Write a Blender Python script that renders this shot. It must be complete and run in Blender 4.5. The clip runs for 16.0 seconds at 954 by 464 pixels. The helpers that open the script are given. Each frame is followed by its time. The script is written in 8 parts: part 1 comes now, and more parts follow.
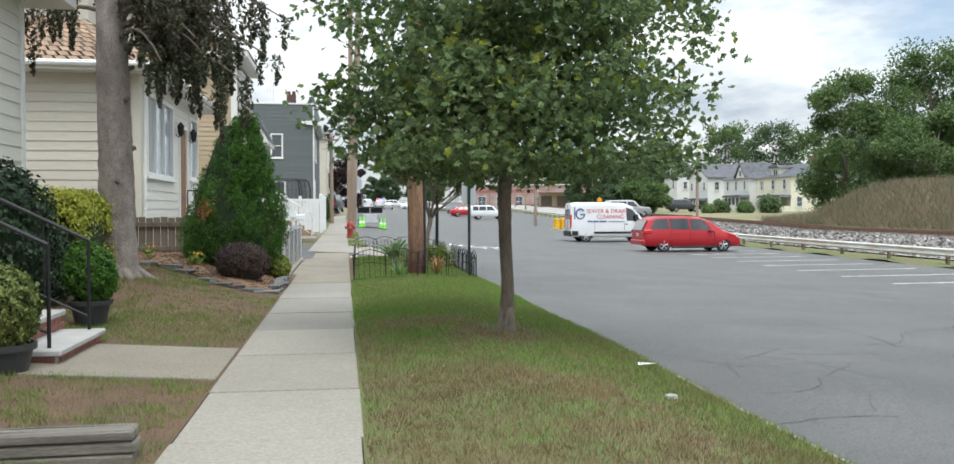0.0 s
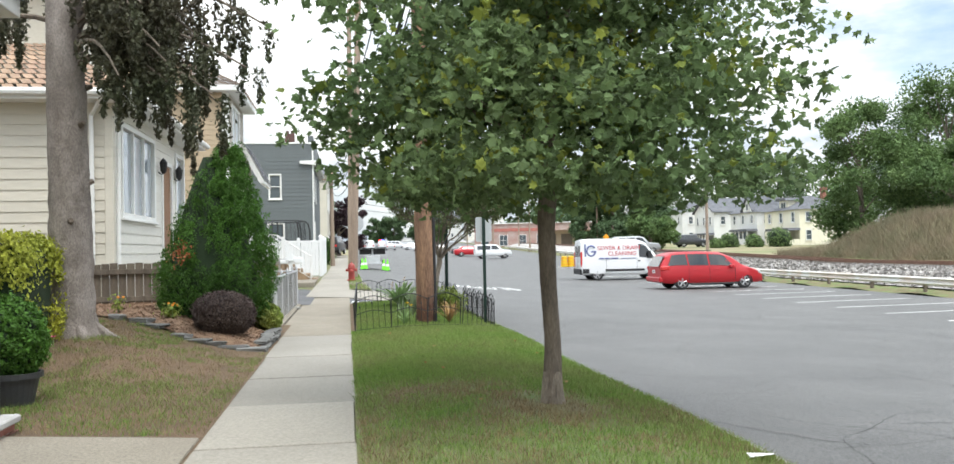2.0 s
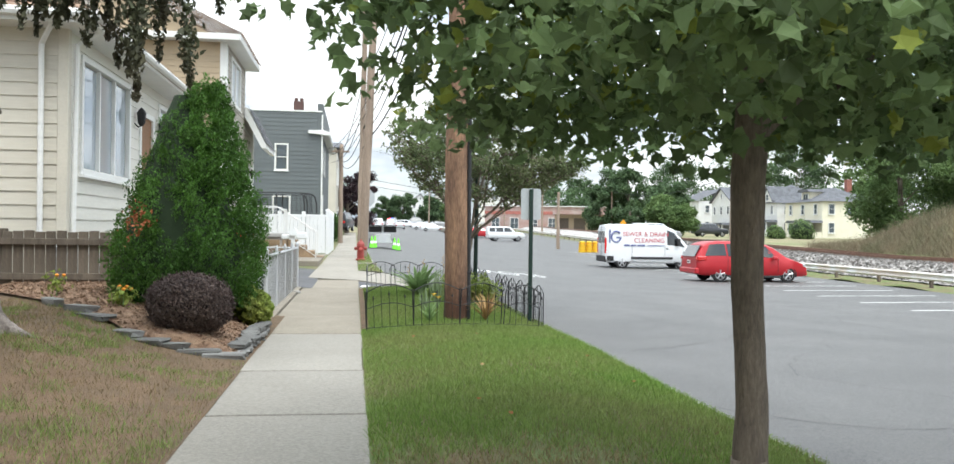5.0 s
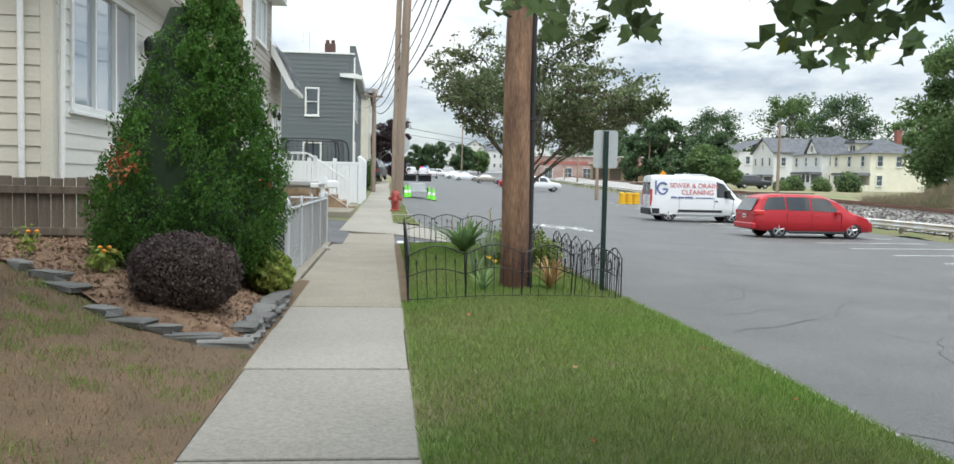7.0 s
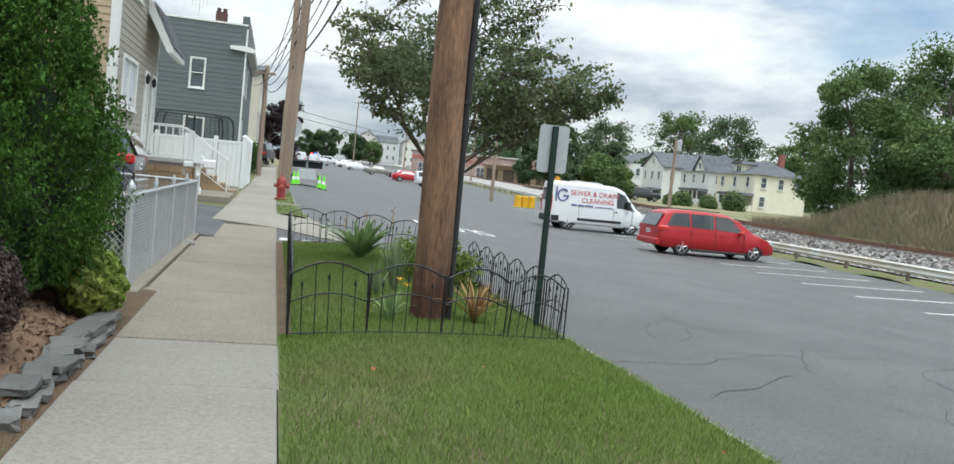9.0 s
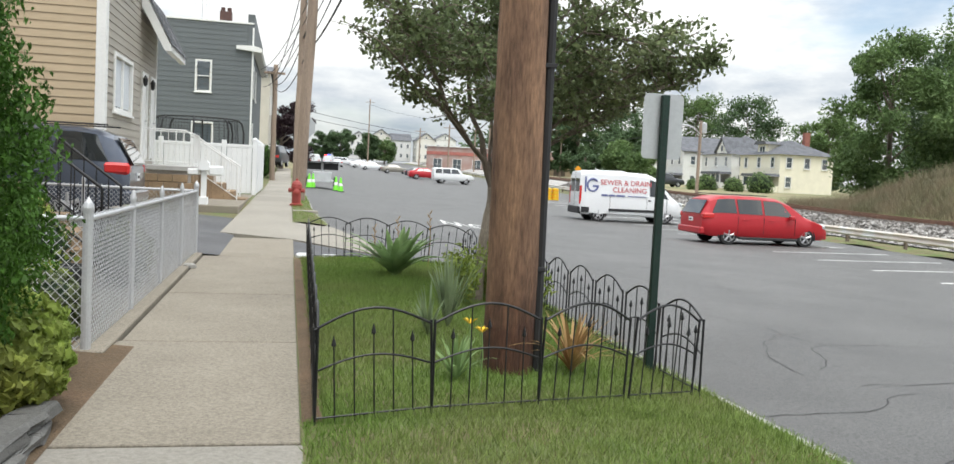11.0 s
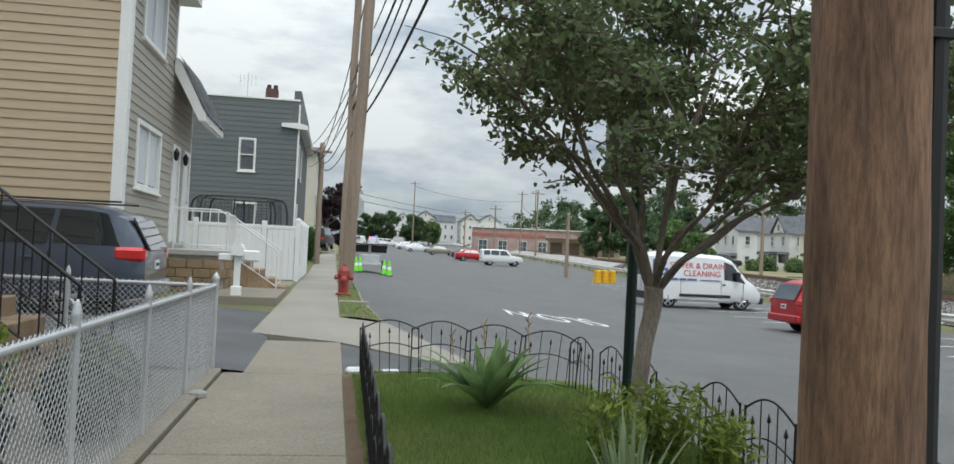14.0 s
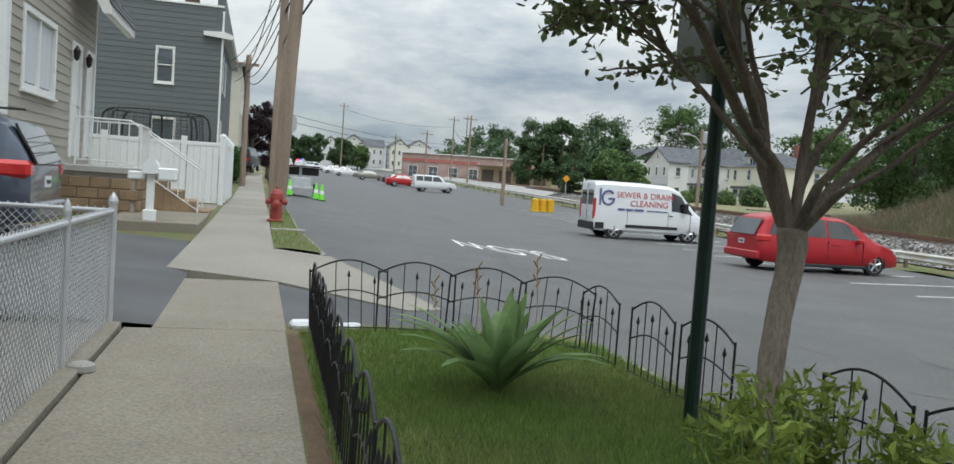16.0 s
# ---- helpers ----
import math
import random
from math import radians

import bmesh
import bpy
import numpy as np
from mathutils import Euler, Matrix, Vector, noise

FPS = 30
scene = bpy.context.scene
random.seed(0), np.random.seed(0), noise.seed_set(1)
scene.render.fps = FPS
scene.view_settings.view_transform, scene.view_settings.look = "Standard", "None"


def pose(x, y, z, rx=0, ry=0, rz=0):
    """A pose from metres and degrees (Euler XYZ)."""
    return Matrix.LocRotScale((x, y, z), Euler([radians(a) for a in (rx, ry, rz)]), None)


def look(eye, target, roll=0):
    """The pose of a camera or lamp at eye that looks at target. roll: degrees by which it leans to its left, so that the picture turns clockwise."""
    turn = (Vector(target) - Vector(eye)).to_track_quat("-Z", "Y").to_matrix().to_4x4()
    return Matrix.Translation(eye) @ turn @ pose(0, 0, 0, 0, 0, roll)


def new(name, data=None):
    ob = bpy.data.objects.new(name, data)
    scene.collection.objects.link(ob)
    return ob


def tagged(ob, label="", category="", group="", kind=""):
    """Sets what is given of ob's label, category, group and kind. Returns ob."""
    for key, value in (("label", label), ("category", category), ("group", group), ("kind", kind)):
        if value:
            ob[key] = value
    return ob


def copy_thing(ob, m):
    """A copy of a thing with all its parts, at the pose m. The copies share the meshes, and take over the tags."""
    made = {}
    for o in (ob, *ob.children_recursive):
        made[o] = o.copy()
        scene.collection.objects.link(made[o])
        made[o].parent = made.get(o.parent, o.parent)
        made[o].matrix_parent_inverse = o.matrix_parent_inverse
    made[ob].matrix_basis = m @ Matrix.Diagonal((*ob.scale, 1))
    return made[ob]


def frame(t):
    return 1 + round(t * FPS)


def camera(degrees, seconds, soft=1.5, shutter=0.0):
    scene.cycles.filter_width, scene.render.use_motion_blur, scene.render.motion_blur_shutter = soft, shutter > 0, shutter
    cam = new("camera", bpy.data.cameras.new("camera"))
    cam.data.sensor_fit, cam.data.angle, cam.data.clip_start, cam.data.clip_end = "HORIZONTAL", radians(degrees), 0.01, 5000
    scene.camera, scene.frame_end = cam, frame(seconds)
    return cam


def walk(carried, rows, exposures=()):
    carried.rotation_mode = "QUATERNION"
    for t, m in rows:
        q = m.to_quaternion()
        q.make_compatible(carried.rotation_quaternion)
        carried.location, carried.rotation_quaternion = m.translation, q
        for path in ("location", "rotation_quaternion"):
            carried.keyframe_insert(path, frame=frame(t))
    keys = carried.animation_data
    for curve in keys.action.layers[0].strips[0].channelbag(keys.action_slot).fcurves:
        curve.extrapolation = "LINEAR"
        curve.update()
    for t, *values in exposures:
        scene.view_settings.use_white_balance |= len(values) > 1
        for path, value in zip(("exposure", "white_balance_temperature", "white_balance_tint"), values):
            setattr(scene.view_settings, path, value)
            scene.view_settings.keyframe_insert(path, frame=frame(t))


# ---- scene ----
cam = camera(57.0, 16.0, 1.5)
PATH = [
    (0, (-0.105, -0.107, 1.347), (0.192, 1.87, 1.298), -0.1),
    (0.5, (-0.084, 0.434, 1.344), (0.198, 2.413, 1.283), -0.5),
    (1, (-0.1, 0.98, 1.329), (0.141, 2.962, 1.213), -0.6),
    (1.5, (-0.032, 1.533, 1.311), (0.223, 3.516, 1.291), -0.4),
    (2, (-0.048, 2.009, 1.328), (0.245, 3.987, 1.369), -1.2),
    (2.5, (-0.015, 2.583, 1.336), (0.24, 4.566, 1.321), -2.9),
    (3, (-0.021, 3.134, 1.337), (0.127, 5.129, 1.321), -2.8),
    (3.5, (-0.068, 3.732, 1.332), (0.104, 5.725, 1.33), -1.8),
    (6, (-0.116, 6.516, 1.271), (0.184, 8.493, 1.263), 1.3),
    (6.5, (-0.143, 7.081, 1.276), (0.131, 9.057, 1.137), 1.7),
    (7, (-0.179, 7.624, 1.289), (0.027, 9.61, 1.173), 1.3),
    (7.5, (-0.132, 8.176, 1.318), (0.081, 10.162, 1.204), 1.4),
    (8, (-0.137, 8.743, 1.312), (0.112, 10.724, 1.184), 3.2),
    (8.5, (-0.101, 9.428, 1.312), (0.343, 11.375, 1.204), 4.9),
    (9, (-0.134, 9.995, 1.315), (0.325, 11.939, 1.203), 5.7),
    (11.5, (-0.087, 12.836, 1.288), (0.342, 14.785, 1.152), 1.5),
    (12, (-0.062, 13.33, 1.282), (0.363, 15.275, 1.094), -0.4),
    (12.5, (-0.05, 13.885, 1.327), (0.247, 15.862, 1.268), -1.0),
    (13, (-0.045, 14.417, 1.33), (0.258, 16.392, 1.249), 2.4),
    (13.5, (-0.134, 14.926, 1.339), (0.183, 16.901, 1.384), 3.1),
    (14, (-0.156, 15.516, 1.338), (0.163, 17.49, 1.389), 2.7),
    (14.5, (-0.212, 16.077, 1.325), (0.13, 18.047, 1.385), 2.8),
    (15, (-0.253, 16.654, 1.295), (0.127, 18.618, 1.321), 2.9),
    (15.5, (-0.272, 17.231, 1.29), (0.16, 19.183, 1.232), 3.2),
    (16, (-0.284, 17.749, 1.272), (0.205, 19.685, 1.166), 3.9),
]
walk(cam, [(t, look(eye, target, roll)) for t, eye, target, roll in PATH],
     [(0, 0.58, 6400, 7), (0.5, 0.55, 6400, 7), (1, 0.86, 6650, 9), (1.5, 0.82, 6650, 9), (2, 0.93, 6500, 8), (2.5, 0.78, 6650, 9), (3, 1.16, 6650, 9), (3.7, 1.2, 6600, 9), (6, 0.8, 6350, 6), (6.5, 0.9, 6350, 6), (7, 0.6, 6350, 6), (7.5, 0.3, 6300, 5), (8, 0.35, 6300, 5), (9, 0.42, 6300, 5), (11.5, 0.68, 6700, 9), (12, 0.48, 6700, 9), (12.5, 0.28, 6550, 8), (13, 0.1, 6450, 7), (13.5, 0.1, 6350, 6), (16, 0.06, 6300, 5)])

# ---- light ----
world = bpy.data.worlds.new("sky")
scene.world = world
world.use_nodes = True
SUN_EL, SUN_AZ = radians(52), radians(200)


def build_sky():
    nt = world.node_tree
    nt.nodes.clear()
    N, L = nt.nodes.new, nt.links.new
    out, bg = N("ShaderNodeOutputWorld"), N("ShaderNodeBackground")
    sky = N("ShaderNodeTexSky")
    sky.sky_type, sky.sun_disc = "NISHITA", False
    sky.sun_elevation, sky.sun_rotation = SUN_EL, SUN_AZ
    tc, mp = N("ShaderNodeTexCoord"), N("ShaderNodeMapping")
    mp.inputs["Scale"].default_value = (1.0, 1.0, 3.2)
    L(tc.outputs["Generated"], mp.inputs["Vector"])
    big, fine = N("ShaderNodeTexNoise"), N("ShaderNodeTexNoise")
    big.inputs["Scale"].default_value, big.inputs["Detail"].default_value = 2.2, 8
    big.inputs["Roughness"].default_value, big.inputs["Distortion"].default_value = 0.55, 0.3
    fine.inputs["Scale"].default_value, fine.inputs["Detail"].default_value = 3.4, 9
    fine.inputs["Roughness"].default_value = 0.6
    L(mp.outputs["Vector"], big.inputs["Vector"])
    L(mp.outputs["Vector"], fine.inputs["Vector"])
    shade = N("ShaderNodeValToRGB")
    e = shade.color_ramp.elements
    e[0].position, e[0].color = 0.36, (3.5, 4.2, 5.2, 1)
    e[1].position, e[1].color = 0.60, (8.6, 8.8, 8.9, 1)
    L(fine.outputs["Fac"], shade.inputs["Fac"])
    cover = N("ShaderNodeValToRGB")
    c = cover.color_ramp.elements
    c[0].position, c[0].color = 0.24, (0, 0, 0, 1)
    c[1].position, c[1].color = 0.42, (1, 1, 1, 1)
    L(big.outputs["Fac"], cover.inputs["Fac"])
    mix = N("ShaderNodeMix")
    mix.data_type = "RGBA"
    L(cover.outputs["Color"], mix.inputs[0])
    L(sky.outputs["Color"], mix.inputs[6])
    L(shade.outputs["Color"], mix.inputs[7])
    # an overcast sky is brighter overhead than at the horizon
    sep, grad, tint = N("ShaderNodeSeparateXYZ"), N("ShaderNodeMapRange"), N("ShaderNodeVectorMath")
    grad.inputs["To Min"].default_value, grad.inputs["To Max"].default_value = 0.7, 2.3
    tint.operation = "SCALE"
    L(tc.outputs["Generated"], sep.inputs["Vector"])
    L(sep.outputs["Z"], grad.inputs["Value"])
    L(mix.outputs[2], tint.inputs[0])
    L(grad.outputs["Result"], tint.inputs["Scale"])
    L(tint.outputs["Vector"], bg.inputs["Color"])
    bg.inputs["Strength"].default_value = 0.095
    L(bg.outputs["Background"], out.inputs["Surface"])


build_sky()
sun_data = bpy.data.lights.new("sun", "SUN")
sun_data.energy, sun_data.angle, sun_data.color = 1.5, radians(30), (1.0, 0.98, 0.94)
sun = new("sun", sun_data)
sun.matrix_world = look((0, 0, 40), (-0.21 * 10, 0.58 * 10, 40 - 13))


# ---- materials ----
def mat(name, color, rough=0.7, metal=0.0, scale=8.0, vary=0.25, bump=0.15, second=None, stretch=(1, 1, 1), fine=6.0,
        rand=0.0, island=0.0, coat=0.0, amount=0.5):
    """A surface with two scales of variation, a second tint in blotches, and fine relief."""
    m = bpy.data.materials.new(name)
    m.use_nodes = True
    nt = m.node_tree
    N, L = nt.nodes.new, nt.links.new
    b = nt.nodes["Principled BSDF"]
    b.inputs["Roughness"].default_value, b.inputs["Metallic"].default_value = rough, metal
    b.inputs["Coat Weight"].default_value = coat
    tc, mp = N("ShaderNodeTexCoord"), N("ShaderNodeMapping")
    mp.inputs["Scale"].default_value = stretch
    L(tc.outputs["Object"], mp.inputs["Vector"])
    n1, n2 = N("ShaderNodeTexNoise"), N("ShaderNodeTexNoise")
    n1.inputs["Scale"].default_value, n1.inputs["Detail"].default_value = scale / fine, 4
    n2.inputs["Scale"].default_value, n2.inputs["Detail"].default_value = scale * 3, 6
    n2.inputs["Roughness"].default_value = 0.65
    L(mp.outputs["Vector"], n1.inputs["Vector"])
    L(mp.outputs["Vector"], n2.inputs["Vector"])
    ramp = N("ShaderNodeValToRGB")
    sec = second or tuple(c * (1 - vary) for c in color)
    e = ramp.color_ramp.elements
    e[0].position, e[0].color = 0.5 - 0.3 * amount, (*color, 1)
    e[1].position, e[1].color = 0.5 + 0.3 * amount, (*sec, 1)
    L(n1.outputs["Fac"], ramp.inputs["Fac"])
    hsv = N("ShaderNodeHueSaturation")
    mr = N("ShaderNodeMapRange")
    mr.inputs["From Min"].default_value, mr.inputs["From Max"].default_value = 0.25, 0.75
    mr.inputs["To Min"].default_value, mr.inputs["To Max"].default_value = 1 - vary, 1 + vary
    L(n2.outputs["Fac"], mr.inputs["Value"])
    val = mr.outputs["Result"]
    for on, kind, socket in ((rand, "ShaderNodeObjectInfo", "Random"), (island, "ShaderNodeNewGeometry", "Random Per Island")):
        if on:
            src, r2, mul = N(kind), N("ShaderNodeMapRange"), N("ShaderNodeMath")
            r2.inputs["To Min"].default_value, r2.inputs["To Max"].default_value = 1 - on, 1 + on
            mul.operation = "MULTIPLY"
            L(src.outputs[socket], r2.inputs["Value"])
            L(r2.outputs["Result"], mul.inputs[0])
            L(val, mul.inputs[1])
            val = mul.outputs["Value"]
    L(val, hsv.inputs["Value"])
    L(ramp.outputs["Color"], hsv.inputs["Color"])
    L(hsv.outputs["Color"], b.inputs["Base Color"])
    if bump:
        bp = N("ShaderNodeBump")
        bp.inputs["Strength"].default_value, bp.inputs["Distance"].default_value = bump, 0.02
        L(n2.outputs["Fac"], bp.inputs["Height"])
        L(bp.outputs["Normal"], b.inputs["Normal"])
    return m


def leaf_mat(name, color, second, island=0.35, through_light=0.25):
    m = mat(name, color, 0.62, 0, 3, 0.2, 0, second=second, island=island)
    m.node_tree.nodes["Principled BSDF"].inputs["Specular IOR Level"].default_value = 0.3
    m.node_tree.nodes["Principled BSDF"].inputs["Transmission Weight"].default_value = 0.0
    nt = m.node_tree
    b, out = nt.nodes["Principled BSDF"], nt.nodes["Material Output"]
    tr, ms = nt.nodes.new("ShaderNodeBsdfTranslucent"), nt.nodes.new("ShaderNodeMixShader")
    src = b.inputs["Base Color"].links[0].from_socket
    nt.links.new(src, tr.inputs["Color"])
    ms.inputs[0].default_value = through_light
    nt.links.new(b.outputs[0], ms.inputs[1])
    nt.links.new(tr.outputs[0], ms.inputs[2])
    nt.links.new(ms.outputs[0], out.inputs["Surface"])
    return m


def glass_mat(name, color, rough=0.03):
    m = bpy.data.materials.new(name)
    m.use_nodes = True
    b = m.node_tree.nodes["Principled BSDF"]
    b.inputs["Base Color"].default_value, b.inputs["Roughness"].default_value = (*color, 1), rough
    b.inputs["Specular IOR Level"].default_value = 0.8
    b.inputs["Coat Weight"].default_value = 0.6
    return m


def glow_mat(name, color, strength):
    m = bpy.data.materials.new(name)
    m.use_nodes = True
    b = m.node_tree.nodes["Principled BSDF"]
    b.inputs["Base Color"].default_value = b.inputs["Emission Color"].default_value = (*color, 1)
    b.inputs["Emission Strength"].default_value = strength
    return m


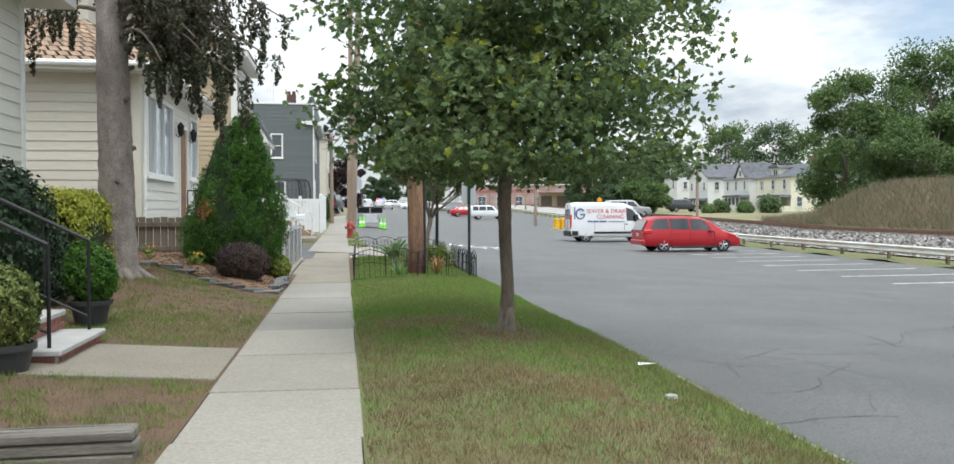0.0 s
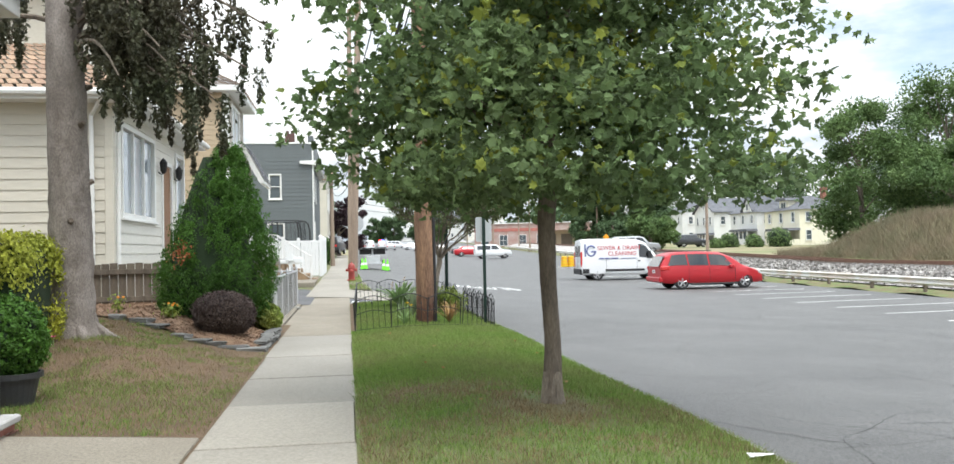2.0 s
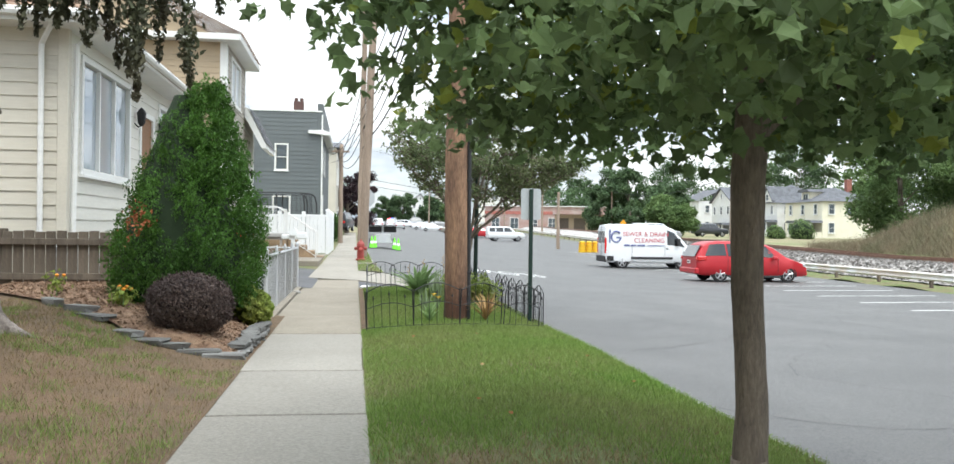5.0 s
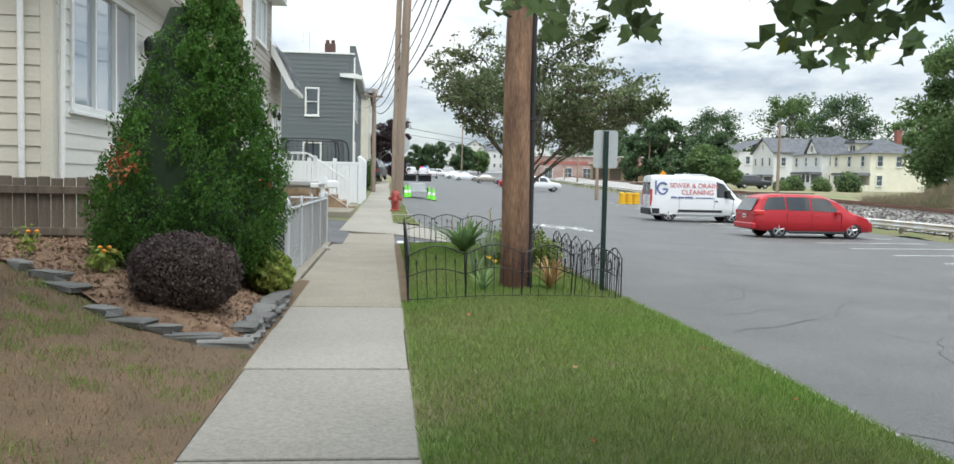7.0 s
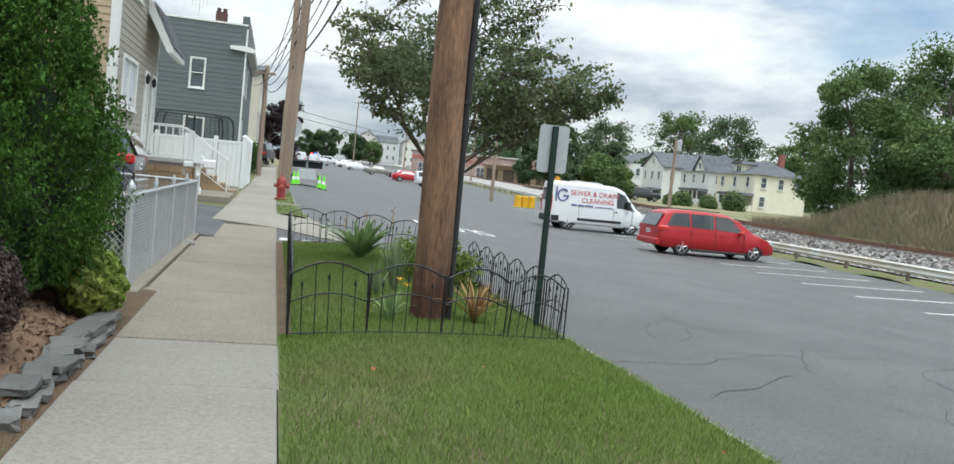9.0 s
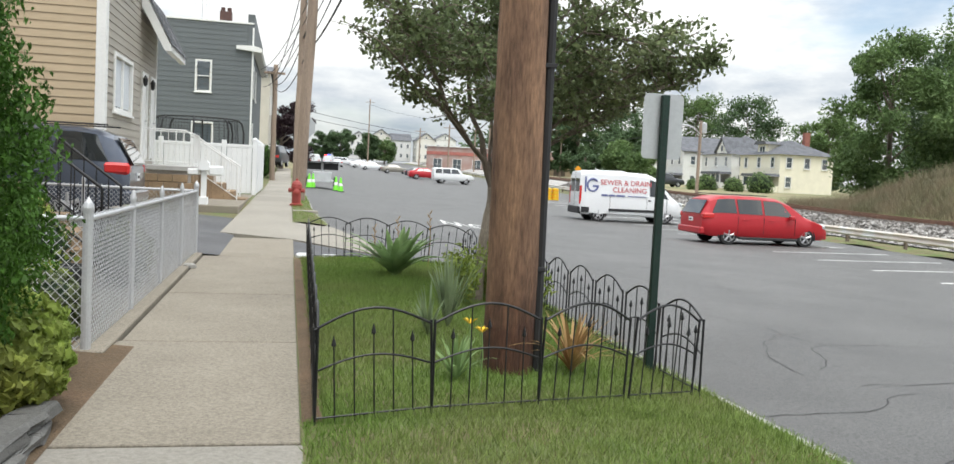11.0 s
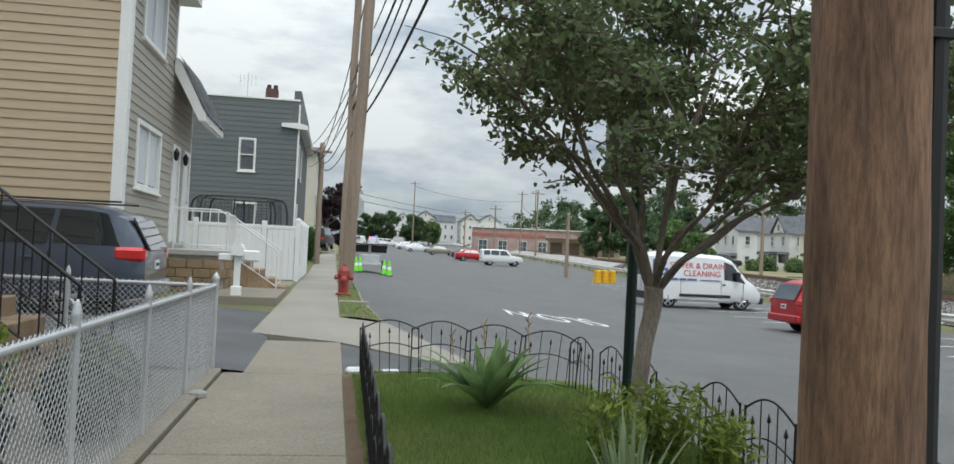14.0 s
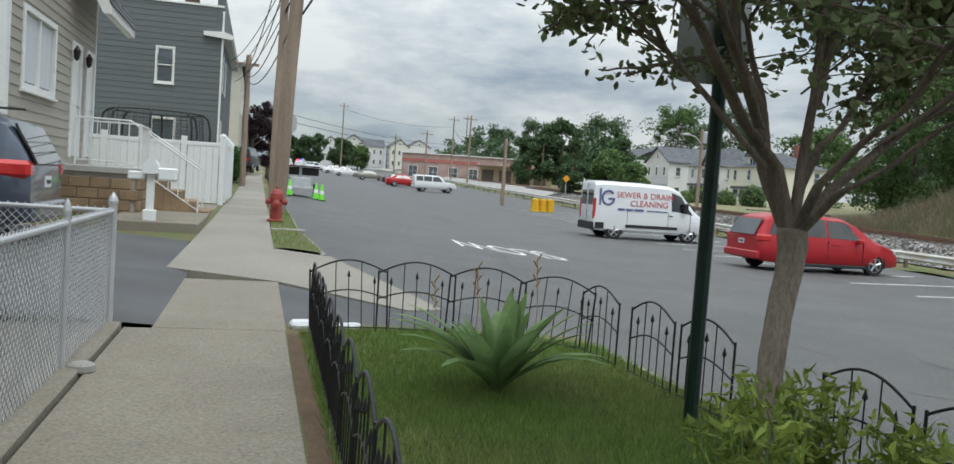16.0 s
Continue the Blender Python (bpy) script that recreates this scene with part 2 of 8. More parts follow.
M = dict(
    asphalt=mat("asphalt", (0.121, 0.119, 0.116), 0.62, 0, 16, 0.75, 0.8, second=(0.082, 0.081, 0.08), fine=26, amount=0.8),
    asphalt_new=mat("asphalt_dark", (0.11, 0.11, 0.115), 0.9, 0, 30, 0.25, 0.3, fine=40),
    concrete=mat("concrete", (0.315, 0.29, 0.25), 0.9, 0, 14, 0.27, 0.3, second=(0.235, 0.217, 0.184), fine=25, rand=0.09, amount=1.2),
    concrete_old=mat("concrete_worn", (0.29, 0.257, 0.207), 0.92, 0, 18, 0.42, 0.6, second=(0.21, 0.184, 0.147), fine=12, rand=0.06, amount=1.2),
    concrete_mid=mat("concrete_gray", (0.282, 0.263, 0.231), 0.9, 0, 14, 0.28, 0.3, second=(0.205, 0.191, 0.166), fine=22, rand=0.07, amount=1.2),
    soil=mat("soil", (0.155, 0.098, 0.058), 0.95, 0, 20, 0.5, 0.8, second=(0.1, 0.07, 0.04), fine=9, amount=0.7),
    turf=mat("turf", (0.11, 0.155, 0.045), 0.95, 0, 25, 0.5, 0.6, second=(0.16, 0.125, 0.07), fine=18),
    field=mat("field", (0.15, 0.17, 0.07), 0.95, 0, 6, 0.4, 0.5, second=(0.26, 0.21, 0.13), fine=60),
    blade=leaf_mat("grass_blade", (0.15, 0.25, 0.05), (0.205, 0.25, 0.08), 0.4, 0.32),
    blade_dry=leaf_mat("dry_grass_blade", (0.27, 0.2, 0.105), (0.17, 0.13, 0.07), 0.4),
    mulch=mat("mulch", (0.2, 0.118, 0.075), 0.95, 0, 60, 0.45, 0.8, second=(0.28, 0.185, 0.12), fine=8, island=0.4),
    slate=mat("slate", (0.165, 0.163, 0.155), 0.8, 0, 20, 0.3, 0.5, rand=0.25),
    granite=mat("kerb_stone", (0.4, 0.39, 0.36), 0.9, 0, 40, 0.25, 0.3, fine=20, rand=0.1),
    white_line=mat("road_paint", (0.8, 0.8, 0.78), 0.8, 0, 20, 0.2, 0.2, second=(0.62, 0.62, 0.6)),
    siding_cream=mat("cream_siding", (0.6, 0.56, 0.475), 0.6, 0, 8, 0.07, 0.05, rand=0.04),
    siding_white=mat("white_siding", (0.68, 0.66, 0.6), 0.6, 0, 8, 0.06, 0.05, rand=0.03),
    siding_tan=mat("tan_siding", (0.46, 0.36, 0.24), 0.6, 0, 8, 0.07, 0.05, rand=0.04),
    siding_taupe=mat("taupe_siding", (0.36, 0.33, 0.28), 0.6, 0, 8, 0.07, 0.05, rand=0.04),
    siding_gray=mat("gray_siding", (0.12, 0.135, 0.14), 0.6, 0, 8, 0.08, 0.05, rand=0.05),
    siding_yellow=mat("yellow_siding", (0.78, 0.74, 0.6), 0.6, 0, 8, 0.07, 0.05),
    stucco=mat("pale_wall", (0.72, 0.72, 0.7), 0.8, 0, 8, 0.08, 0.1),
    trim=mat("white_trim", (0.78, 0.78, 0.76), 0.5, 0, 8, 0.06, 0.03),
    roof_brown=mat("brown_shingle", (0.36, 0.25, 0.17), 0.95, 0, 14, 0.35, 0.4, second=(0.26, 0.17, 0.12), fine=10, island=0.2),
    roof_gray=mat("gray_shingle", (0.14, 0.145, 0.16), 0.95, 0, 14, 0.3, 0.4, fine=10, island=0.15),
    brick=mat("brick", (0.32, 0.13, 0.1), 0.9, 0, 25, 0.25, 0.3, rand=0.2),
    mortar=mat("mortar", (0.42, 0.39, 0.36), 0.95, 0, 30, 0.2, 0.3),
    brick_far=mat("far_brick", (0.36, 0.22, 0.19), 0.9, 0, 4, 0.18, 0.1, second=(0.42, 0.33, 0.3)),
    stone_brown=mat("brown_stone", (0.3, 0.21, 0.13), 0.9, 0, 12, 0.35, 0.5, rand=0.2),
    tread=mat("stone_tread", (0.42, 0.41, 0.4), 0.85, 0, 25, 0.12, 0.15),
    wood_gray=mat("weathered_wood", (0.16, 0.13, 0.1), 0.9, 0, 12, 0.35, 0.4, stretch=(6, 6, 0.6), rand=0.2),
    timber=mat("weathered_timber", (0.22, 0.2, 0.17), 0.9, 0, 12, 0.45, 0.6, stretch=(0.6, 7, 7)),
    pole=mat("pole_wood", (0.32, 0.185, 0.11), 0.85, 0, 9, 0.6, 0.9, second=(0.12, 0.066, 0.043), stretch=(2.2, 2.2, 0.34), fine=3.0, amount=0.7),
    pole_gray=mat("gray_pole_wood", (0.34, 0.26, 0.2), 0.9, 0, 8, 0.3, 0.3, stretch=(4, 4, 0.3)),
    bark_spruce=mat("spruce_bark", (0.31, 0.27, 0.245), 0.95, 0, 18, 0.45, 1.0, second=(0.2, 0.17, 0.15), stretch=(1, 1, 0.55), fine=3),
    bark=mat("bark", (0.2, 0.16, 0.125), 0.95, 0, 16, 0.4, 0.9, stretch=(1.6, 1.6, 0.4), fine=3),
    bark_pale=mat("pale_bark", (0.3, 0.25, 0.2), 0.95, 0, 16, 0.4, 0.7, second=(0.17, 0.14, 0.11), stretch=(1.3, 1.3, 0.5), fine=4),
    maple=leaf_mat("maple_leaf", (0.165, 0.228, 0.1), (0.108, 0.17, 0.072), 0.5, 0.5),
    maple_tip=leaf_mat("maple_young_leaf", (0.24, 0.27, 0.05), (0.14, 0.2, 0.04), 0.3),
    plum=leaf_mat("small_leaf", (0.14, 0.182, 0.085), (0.165, 0.18, 0.085), 0.45, 0.42),
    spruce=leaf_mat("spruce_needle", (0.06, 0.075, 0.038), (0.1, 0.078, 0.055), 0.4, 0.15),
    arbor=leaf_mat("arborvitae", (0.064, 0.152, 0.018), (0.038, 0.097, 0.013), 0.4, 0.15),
    # Near-black core colour stands in for the shade inside dense foliage.
    arbor_in=mat("arborvitae_core_shade", (0.012, 0.028, 0.008), 0.95),
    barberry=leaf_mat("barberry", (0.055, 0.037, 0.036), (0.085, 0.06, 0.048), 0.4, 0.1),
    # Core colour again, with the inner shade painted in for the barberry.
    barberry_in=mat("barberry_core_shade", (0.018, 0.012, 0.013), 0.95),
    golden=leaf_mat("golden_leaf", (0.4, 0.4, 0.05), (0.22, 0.27, 0.04), 0.35),
    dark_leaf=leaf_mat("dark_leaf", (0.035, 0.06, 0.03), (0.02, 0.04, 0.02), 0.35, 0.1),
    juniper=leaf_mat("juniper", (0.1, 0.15, 0.035), (0.16, 0.16, 0.05), 0.35, 0.1),
    hosta=leaf_mat("shrub_leaf", (0.205, 0.3, 0.06), (0.28, 0.29, 0.07), 0.4, 0.4),
    yucca=leaf_mat("blade_leaf", (0.29, 0.41, 0.17), (0.2, 0.32, 0.12), 0.3, 0.35),
    iris=leaf_mat("iris_leaf", (0.25, 0.36, 0.2), (0.28, 0.28, 0.15), 0.3, 0.3),
    straw=leaf_mat("straw", (0.45, 0.29, 0.13), (0.3, 0.18, 0.07), 0.3),
    # Far leaf colours are lightened, so distance haze is painted into them.
    far_tree=leaf_mat("far_leaf", (0.1, 0.155, 0.07), (0.07, 0.12, 0.055), 0.4, 0.25),
    far_tree2=leaf_mat("far_light_leaf", (0.145, 0.215, 0.075), (0.095, 0.16, 0.055), 0.35, 0.3),
    purple_tree=leaf_mat("purple_leaf", (0.025, 0.015, 0.02), (0.045, 0.022, 0.025), 0.35, 0.1),
    weeds=leaf_mat("dry_weeds", (0.27, 0.215, 0.15), (0.19, 0.18, 0.11), 0.35),
    petal_orange=mat("orange_petal", (0.85, 0.3, 0.02), 0.6, 0, 20, 0.15, 0),
    petal_white=mat("white_petal", (0.85, 0.82, 0.8), 0.6, 0, 20, 0.1, 0),
    petal_pink=mat("pink_petal", (0.75, 0.1, 0.25), 0.6, 0, 20, 0.15, 0),
    rust=mat("rusty_leaf", (0.3, 0.1, 0.03), 0.8, 0, 20, 0.3, 0.1),
    black_iron=mat("black_iron", (0.018, 0.018, 0.02), 0.45, 0.3, 20, 0.2, 0.05),
    white_iron=mat("white_iron", (0.75, 0.75, 0.74), 0.45, 0, 20, 0.06, 0.03),
    galvanised=mat("painted_steel", (0.55, 0.56, 0.58), 0.45, 0.35, 20, 0.12, 0.05),
    green_post=mat("green_steel", (0.02, 0.045, 0.035), 0.5, 0.4, 20, 0.3, 0.1),
    sign_back=mat("sign_aluminium", (0.5, 0.52, 0.53), 0.5, 0.5, 10, 0.08, 0.03),
    vinyl=mat("white_vinyl", (0.8, 0.81, 0.82), 0.4, 0, 6, 0.04, 0.02),
    red_iron=mat("red_hydrant_paint", (0.36, 0.06, 0.05), 0.55, 0, 20, 0.25, 0.15),
    pot=mat("dark_plastic", (0.04, 0.042, 0.045), 0.5, 0, 15, 0.2, 0.05),
    pot_white=mat("white_plastic", (0.72, 0.74, 0.75), 0.5, 0, 15, 0.08, 0.05),
    red_plastic=mat("red_plastic", (0.5, 0.04, 0.03), 0.5, 0, 15, 0.1, 0.02),
    ballast=mat("ballast", (0.4, 0.38, 0.36), 0.95, 0, 25, 0.35, 0.5, island=0.35),
    rail=mat("rusty_rail", (0.2, 0.11, 0.075), 0.8, 0.3, 20, 0.3, 0.2),
    sleeper=mat("sleeper", (0.12, 0.09, 0.07), 0.9, 0, 20, 0.3, 0.3),
    guard=mat("guard_rail", (0.62, 0.62, 0.6), 0.6, 0.2, 12, 0.15, 0.1, second=(0.56, 0.5, 0.44), fine=12, amount=0.4),
    car_red=mat("red_car_paint", (0.42, 0.01, 0.018), 0.42, 0.1, 3, 0.05, 0, coat=0.3),
    car_white=mat("white_car_paint", (0.75, 0.76, 0.77), 0.35, 0, 3, 0.04, 0, coat=0.6),
    car_gray=mat("blue_gray_car_paint", (0.075, 0.09, 0.125), 0.3, 0.4, 3, 0.05, 0, coat=0.8),
    car_silver=mat("silver_car_paint", (0.5, 0.51, 0.52), 0.35, 0.5, 3, 0.05, 0, coat=0.6),
    car_dark=mat("dark_car_paint", (0.05, 0.052, 0.06), 0.3, 0.3, 3, 0.05, 0, coat=0.6),
    car_tan=mat("tan_car_paint", (0.28, 0.26, 0.22), 0.35, 0.4, 3, 0.05, 0, coat=0.6),
    car_black=mat("black_trim", (0.02, 0.02, 0.022), 0.6, 0, 20, 0.15, 0.05),
    tyre=mat("tyre", (0.022, 0.022, 0.023), 0.85, 0, 20, 0.2, 0.1),
    # Rim behind the spokes: the shade in the gaps painted as darker alloy.
    alloy_shade=mat("shaded_alloy", (0.2, 0.2, 0.205), 0.5, 0.4, 10, 0.1, 0.02),
    rim=mat("alloy", (0.5, 0.5, 0.51), 0.35, 0.8, 10, 0.1, 0.02),
    tail=mat("tail_lens", (0.55, 0.02, 0.02), 0.2, 0, 5, 0.08, 0, coat=0.8),
    head=mat("head_lens", (0.6, 0.62, 0.63), 0.15, 0.3, 5, 0.08, 0, coat=0.8),
    car_glass=glass_mat("car_glass", (0.015, 0.018, 0.02)),
    glass=glass_mat("window_glass", (0.09, 0.11, 0.125)),
    # Bungalow panes: the reflected sky is painted in as a pale base colour.
    glass_sky=glass_mat("sky_painted_glass", (0.34, 0.39, 0.44)),
    curtain=mat("curtain", (0.6, 0.63, 0.66), 0.9, 0, 10, 0.08, 0.1, stretch=(8, 8, 0.4)),
    green_cone=mat("lime_plastic", (0.2, 0.75, 0.05), 0.5, 0, 15, 0.06, 0),
    yellow=mat("yellow_plastic", (0.75, 0.48, 0.02), 0.5, 0, 15, 0.08, 0.02),
    orange=mat("orange_sign", (0.85, 0.35, 0.02), 0.5, 0, 15, 0.08, 0),
    print_red=mat("red_print", (0.5, 0.06, 0.07), 0.5, 0, 15, 0.05, 0),
    print_blue=mat("blue_print", (0.12, 0.14, 0.3), 0.5, 0, 15, 0.05, 0),
    door_brown=mat("brown_door", (0.25, 0.12, 0.05), 0.6, 0, 10, 0.2, 0.1, stretch=(6, 6, 0.5)),
    cable=mat("cable", (0.02, 0.02, 0.022), 0.7, 0, 10, 0.1, 0),
    net=mat("dark_net", (0.03, 0.032, 0.035), 0.8, 0, 30, 0.3, 0.1),
    paper=mat("paper", (0.72, 0.73, 0.74), 0.8, 0, 15, 0.08, 0.05),
    beacon_blue=glow_mat("blue_beacon", (0.1, 0.15, 1.0), 3.0),
    beacon_red=glow_mat("red_beacon", (1.0, 0.05, 0.05), 3.0),
)



def dark_foot(m, height):
    """Darkens the base colour towards the foot, with a ragged upper edge."""
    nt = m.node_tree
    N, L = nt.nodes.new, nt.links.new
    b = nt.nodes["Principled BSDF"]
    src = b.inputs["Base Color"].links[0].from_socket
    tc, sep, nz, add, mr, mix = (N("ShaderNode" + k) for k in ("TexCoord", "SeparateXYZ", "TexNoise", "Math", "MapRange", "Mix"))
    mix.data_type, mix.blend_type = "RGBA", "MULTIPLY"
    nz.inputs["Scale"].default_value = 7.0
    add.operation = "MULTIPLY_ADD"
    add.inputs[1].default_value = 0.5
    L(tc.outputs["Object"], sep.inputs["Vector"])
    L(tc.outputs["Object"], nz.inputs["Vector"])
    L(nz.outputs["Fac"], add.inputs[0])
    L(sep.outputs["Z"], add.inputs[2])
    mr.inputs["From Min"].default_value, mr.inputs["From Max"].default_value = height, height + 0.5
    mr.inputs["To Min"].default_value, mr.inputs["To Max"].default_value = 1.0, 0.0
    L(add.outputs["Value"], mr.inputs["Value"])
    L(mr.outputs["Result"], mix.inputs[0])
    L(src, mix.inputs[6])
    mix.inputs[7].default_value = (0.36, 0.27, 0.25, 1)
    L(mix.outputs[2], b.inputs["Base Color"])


dark_foot(M["pole"], 0.45)
M["crack"] = mat("crack_shadow", (0.06, 0.06, 0.061), 0.95, 0, 20, 0.3, 0.2)
M["chimney"] = mat("sooty_brick", (0.1, 0.055, 0.048), 0.95, 0, 20, 0.35, 0.3)
M["yard"] = mat("stained_paving", (0.17, 0.155, 0.13), 0.95, 0, 10, 0.45, 0.5, second=(0.13, 0.12, 0.1), fine=8, amount=0.8)
M["wire"] = mat("coated_wire", (0.54, 0.55, 0.57), 0.5, 0.1, 20, 0.1, 0.03)


# ---- building blocks ----
def box(bm, x0, x1, y0, y1, z0, z1, bevel=0.0):
    r = bmesh.ops.create_cube(bm, size=1.0, matrix=Matrix.LocRotScale(((x0 + x1) / 2, (y0 + y1) / 2, (z0 + z1) / 2), None, (x1 - x0, y1 - y0, z1 - z0)))
    if bevel:
        es = list({e for v in r["verts"] for e in v.link_edges})
        bmesh.ops.bevel(bm, geom=es, offset=bevel, segments=1, affect="EDGES")
    return bm


def boxed(x0, x1, y0, y1, z0, z1, bevel=0.0):
    return box(bmesh.new(), x0, x1, y0, y1, z0, z1, bevel)


def tube(bm, pts, radii, n=6, cap=True):
    """A round bar along the points, with one radius or one at each point."""
    pts = [Vector(p) for p in pts]
    if not hasattr(radii, "__len__"):
        radii = [radii] * len(pts)
    rings = []
    side = None
    for i, p in enumerate(pts):
        d = (pts[min(i + 1, len(pts) - 1)] - pts[max(i - 1, 0)]).normalized()
        if side is None:
            side = d.orthogonal().normalized()
        side = (side - d * side.dot(d)).normalized()
        up = d.cross(side)
        rings.append([bm.verts.new(p + radii[i] * (math.cos(a) * side + math.sin(a) * up)) for a in (2 * math.pi * k / n for k in range(n))])
    for a, b in zip(rings, rings[1:]):
        for k in range(n):
            bm.faces.new((a[k], a[(k + 1) % n], b[(k + 1) % n], b[k]))
    if cap:
        bm.faces.new(rings[0][::-1])
        bm.faces.new(rings[-1])
    return bm


def tubed(pts, radii, n=6):
    return tube(bmesh.new(), pts, radii, n)


def lathe(bm, profile, n=16, at=(0, 0, 0), axis="z"):
    """A turned body from (radius, height) pairs."""
    rings = []
    for r, h in profile:
        ring = []
        for k in range(n):
            a = 2 * math.pi * k / n
            c, s = r * math.cos(a), r * math.sin(a)
            p = (c, s, h) if axis == "z" else ((h, c, s) if axis == "x" else (c, h, s))
            ring.append(bm.verts.new(Vector(p) + Vector(at)))
        rings.append(ring)
    for a, b in zip(rings, rings[1:]):
        for k in range(n):
            bm.faces.new((a[k], a[(k + 1) % n], b[(k + 1) % n], b[k]))
    bm.faces.new(rings[0][::-1])
    bm.faces.new(rings[-1])
    bmesh.ops.recalc_face_normals(bm, faces=bm.faces[:])
    return bm


def prism(bm, poly, y0, y1):
    """A plate whose outline in x and z is poly, from y0 to y1."""
    a = [bm.verts.new((x, y0, z)) for x, z in poly]
    b = [bm.verts.new((x, y1, z)) for x, z in poly]
    n = len(poly)
    bm.faces.new(a)
    bm.faces.new(b[::-1])
    for k in range(n):
        bm.faces.new((a[k], b[k], b[(k + 1) % n], a[(k + 1) % n]))
    bmesh.ops.recalc_face_normals(bm, faces=bm.faces[:])
    return bm


def mesh_of(name, bm, material, smooth=False):
    me = bpy.data.meshes.new(name)
    bm.to_mesh(me)
    bm.free()
    me.materials.append(material)
    if smooth:
        me.shade_smooth()
    return me


def part(name, bm, material, parent, label="", smooth=False):
    ob = new(name, mesh_of(name, bm, material, smooth))
    ob.parent = parent
    return tagged(ob, label=label)


def shared(name, me, parent, m):
    ob = new(name, me)
    ob.parent = parent
    ob.matrix_basis = m
    return ob


def thing(name, label, category, at=(0, 0, 0), turn=0.0, group="", kind=""):
    ob = new(name)
    ob.empty_display_size = 0.1
    ob.matrix_basis = pose(*at, 0, 0, turn)
    return tagged(ob, label, category, group, kind)


def solo(name, bm, material, label, category, at=(0, 0, 0), turn=0.0, group="", kind="", smooth=False):
    ob = new(name, mesh_of(name, bm, material, smooth))
    ob.matrix_basis = pose(*at, 0, 0, turn)
    return tagged(ob, label, category, group, kind)


def from_arrays(name, verts, faces, material):
    me = bpy.data.meshes.new(name)
    me.from_pydata(verts, [], faces)
    me.materials.append(material)
    return me


def scatter_leaves(name, centres, size, material, shape="oval", droop=0.3, seed=1, normals=None):
    """Many small leaves at the given centres, each turned its own way."""
    rng = np.random.default_rng(seed)
    c = np.asarray(centres, float)
    n = len(c)
    if shape == "oval":
        base = np.array([(0, -0.5), (0.28, -0.1), (0.2, 0.3), (0, 0.55), (-0.2, 0.3), (-0.28, -0.1)])
    elif shape == "maple":
        base = np.array([(0, -0.45), (0.2, -0.3), (0.5, -0.25), (0.36, 0.0), (0.48, 0.3), (0.18, 0.24), (0, 0.58), (-0.18, 0.24), (-0.48, 0.3), (-0.36, 0.0), (-0.5, -0.25), (-0.2, -0.3)])
    elif shape == "lance":
        base = np.array([(0, -0.6), (0.12, -0.15), (0.1, 0.2), (0, 0.65), (-0.1, 0.2), (-0.12, -0.15)])
    elif shape == "fan":
        base = np.array([(0, -0.5), (0.22, 0.1), (0.14, 0.45), (0.0, 0.25), (-0.12, 0.5), (-0.2, 0.12)])
    else:
        base = np.array([(-0.5, -0.5), (0.5, -0.4), (0.4, 0.5), (-0.45, 0.42)])
    k = len(base)
    if normals is None:
        nv = rng.normal(size=(n, 3)) + np.array((0, 0, 0.8))
    else:
        nv = np.asarray(normals) + 0.45 * rng.normal(size=(n, 3))
    nv /= np.linalg.norm(nv, axis=1)[:, None]
    t = rng.normal(size=(n, 3)) + np.array((0, 0, -droop * 3 if normals is None else 1.5))
    t -= nv * np.sum(t * nv, axis=1)[:, None]
    t /= np.linalg.norm(t, axis=1)[:, None] + 1e-9
    s = np.cross(nv, t)
    sz = size * rng.uniform(0.65, 1.25, n)
    bend = 0.12 * rng.normal(size=(n, k))
    v = c[:, None, :] + sz[:, None, None] * (base[None, :, :1] * s[:, None, :] + base[None, :, 1:] * t[:, None, :] + bend[:, :, None] * nv[:, None, :])
    faces = np.arange(n * k).reshape(n, k)
    return from_arrays(name, v.reshape(-1, 3).tolist(), faces.tolist(), material)


def gnarled(pts, radii, n=36, rings=70, rough=0.05, grain=9.0, seed=0.0):
    """A trunk with uneven, cracked sides."""
    P = [Vector(p) for p in pts]
    L = [0.0]
    for a, b in zip(P, P[1:]):
        L.append(L[-1] + (b - a).length)
    bm, prev = bmesh.new(), None
    for i in range(rings + 1):
        d = L[-1] * i / rings
        k = max(j for j in range(len(P) - 1) if L[j] <= d + 1e-6)
        t = (d - L[k]) / (L[k + 1] - L[k])
        c, r = P[k].lerp(P[k + 1], t), radii[k] + (radii[k + 1] - radii[k]) * t
        row = []
        for j in range(n):
            a = 2 * math.pi * j / n
            q = Vector((math.cos(a), math.sin(a), 0))
            f = noise.noise(Vector((q.x * r * grain * 2, q.y * r * grain * 2, d * grain * 0.45 + seed)))
            g = noise.noise(Vector((q.x * 1.5 + seed, q.y * 1.5, d * 0.8)))
            row.append(bm.verts.new(c + q * r * (1 + rough * f + rough * 0.9 * g)))
        if prev:
            for j in range(n):
                bm.faces.new((prev[j], prev[(j + 1) % n], row[(j + 1) % n], row[j]))
        prev = row
    bm.faces.new(prev)
    return bm


# ---- the lie of the land ----
def smooth(a, b, v):
    t = min(1.0, max(0.0, (v - a) / (b - a)))
    return t * t * (3 - 2 * t)


def far_rise(y):
    return 0.0165 * (y - 50) if y > 50 else 0.0


def side_rise(y):
    return 0.3 * smooth(27, 39, y)


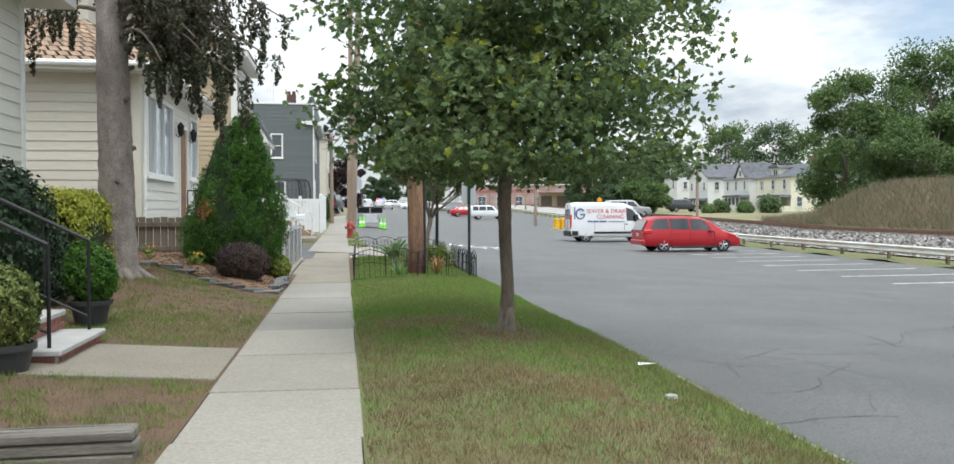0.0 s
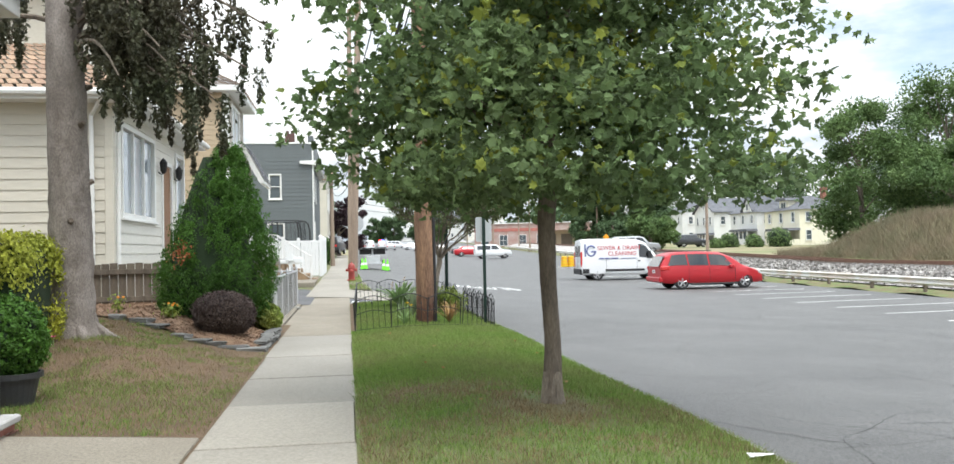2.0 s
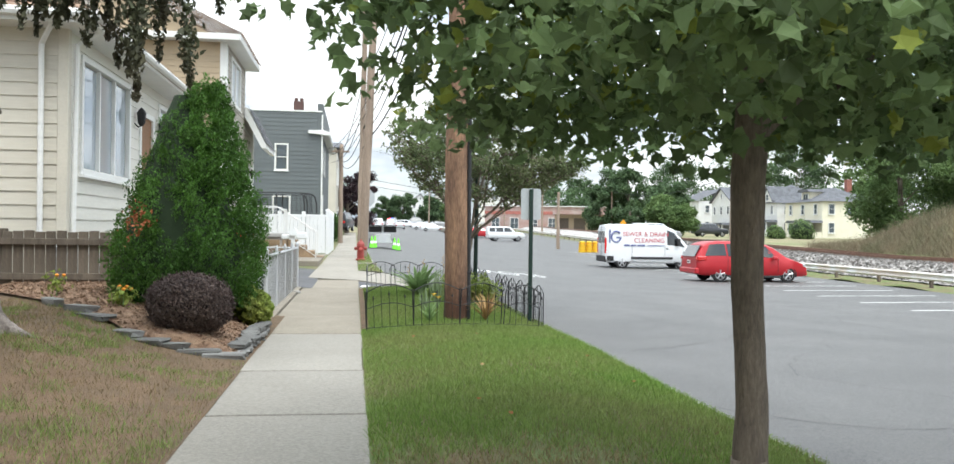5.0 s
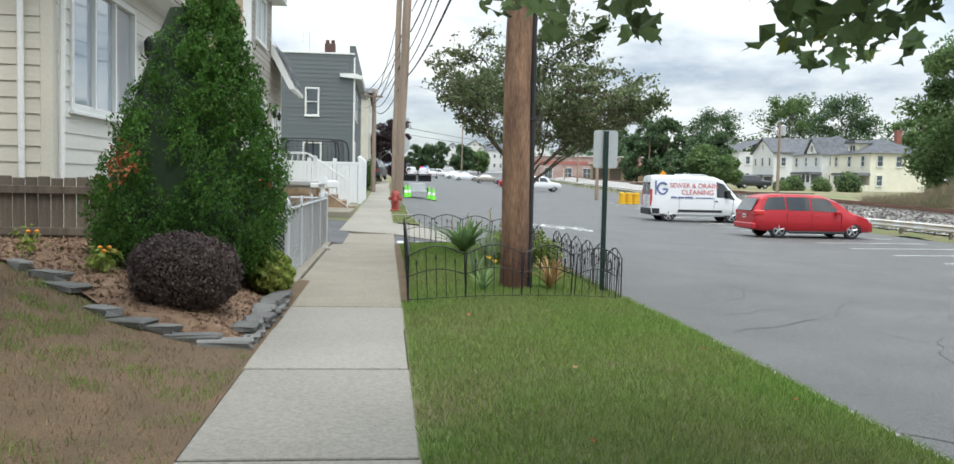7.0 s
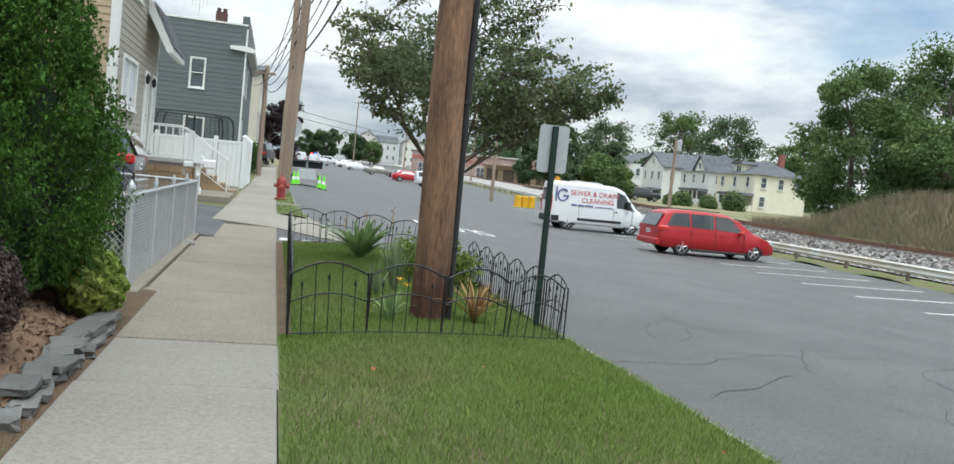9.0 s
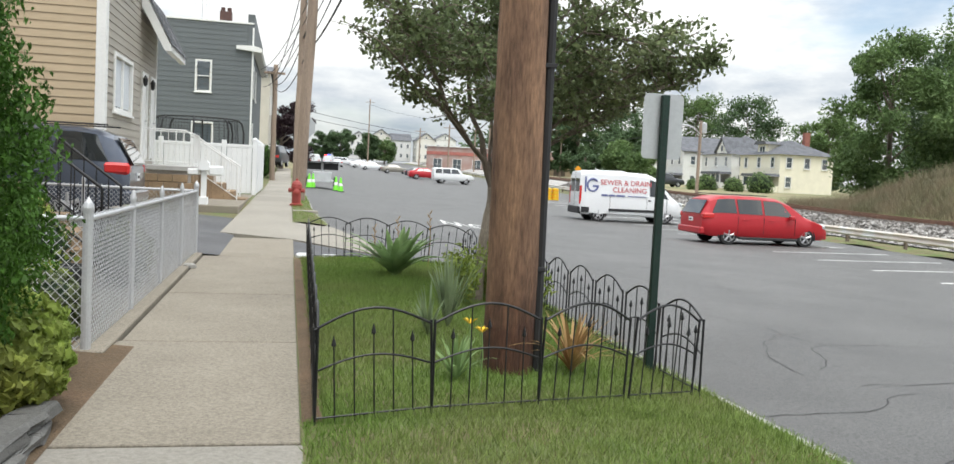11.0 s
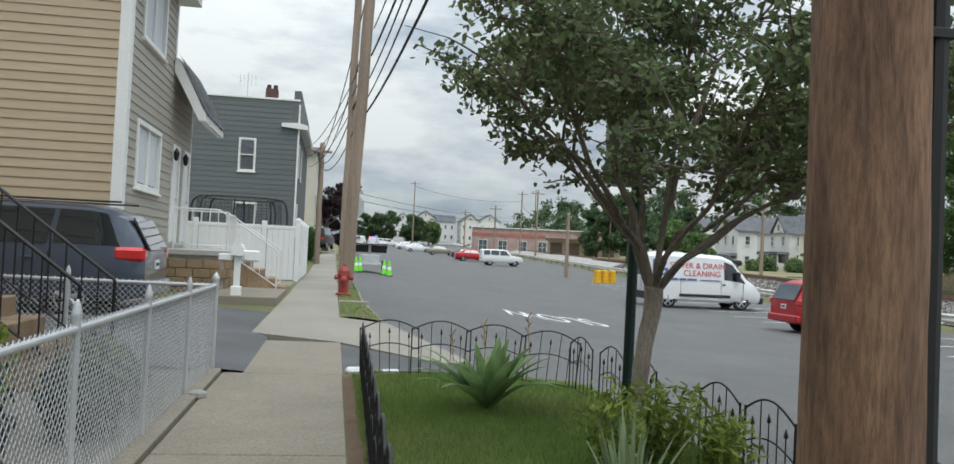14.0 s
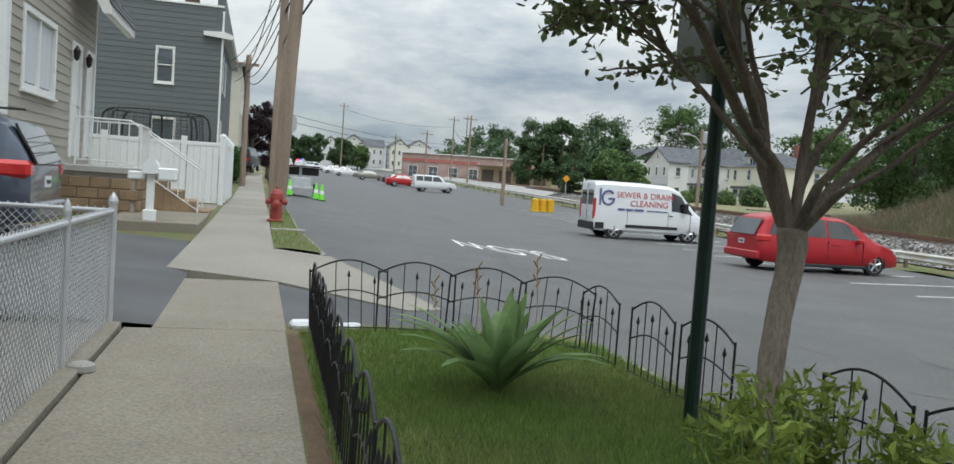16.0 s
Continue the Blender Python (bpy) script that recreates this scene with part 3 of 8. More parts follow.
def road_z(x, y):
    z = -0.19 - 0.0433 * (min(x, 15.0) - 2.75)
    return z + far_rise(y) + side_rise(y) * (1 - smooth(0.8, 7, x))


def walk_z(y):
    return side_rise(y) + far_rise(y)


def kerb_x(y):
    if y < 24.6:
        return 2.70 + 0.03 * math.sin(y * 0.9)
    if y < 30.5:
        return 2.70 + (0.82 - 2.70) * smooth(24.6, 30.5, y)
    return 0.82 - 0.3 * smooth(30.5, 36, y)


def strip_z(x, y):
    """The grass between pavement and kerb."""
    k = kerb_x(y)
    crown = 0.11 * math.sin(math.pi * min(1, max(0, x / k)))
    crown *= 1 - 0.5 * smooth(13, 16.3, y)
    return walk_z(y) + 0.003 + (crown if y < 25 else 0.02 * min(1, max(0, x * 8))) - 0.07 * (x / k) ** 2


def garden_z(x, y):
    """The front gardens, rising from the pavement to the houses."""
    t = smooth(-1.1, -3.4, x)
    h = 0.12 + 0.25 * smooth(10.5, 13.5, y)
    return walk_z(y) + 0.012 + t * h


def rail_edge(y):
    return 21.0 + 0.075 * (y - 30) * (1 if y > 30 else 0.3)


def grid_mesh(name, xs, ys, zfun, material):
    v = [(x, y, zfun(x, y)) for y in ys for x in xs]
    nx = len(xs)
    f = [(j * nx + i, j * nx + i + 1, (j + 1) * nx + i + 1, (j + 1) * nx + i) for j in range(len(ys) - 1) for i in range(nx - 1)]
    return from_arrays(name, v, f, material)


def strip_mesh(name, left, right, zfun, ys, n, material):
    """A sheet between two lines that follow y."""
    v, f = [], []
    for y in ys:
        a, b = left(y), right(y)
        for i in range(n + 1):
            x = a + (b - a) * i / n
            v.append((x, y, zfun(x, y)))
    for j in range(len(ys) - 1):
        for i in range(n):
            o = j * (n + 1) + i
            f.append((o, o + 1, o + n + 2, o + n + 1))
    return from_arrays(name, v, f, material)


def steps(a, b, d):
    n = max(1, int(round((b - a) / d)))
    return [a + (b - a) * i / n for i in range(n + 1)]


YS = steps(-25, 60, 1.0) + steps(64, 420, 8)
ground_xs = [-1500, -400, -120, -40, -15, -8, -4, -1.2, 0, 2, 6, 10, 15, 22, 30, 60, 120, 400, 1500]
ground_ys = [-600, -120, -40, -15, 0, 10, 20, 27, 31, 35, 39, 45, 50, 80, 120, 200, 300, 420, 1500]
tagged(new("ground", grid_mesh("ground", ground_xs, ground_ys,
       lambda x, y: min(far_rise(min(y, 420)) - 0.12 + (0 if x < 0 else road_z(x, 0) - 0.05 + side_rise(y) * (1 - smooth(0.8, 7, x)) if x > 0 else 0), 6.0), M["field"])),
       "rough green and brown open ground", "ground", kind="structure")
tagged(new("road", strip_mesh("road", lambda y: kerb_x(y) - 0.02, rail_edge, lambda x, y: road_z(x, y), YS, 26, M["asphalt"])),
       "worn gray asphalt street with fine cracks", "road", kind="structure")
tagged(new("grass_strip", strip_mesh("grass_strip", lambda y: -0.008, kerb_x, strip_z, steps(-25, 25.2, 0.4), 12, M["turf"])),
       "patchy green and straw-coloured verge beside the kerb", "lawn", kind="structure")
tagged(new("grass_strip_far", strip_mesh("grass_strip_far", lambda y: -0.0, kerb_x, strip_z, steps(31.5, 34.2, 0.5) + steps(34.6, 60, 1.0), 5, M["turf"])),
       "narrow green verge beside the hydrant", "lawn", kind="structure")
tagged(new("front_garden", strip_mesh("front_garden", lambda y: -14, lambda y: -1.1, garden_z, steps(-25, 18.6, 0.5), 26, M["soil"])),
       "dry brown front lawn with thin green tufts", "lawn", kind="structure")
tagged(new("paved_garden", strip_mesh("paved_garden", lambda y: -14, lambda y: -1.3, lambda x, y: walk_z(y) + 0.004, steps(18.6, 25.0, 0.5), 10, M["yard"])),
       "gray paved front yard behind a chain-link fence", "yard", kind="structure")
tagged(new("driveway", strip_mesh("driveway", lambda y: -14, lambda y: -1.02 if y < 28.6 else -1.25, lambda x, y: walk_z(y) + 0.006 + 0.12 * smooth(-1.3, -2.9, x), steps(25.0, 31.9, 0.5), 8, M["asphalt_new"])),
       "dark asphalt driveway across the pavement edge", "driveway", kind="structure")
tagged(new("drive_patch", strip_mesh("drive_patch", lambda y: 0.0, kerb_x, lambda x, y: walk_z(y) - 0.015 - 0.06 * x, steps(25.2, 28.0, 0.5), 6, M["asphalt_new"])),
       "dark asphalt patch between verge and apron", "driveway", kind="structure")
tagged(new("far_garden", strip_mesh("far_garden", lambda y: -40, lambda y: -1.1, lambda x, y: walk_z(y) + 0.01, steps(31.9, 60, 2) + steps(64, 200, 10), 10, M["turf"])),
       "green yards along the far pavement", "lawn", kind="structure")


# ---- pavement, apron, kerb ----
pavement = thing("pavement", "pale concrete pavement of square slabs with dark joints", "pavement", kind="structure")


def slab(y0, y1, x0, x1, material, tilt=0.0, drop=0.0):
    bm = bmesh.new()
    z0, z1 = walk_z(y0), walk_z(y1)
    r = bmesh.ops.create_cube(bm, size=1.0)
    for v in r["verts"]:
        x = x0 if v.co.x < 0 else x1
        y = y0 + 0.012 if v.co.y < 0 else y1 - 0.012
        z = (z0 if v.co.y < 0 else z1) + (0.012 if v.co.z > 0 else -0.14) + tilt * (x - x0) + drop
        v.co = (x, y, z)
    bmesh.ops.bevel(bm, geom=bm.edges[:], offset=0.006, segments=1, affect="EDGES")
    return part("slab", bm, material, pavement)


joints = [-12.4, -9.4, -6.4, -3.4, -0.4, 2.6, 5.1, 6.55, 8.2, 9.9, 11.6, 13.5, 15.13, 16.4]
for i, (a, b) in enumerate(zip(joints, joints[1:])):
    slab(a, b, (-1.28 if a > 15 else -1.1) - 0.01 * (i % 2), 0.0 - 0.008 * (i % 3), M["concrete_mid" if a > 9 else "concrete"], 0.0, 0.004 * ((i * 7) % 3 - 1))
for a, b, x in ((16.4, 18.8, -1.29), (18.8, 21.22, -1.22), (21.22, 24.85, -1.22)):
    slab(a, b, x, -0.01, M["concrete_old"])
slab(24.85, 28.0, -1.02, 0.0, M["concrete_old"])
for i, a in enumerate(steps(36.0, 96, 1.5)[:-1]):
    slab(a, a + 1.5, -1.1, 0.0, M["concrete"])
bm = bmesh.new()
base = [(-1.3, 28.9), (0.0, 28.0), (1.3, 26.75), (1.75, 27.1), (0.85, 31.2), (0.0, 31.4), (-0.02, 36.0), (-1.1, 36.0)]
low = [bm.verts.new((x, y, walk_z(y) - 0.2)) for x, y in base]
top = [bm.verts.new((x, y, walk_z(y) + 0.014 - (0.07 * x if x > 0.1 else 0))) for x, y in base]
bm.faces.new(top)
for k in range(len(base)):
    bm.faces.new((low[k], low[(k + 1) % len(base)], top[(k + 1) % len(base)], top[k]))
bmesh.ops.recalc_face_normals(bm, faces=bm.faces[:])
part("apron", bm, M["concrete"], pavement, "smooth pale concrete driveway apron")
part("cross_path", boxed(0.0, 0.62, 34.2, 34.6, 0.1, walk_z(34.4) + 0.02, 0.005), M["concrete"], pavement)

kerb = thing("kerb", "low worn granite kerb stones half under grass", "kerb", kind="structure")
kerb_ys = steps(-12, 25.0, 1.2) + steps(31.4, 64, 1.3)
for a, b in zip(kerb_ys, kerb_ys[1:]):
    if a > 24.9 and b < 31.5:
        continue
    bm = bmesh.new()
    r = bmesh.ops.create_cube(bm, size=1.0)
    for v in r["verts"]:
        y = a + 0.008 if v.co.y < 0 else b - 0.008
        k = kerb_x(y)
        v.co = (k - 0.09 if v.co.x < 0 else k + 0.01, y, (strip_z(k, y) + 0.006) if v.co.z > 0 else road_z(k, y) - 0.2)
    bmesh.ops.bevel(bm, geom=bm.edges[:], offset=0.012, segments=1, affect="EDGES")
    part("kerb_stone", bm, M["granite"], kerb)

# entry path to the brick steps
entry = thing("entry_path", "short concrete path from the pavement to brick steps", "path", kind="structure")
bm = bmesh.new()
box(bm, -2.75, -1.12, 7.0, 8.55, -0.1, 0.0, 0.006)
for v in bm.verts:
    v.co.z += 0.028 + 0.095 * smooth(-1.1, -2.6, v.co.x)
part("slab", bm, M["concrete_old"], entry)

# ---- road markings ----
bays = thing("parking_bays", "faded white parking bay lines on asphalt", "road marking", kind="structure")
for i in range(24):
    y = 14.1 + 2.72 * i
    x0 = 15.0 + 0.05 * (y - 25) * (1 if y > 25 else 0.3)
    bm = bmesh.new()
    v = [bm.verts.new((x, yy, road_z(x, yy) + 0.006)) for x, yy in ((x0, y), (x0 + 4.6, y + 0.35), (x0 + 4.6, y + 0.47), (x0, y + 0.12))]
    bm.faces.new(v)
    part("bay_line", bm, M["white_line"], bays)


def lettering(text, size, material, extrude=0.0):
    cu = bpy.data.curves.new("lettering", "FONT")
    cu.body, cu.size, cu.extrude, cu.align_x, cu.align_y = text, size, extrude, "CENTER", "CENTER"
    ob = new("lettering", cu)
    me = bpy.data.meshes.new_from_object(ob)
    bpy.data.objects.remove(ob)
    me.materials.clear()
    me.materials.append(material)
    return me


me = lettering("SLOW", 1.0, M["white_line"])
word = new("road_word", me)
xs = [v.co.x for v in me.vertices]
zs = [v.co.y for v in me.vertices]
sx, sy = 2.72 / (max(xs) - min(xs)), 2.5 / (max(zs) - min(zs))
for v in me.vertices:
    x, y = 5.72 - v.co.x * sx, 38.8 - v.co.y * sy
    v.co = (x, y, road_z(x, y) + 0.006)
tagged(word, "white painted road word facing oncoming traffic", "road marking", kind="structure")

# cracks as flat strips, with the shade inside them put into the colour
rng = random.Random(5)
cracks = thing("road_cracks", "dark wandering cracks in the asphalt", "road crack", kind="structure")
for n in range(120):
    x, y = rng.uniform(3.0, 12.5), 6 + 38 * rng.random() ** 1.3
    a = rng.choice((0.15, 1.3, 1.5, 2.6)) + rng.uniform(-0.3, 0.3)
    bm, prev = bmesh.new(), None
    w = rng.uniform(0.002, 0.0065)
    for s in range(rng.randint(10, 26)):
        a += rng.uniform(-0.32, 0.32)
        a += (0.12 if a < 0.2 else 0)
        x, y = x + 0.16 * math.cos(a), y + 0.16 * math.sin(a)
        if x < kerb_x(y) + 0.2 or x > 14.5:
            break
        ww = w * rng.uniform(0.5, 1.4)
        nx, ny = -math.sin(a) * ww, math.cos(a) * ww
        pair = [bm.verts.new((x + nx, y + ny, road_z(x, y) + 0.004)), bm.verts.new((x - nx, y - ny, road_z(x, y) + 0.004))]
        if prev:
            bm.faces.new((prev[0], prev[1], pair[1], pair[0]))
        prev = pair
    if len(bm.faces) > 2:
        part("crack", bm, M["crack"], cracks)
    else:
        bm.free()


# ---- houses ----
def rect_cut(length, height, holes):
    """The rectangles that are left of a wall after its openings."""
    us = sorted({0.0, length, *[h[0] for h in holes], *[h[1] for h in holes]})
    zs = sorted({0.0, height, *[h[2] for h in holes], *[h[3] for h in holes]})
    for a, b in zip(us, us[1:]):
        for c, d in zip(zs, zs[1:]):
            if not any(h[0] < (a + b) / 2 < h[1] and h[2] < (c + d) / 2 < h[3] for h in holes):
                yield a, b, c, d


def siding_mesh(name, material, rise):
    bm = bmesh.new()
    prism(bm, [(0, 0), (-0.022, 0.0), (-0.006, rise), (0, rise)], 0, 1)
    bmesh.ops.transform(bm, matrix=Matrix(((0, 1, 0, 0), (1, 0, 0, 0), (0, 0, 1, 0), (0, 0, 0, 1))), verts=bm.verts)
    bmesh.ops.recalc_face_normals(bm, faces=bm.faces[:])
    return mesh_of(name, bm, material)


def clad_wall(house, at, turn, length, height, holes, material, rise=0.2, z_from=0.0):
    """A wall with clapboards; local x along it, outward is local -y. holes: u0, u1, z0, z1."""
    bm = bmesh.new()
    us = sorted({0.0, length, *[h[0] for h in holes], *[h[1] for h in holes]})
    zs = sorted({0.0, height, *[h[2] for h in holes], *[h[3] for h in holes]})
    at_v, cells = {}, {(us.index(a), zs.index(c)) for a, b, c, d in rect_cut(length, height, holes)}

    def corner(i, j, k):
        if (i, j, k) not in at_v:
            at_v[i, j, k] = bm.verts.new((us[i], 0.18 * k, zs[j]))
        return at_v[i, j, k]

    for i, j in sorted(cells):
        ring = [(i, j), (i + 1, j), (i + 1, j + 1), (i, j + 1)]
        for k in (0, 1):
            bm.faces.new([corner(p, q, k) for p, q in ring])
        for e, (di, dj) in enumerate(((0, -1), (1, 0), (0, 1), (-1, 0))):
            if (i + di, j + dj) not in cells:
                p, q = ring[e], ring[(e + 1) % 4]
                bm.faces.new((corner(*p, 0), corner(*q, 0), corner(*q, 1), corner(*p, 1)))
    bmesh.ops.recalc_face_normals(bm, faces=bm.faces[:])
    wall = part("wall", bm, material, house)
    wall.matrix_basis = pose(*at, 0, 0, turn)
    me = siding_mesh("clapboard", material, rise * 1.03)
    z = z_from
    while z < height - 0.02:
        cuts = sorted((h[0], h[1]) for h in holes if h[2] < z + rise * 0.5 < h[3])
        u = 0.0
        for a, b in cuts + [(length, length)]:
            if a - u > 0.03:
                shared("clapboard", me, wall, Matrix.Translation((u, 0, z)) @ Matrix.Diagonal((a - u, 1, min(1.0, (height - z) / rise), 1)))
            u = b
        z += rise
    return wall


def window(house, at, turn, w, h, name="window", sashes=1, mullions=1, curtain=False, proud=0.05, trim=0.09, glass=None):
    """A framed window; at is the middle of its foot on the wall's face."""
    e = new(name)
    e.parent = house
    e.matrix_basis = pose(*at, 0, 0, turn)
    bm = bmesh.new()
    for a, b, c, d in ((-w / 2, -w / 2 + trim, 0, h), (w / 2 - trim, w / 2, 0, h), (-w / 2 + trim, w / 2 - trim, h - trim, h), (-w / 2 + trim, w / 2 - trim, 0, trim)):
        box(bm, a, b, -proud, 0.1, c, d, 0.006)
    part("window_frame", bm, M["trim"], e)
    iw = w - 2 * trim
    for i in range(mullions):
        a = -iw / 2 + iw * i / mullions
        b = a + iw / mullions
        if i:
            part("mullion", boxed(a - 0.03, a + 0.03, -proud * 0.6, 0.06, trim, h - trim, 0.004), M["trim"], e)
        for s in range(sashes):
            c = trim + (h - 2 * trim) * s / sashes
            d = trim + (h - 2 * trim) * (s + 1) / sashes
            if s:
                part("sash_rail", boxed(a + 0.031, b - 0.031, -0.02, 0.04, c - 0.025, c + 0.025, 0.003), M["trim"], e)
            part("pane", boxed(a + 0.031, b - 0.031, 0.03 + 0.006 * s, 0.036 + 0.006 * s, c + 0.0251, d - 0.0251), glass or M["glass"], e)
        if curtain:
            bm = bmesh.new()
            n = 14
            prev = None
            for k in range(n + 1):
                x = a + 0.04 + (b - a - 0.08) * k / n
                y = 0.02 - 0.008 * (k % 2)
                pair = [bm.verts.new((x, y, trim + 0.05)), bm.verts.new((x, y, h - trim - 0.03))]
                if prev:
                    bm.faces.new((prev[0], pair[0], pair[1], prev[1]))
                prev = pair
            part("curtain", bm, M["curtain"], e, "pale drawn curtain")
    part("window_sill", boxed(-w / 2 - 0.04, w / 2 + 0.04, -proud - 0.04, 0.0, -0.05, -0.001, 0.006), M["trim"], e)
    return e


def door(house, at, turn, w, h, leaf):
    e = new("door")
    e.parent = house
    e.matrix_basis = pose(*at, 0, 0, turn)
    bm = bmesh.new()
    for a, b, c, d in ((-w / 2, -w / 2 + 0.1, 0, h), (w / 2 - 0.1, w / 2, 0, h), (-w / 2 + 0.1, w / 2 - 0.1, h - 0.1, h)):
        box(bm, a, b, -0.05, 0.1, c, d, 0.006)
    part("door_frame", bm, M["trim"], e)
    bm = boxed(-w / 2 + 0.101, w / 2 - 0.101, 0.0, 0.05, 0.01, h - 0.101, 0.004)
    part("door_leaf", bm, leaf, e)
    for z0, z1 in ((0.15, 0.8), (1.0, h - 0.25)):
        part("door_panel", boxed(-w / 2 + 0.2, w / 2 - 0.2, -0.012, 0.002, z0, z1, 0.008), leaf, e)
    part("door_handle", tubed([(w / 2 - 0.16, -0.05, 1.0), (w / 2 - 0.16, -0.0, 1.0)], 0.02), M["rim"], e)
    return e


def shingle_plane(bm, a, b, c, d, rows, cols, seed, lift=0.018):
    """Shingles over the four-sided plane a b (eave) c d (ridge)."""
    r = random.Random(seed)
    a, b, c, d = map(Vector, (a, b, c, d))
    nrm = (b - a).cross(d - a).normalized()
    for i in range(rows):
        for j in range(cols):
            s0, s1 = i / rows, (i + 1.06) / rows
            off = 0.5 * (i % 2) / cols
            u0, u1 = max(0, j / cols - off + 0.003), min(1, (j + 1) / cols - off - 0.003)
            q = []
            for u, s, l in ((u0, s0, lift), (u1, s0, lift), (u1, s1, 0.004), (u0, s1, 0.004)):
                s = min(1, s)
                q.append(bm.verts.new((a + (b - a) * u) * (1 - s) + (d + (c - d) * u) * s + nrm * (l + r.uniform(0, 0.004))))
            bm.faces.new(q)
            lo = [bm.verts.new(q[0].co - nrm * lift), bm.verts.new(q[1].co - nrm * lift)]
            bm.faces.new((q[1], q[0], lo[0], lo[1]))


def poly(bm, *pts):
    bm.faces.new([bm.verts.new(p) for p in pts])


# the near white house whose steps meet the path
near_house = thing("house", "white clapboard house with dark eaves behind brick steps", "house", (-4.35, 12.4, 0.1))
clad_wall(near_house, (0, -11, 0), 90, 11, 4.05, [], M["siding_white"], 0.19)
clad_wall(near_house, (0, 0, 0), 180, 8, 4.05, [], M["siding_white"], 0.19)
part("corner_board", boxed(-0.09, 0.035, -0.1, 0.035, 0, 4.0, 0.006), M["trim"], near_house)
bm = bmesh.new()
box(bm, -8.6, 0.55, -11.5, 0.55, 4.06, 4.28, 0.01)
part("eave", bm, M["trim"], near_house)
bm = bmesh.new()
shingle_plane(bm, (0.6, -11.5, 4.29), (0.6, 0.6, 4.29), (-4, -2, 6.6), (-4, -9, 6.6), 12, 30, 3)
shingle_plane(bm, (0.6, 0.6, 4.29), (-8.6, 0.6, 4.29), (-4.05, -2, 6.6), (-3.95, -2, 6.6), 12, 24, 4)
part("roof", bm, M["roof_gray"], near_house)

# the cream bungalow
cream = thing("house", "cream clapboard bungalow with brown shingle roof and bay windows", "house", (-4.35, 19.1, 0.2))
cream_holes = [(0.62, 3.6, 1.9, 3.75), (4.35, 5.55, 0.5, 3.4), (6.0, 7.2, 2.0, 3.75)]
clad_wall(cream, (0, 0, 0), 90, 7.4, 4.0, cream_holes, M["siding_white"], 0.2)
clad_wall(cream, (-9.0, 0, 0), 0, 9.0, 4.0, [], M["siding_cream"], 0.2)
part("corner_board", boxed(-0.11, 0.04, -0.04, 0.1, 0, 4.0, 0.006), M["siding_cream"], cream)
window(cream, (0, 2.11, 1.9), 90, 2.98, 1.85, "window", 1, 3, glass=M["glass_sky"])
window(cream, (0, 6.6, 2.0), 90, 1.2, 1.75, "window", 1, 1, glass=M["glass_sky"])
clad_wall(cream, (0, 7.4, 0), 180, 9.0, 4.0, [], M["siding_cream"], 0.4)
door(cream, (0, 4.95, 0.5), 90, 1.2, 2.9, M["door_brown"])
for y in (4.0, 5.9):
    lan = new("wall_lantern")
    lan.parent = cream
    lan.location = (0.14, y, 3.2)
    part("lantern_body", lathe(bmesh.new(), [(0.03, -0.16), (0.07, -0.1), (0.09, 0.1), (0.05, 0.16), (0.01, 0.2)], 8), M["black_iron"], lan)
    part("bracket", tubed([(-0.14, 0, -0.1), (-0.05, 0, -0.18), (0, 0, -0.14)], 0.014), M["black_iron"], lan)
bm = bmesh.new()
box(bm, -9.4, 0.5, -0.5, 7.8, 4.0, 4.06)
part("soffit", bm, M["trim"], cream)
bm = bmesh.new()
tube(bm, [(-9.5, -0.55, 4.12), (0.55, -0.55, 4.12)], 0.07, 8)
part("gutter", bm, M["trim"], cream)
bm = bmesh.new()
tube(bm, [(0.55, -0.62, 4.12), (0.55, 7.9, 4.12)], 0.07, 8)
part("gutter", bm, M["trim"], cream)
part("downpipe", tubed([(0.0, -0.5, 4.08), (-0.32, -0.1, 3.75), (-0.32, -0.07, 0.2)], 0.04, 8), M["trim"], cream)
part("downpipe", tubed([(0.5, 0.2, 4.08), (0.1, 0.15, 3.8), (0.07, 0.15, 0.2)], 0.04, 8), M["trim"], cream)
bm = bmesh.new()
shingle_plane(bm, (-9.5, -0.6, 4.14), (0.6, -0.6, 4.14), (-2.9, 3.0, 6.3), (-6.2, 3.0, 6.3), 16, 40, 7)
shingle_plane(bm, (0.6, -0.6, 4.14), (0.6, 7.9, 4.14), (-2.9, 4.4, 6.3), (-2.9, 3.0, 6.3), 16, 34, 8)
shingle_plane(bm, (0.6, 7.9, 4.14), (-9.5, 7.9, 4.14), (-6.2, 4.4, 6.3), (-2.9, 4.4, 6.3), 10, 20, 9)
poly(bm, (-6.2, 3.0, 6.3), (-2.9, 3.0, 6.3), (-2.9, 4.4, 6.3), (-6.2, 4.4, 6.3))
part("roof", bm, M["roof_brown"], cream)
bm = bmesh.new()
box(bm, -8.3, -1.4, 1.6, 6.0, 4.9, 6.6)
part("upper_wall", bm, M["siding_cream"], cream)
part("upper_eave", boxed(-8.7, -1.0, 1.2, 6.4, 6.6, 6.72, 0.01), M["trim"], cream)
bm = bmesh.new()
shingle_plane(bm, (-8.8, 1.1, 6.73), (-0.9, 1.1, 6.73), (-3.3, 3.7, 8.4), (-6.4, 3.7, 8.4), 12, 30, 17)
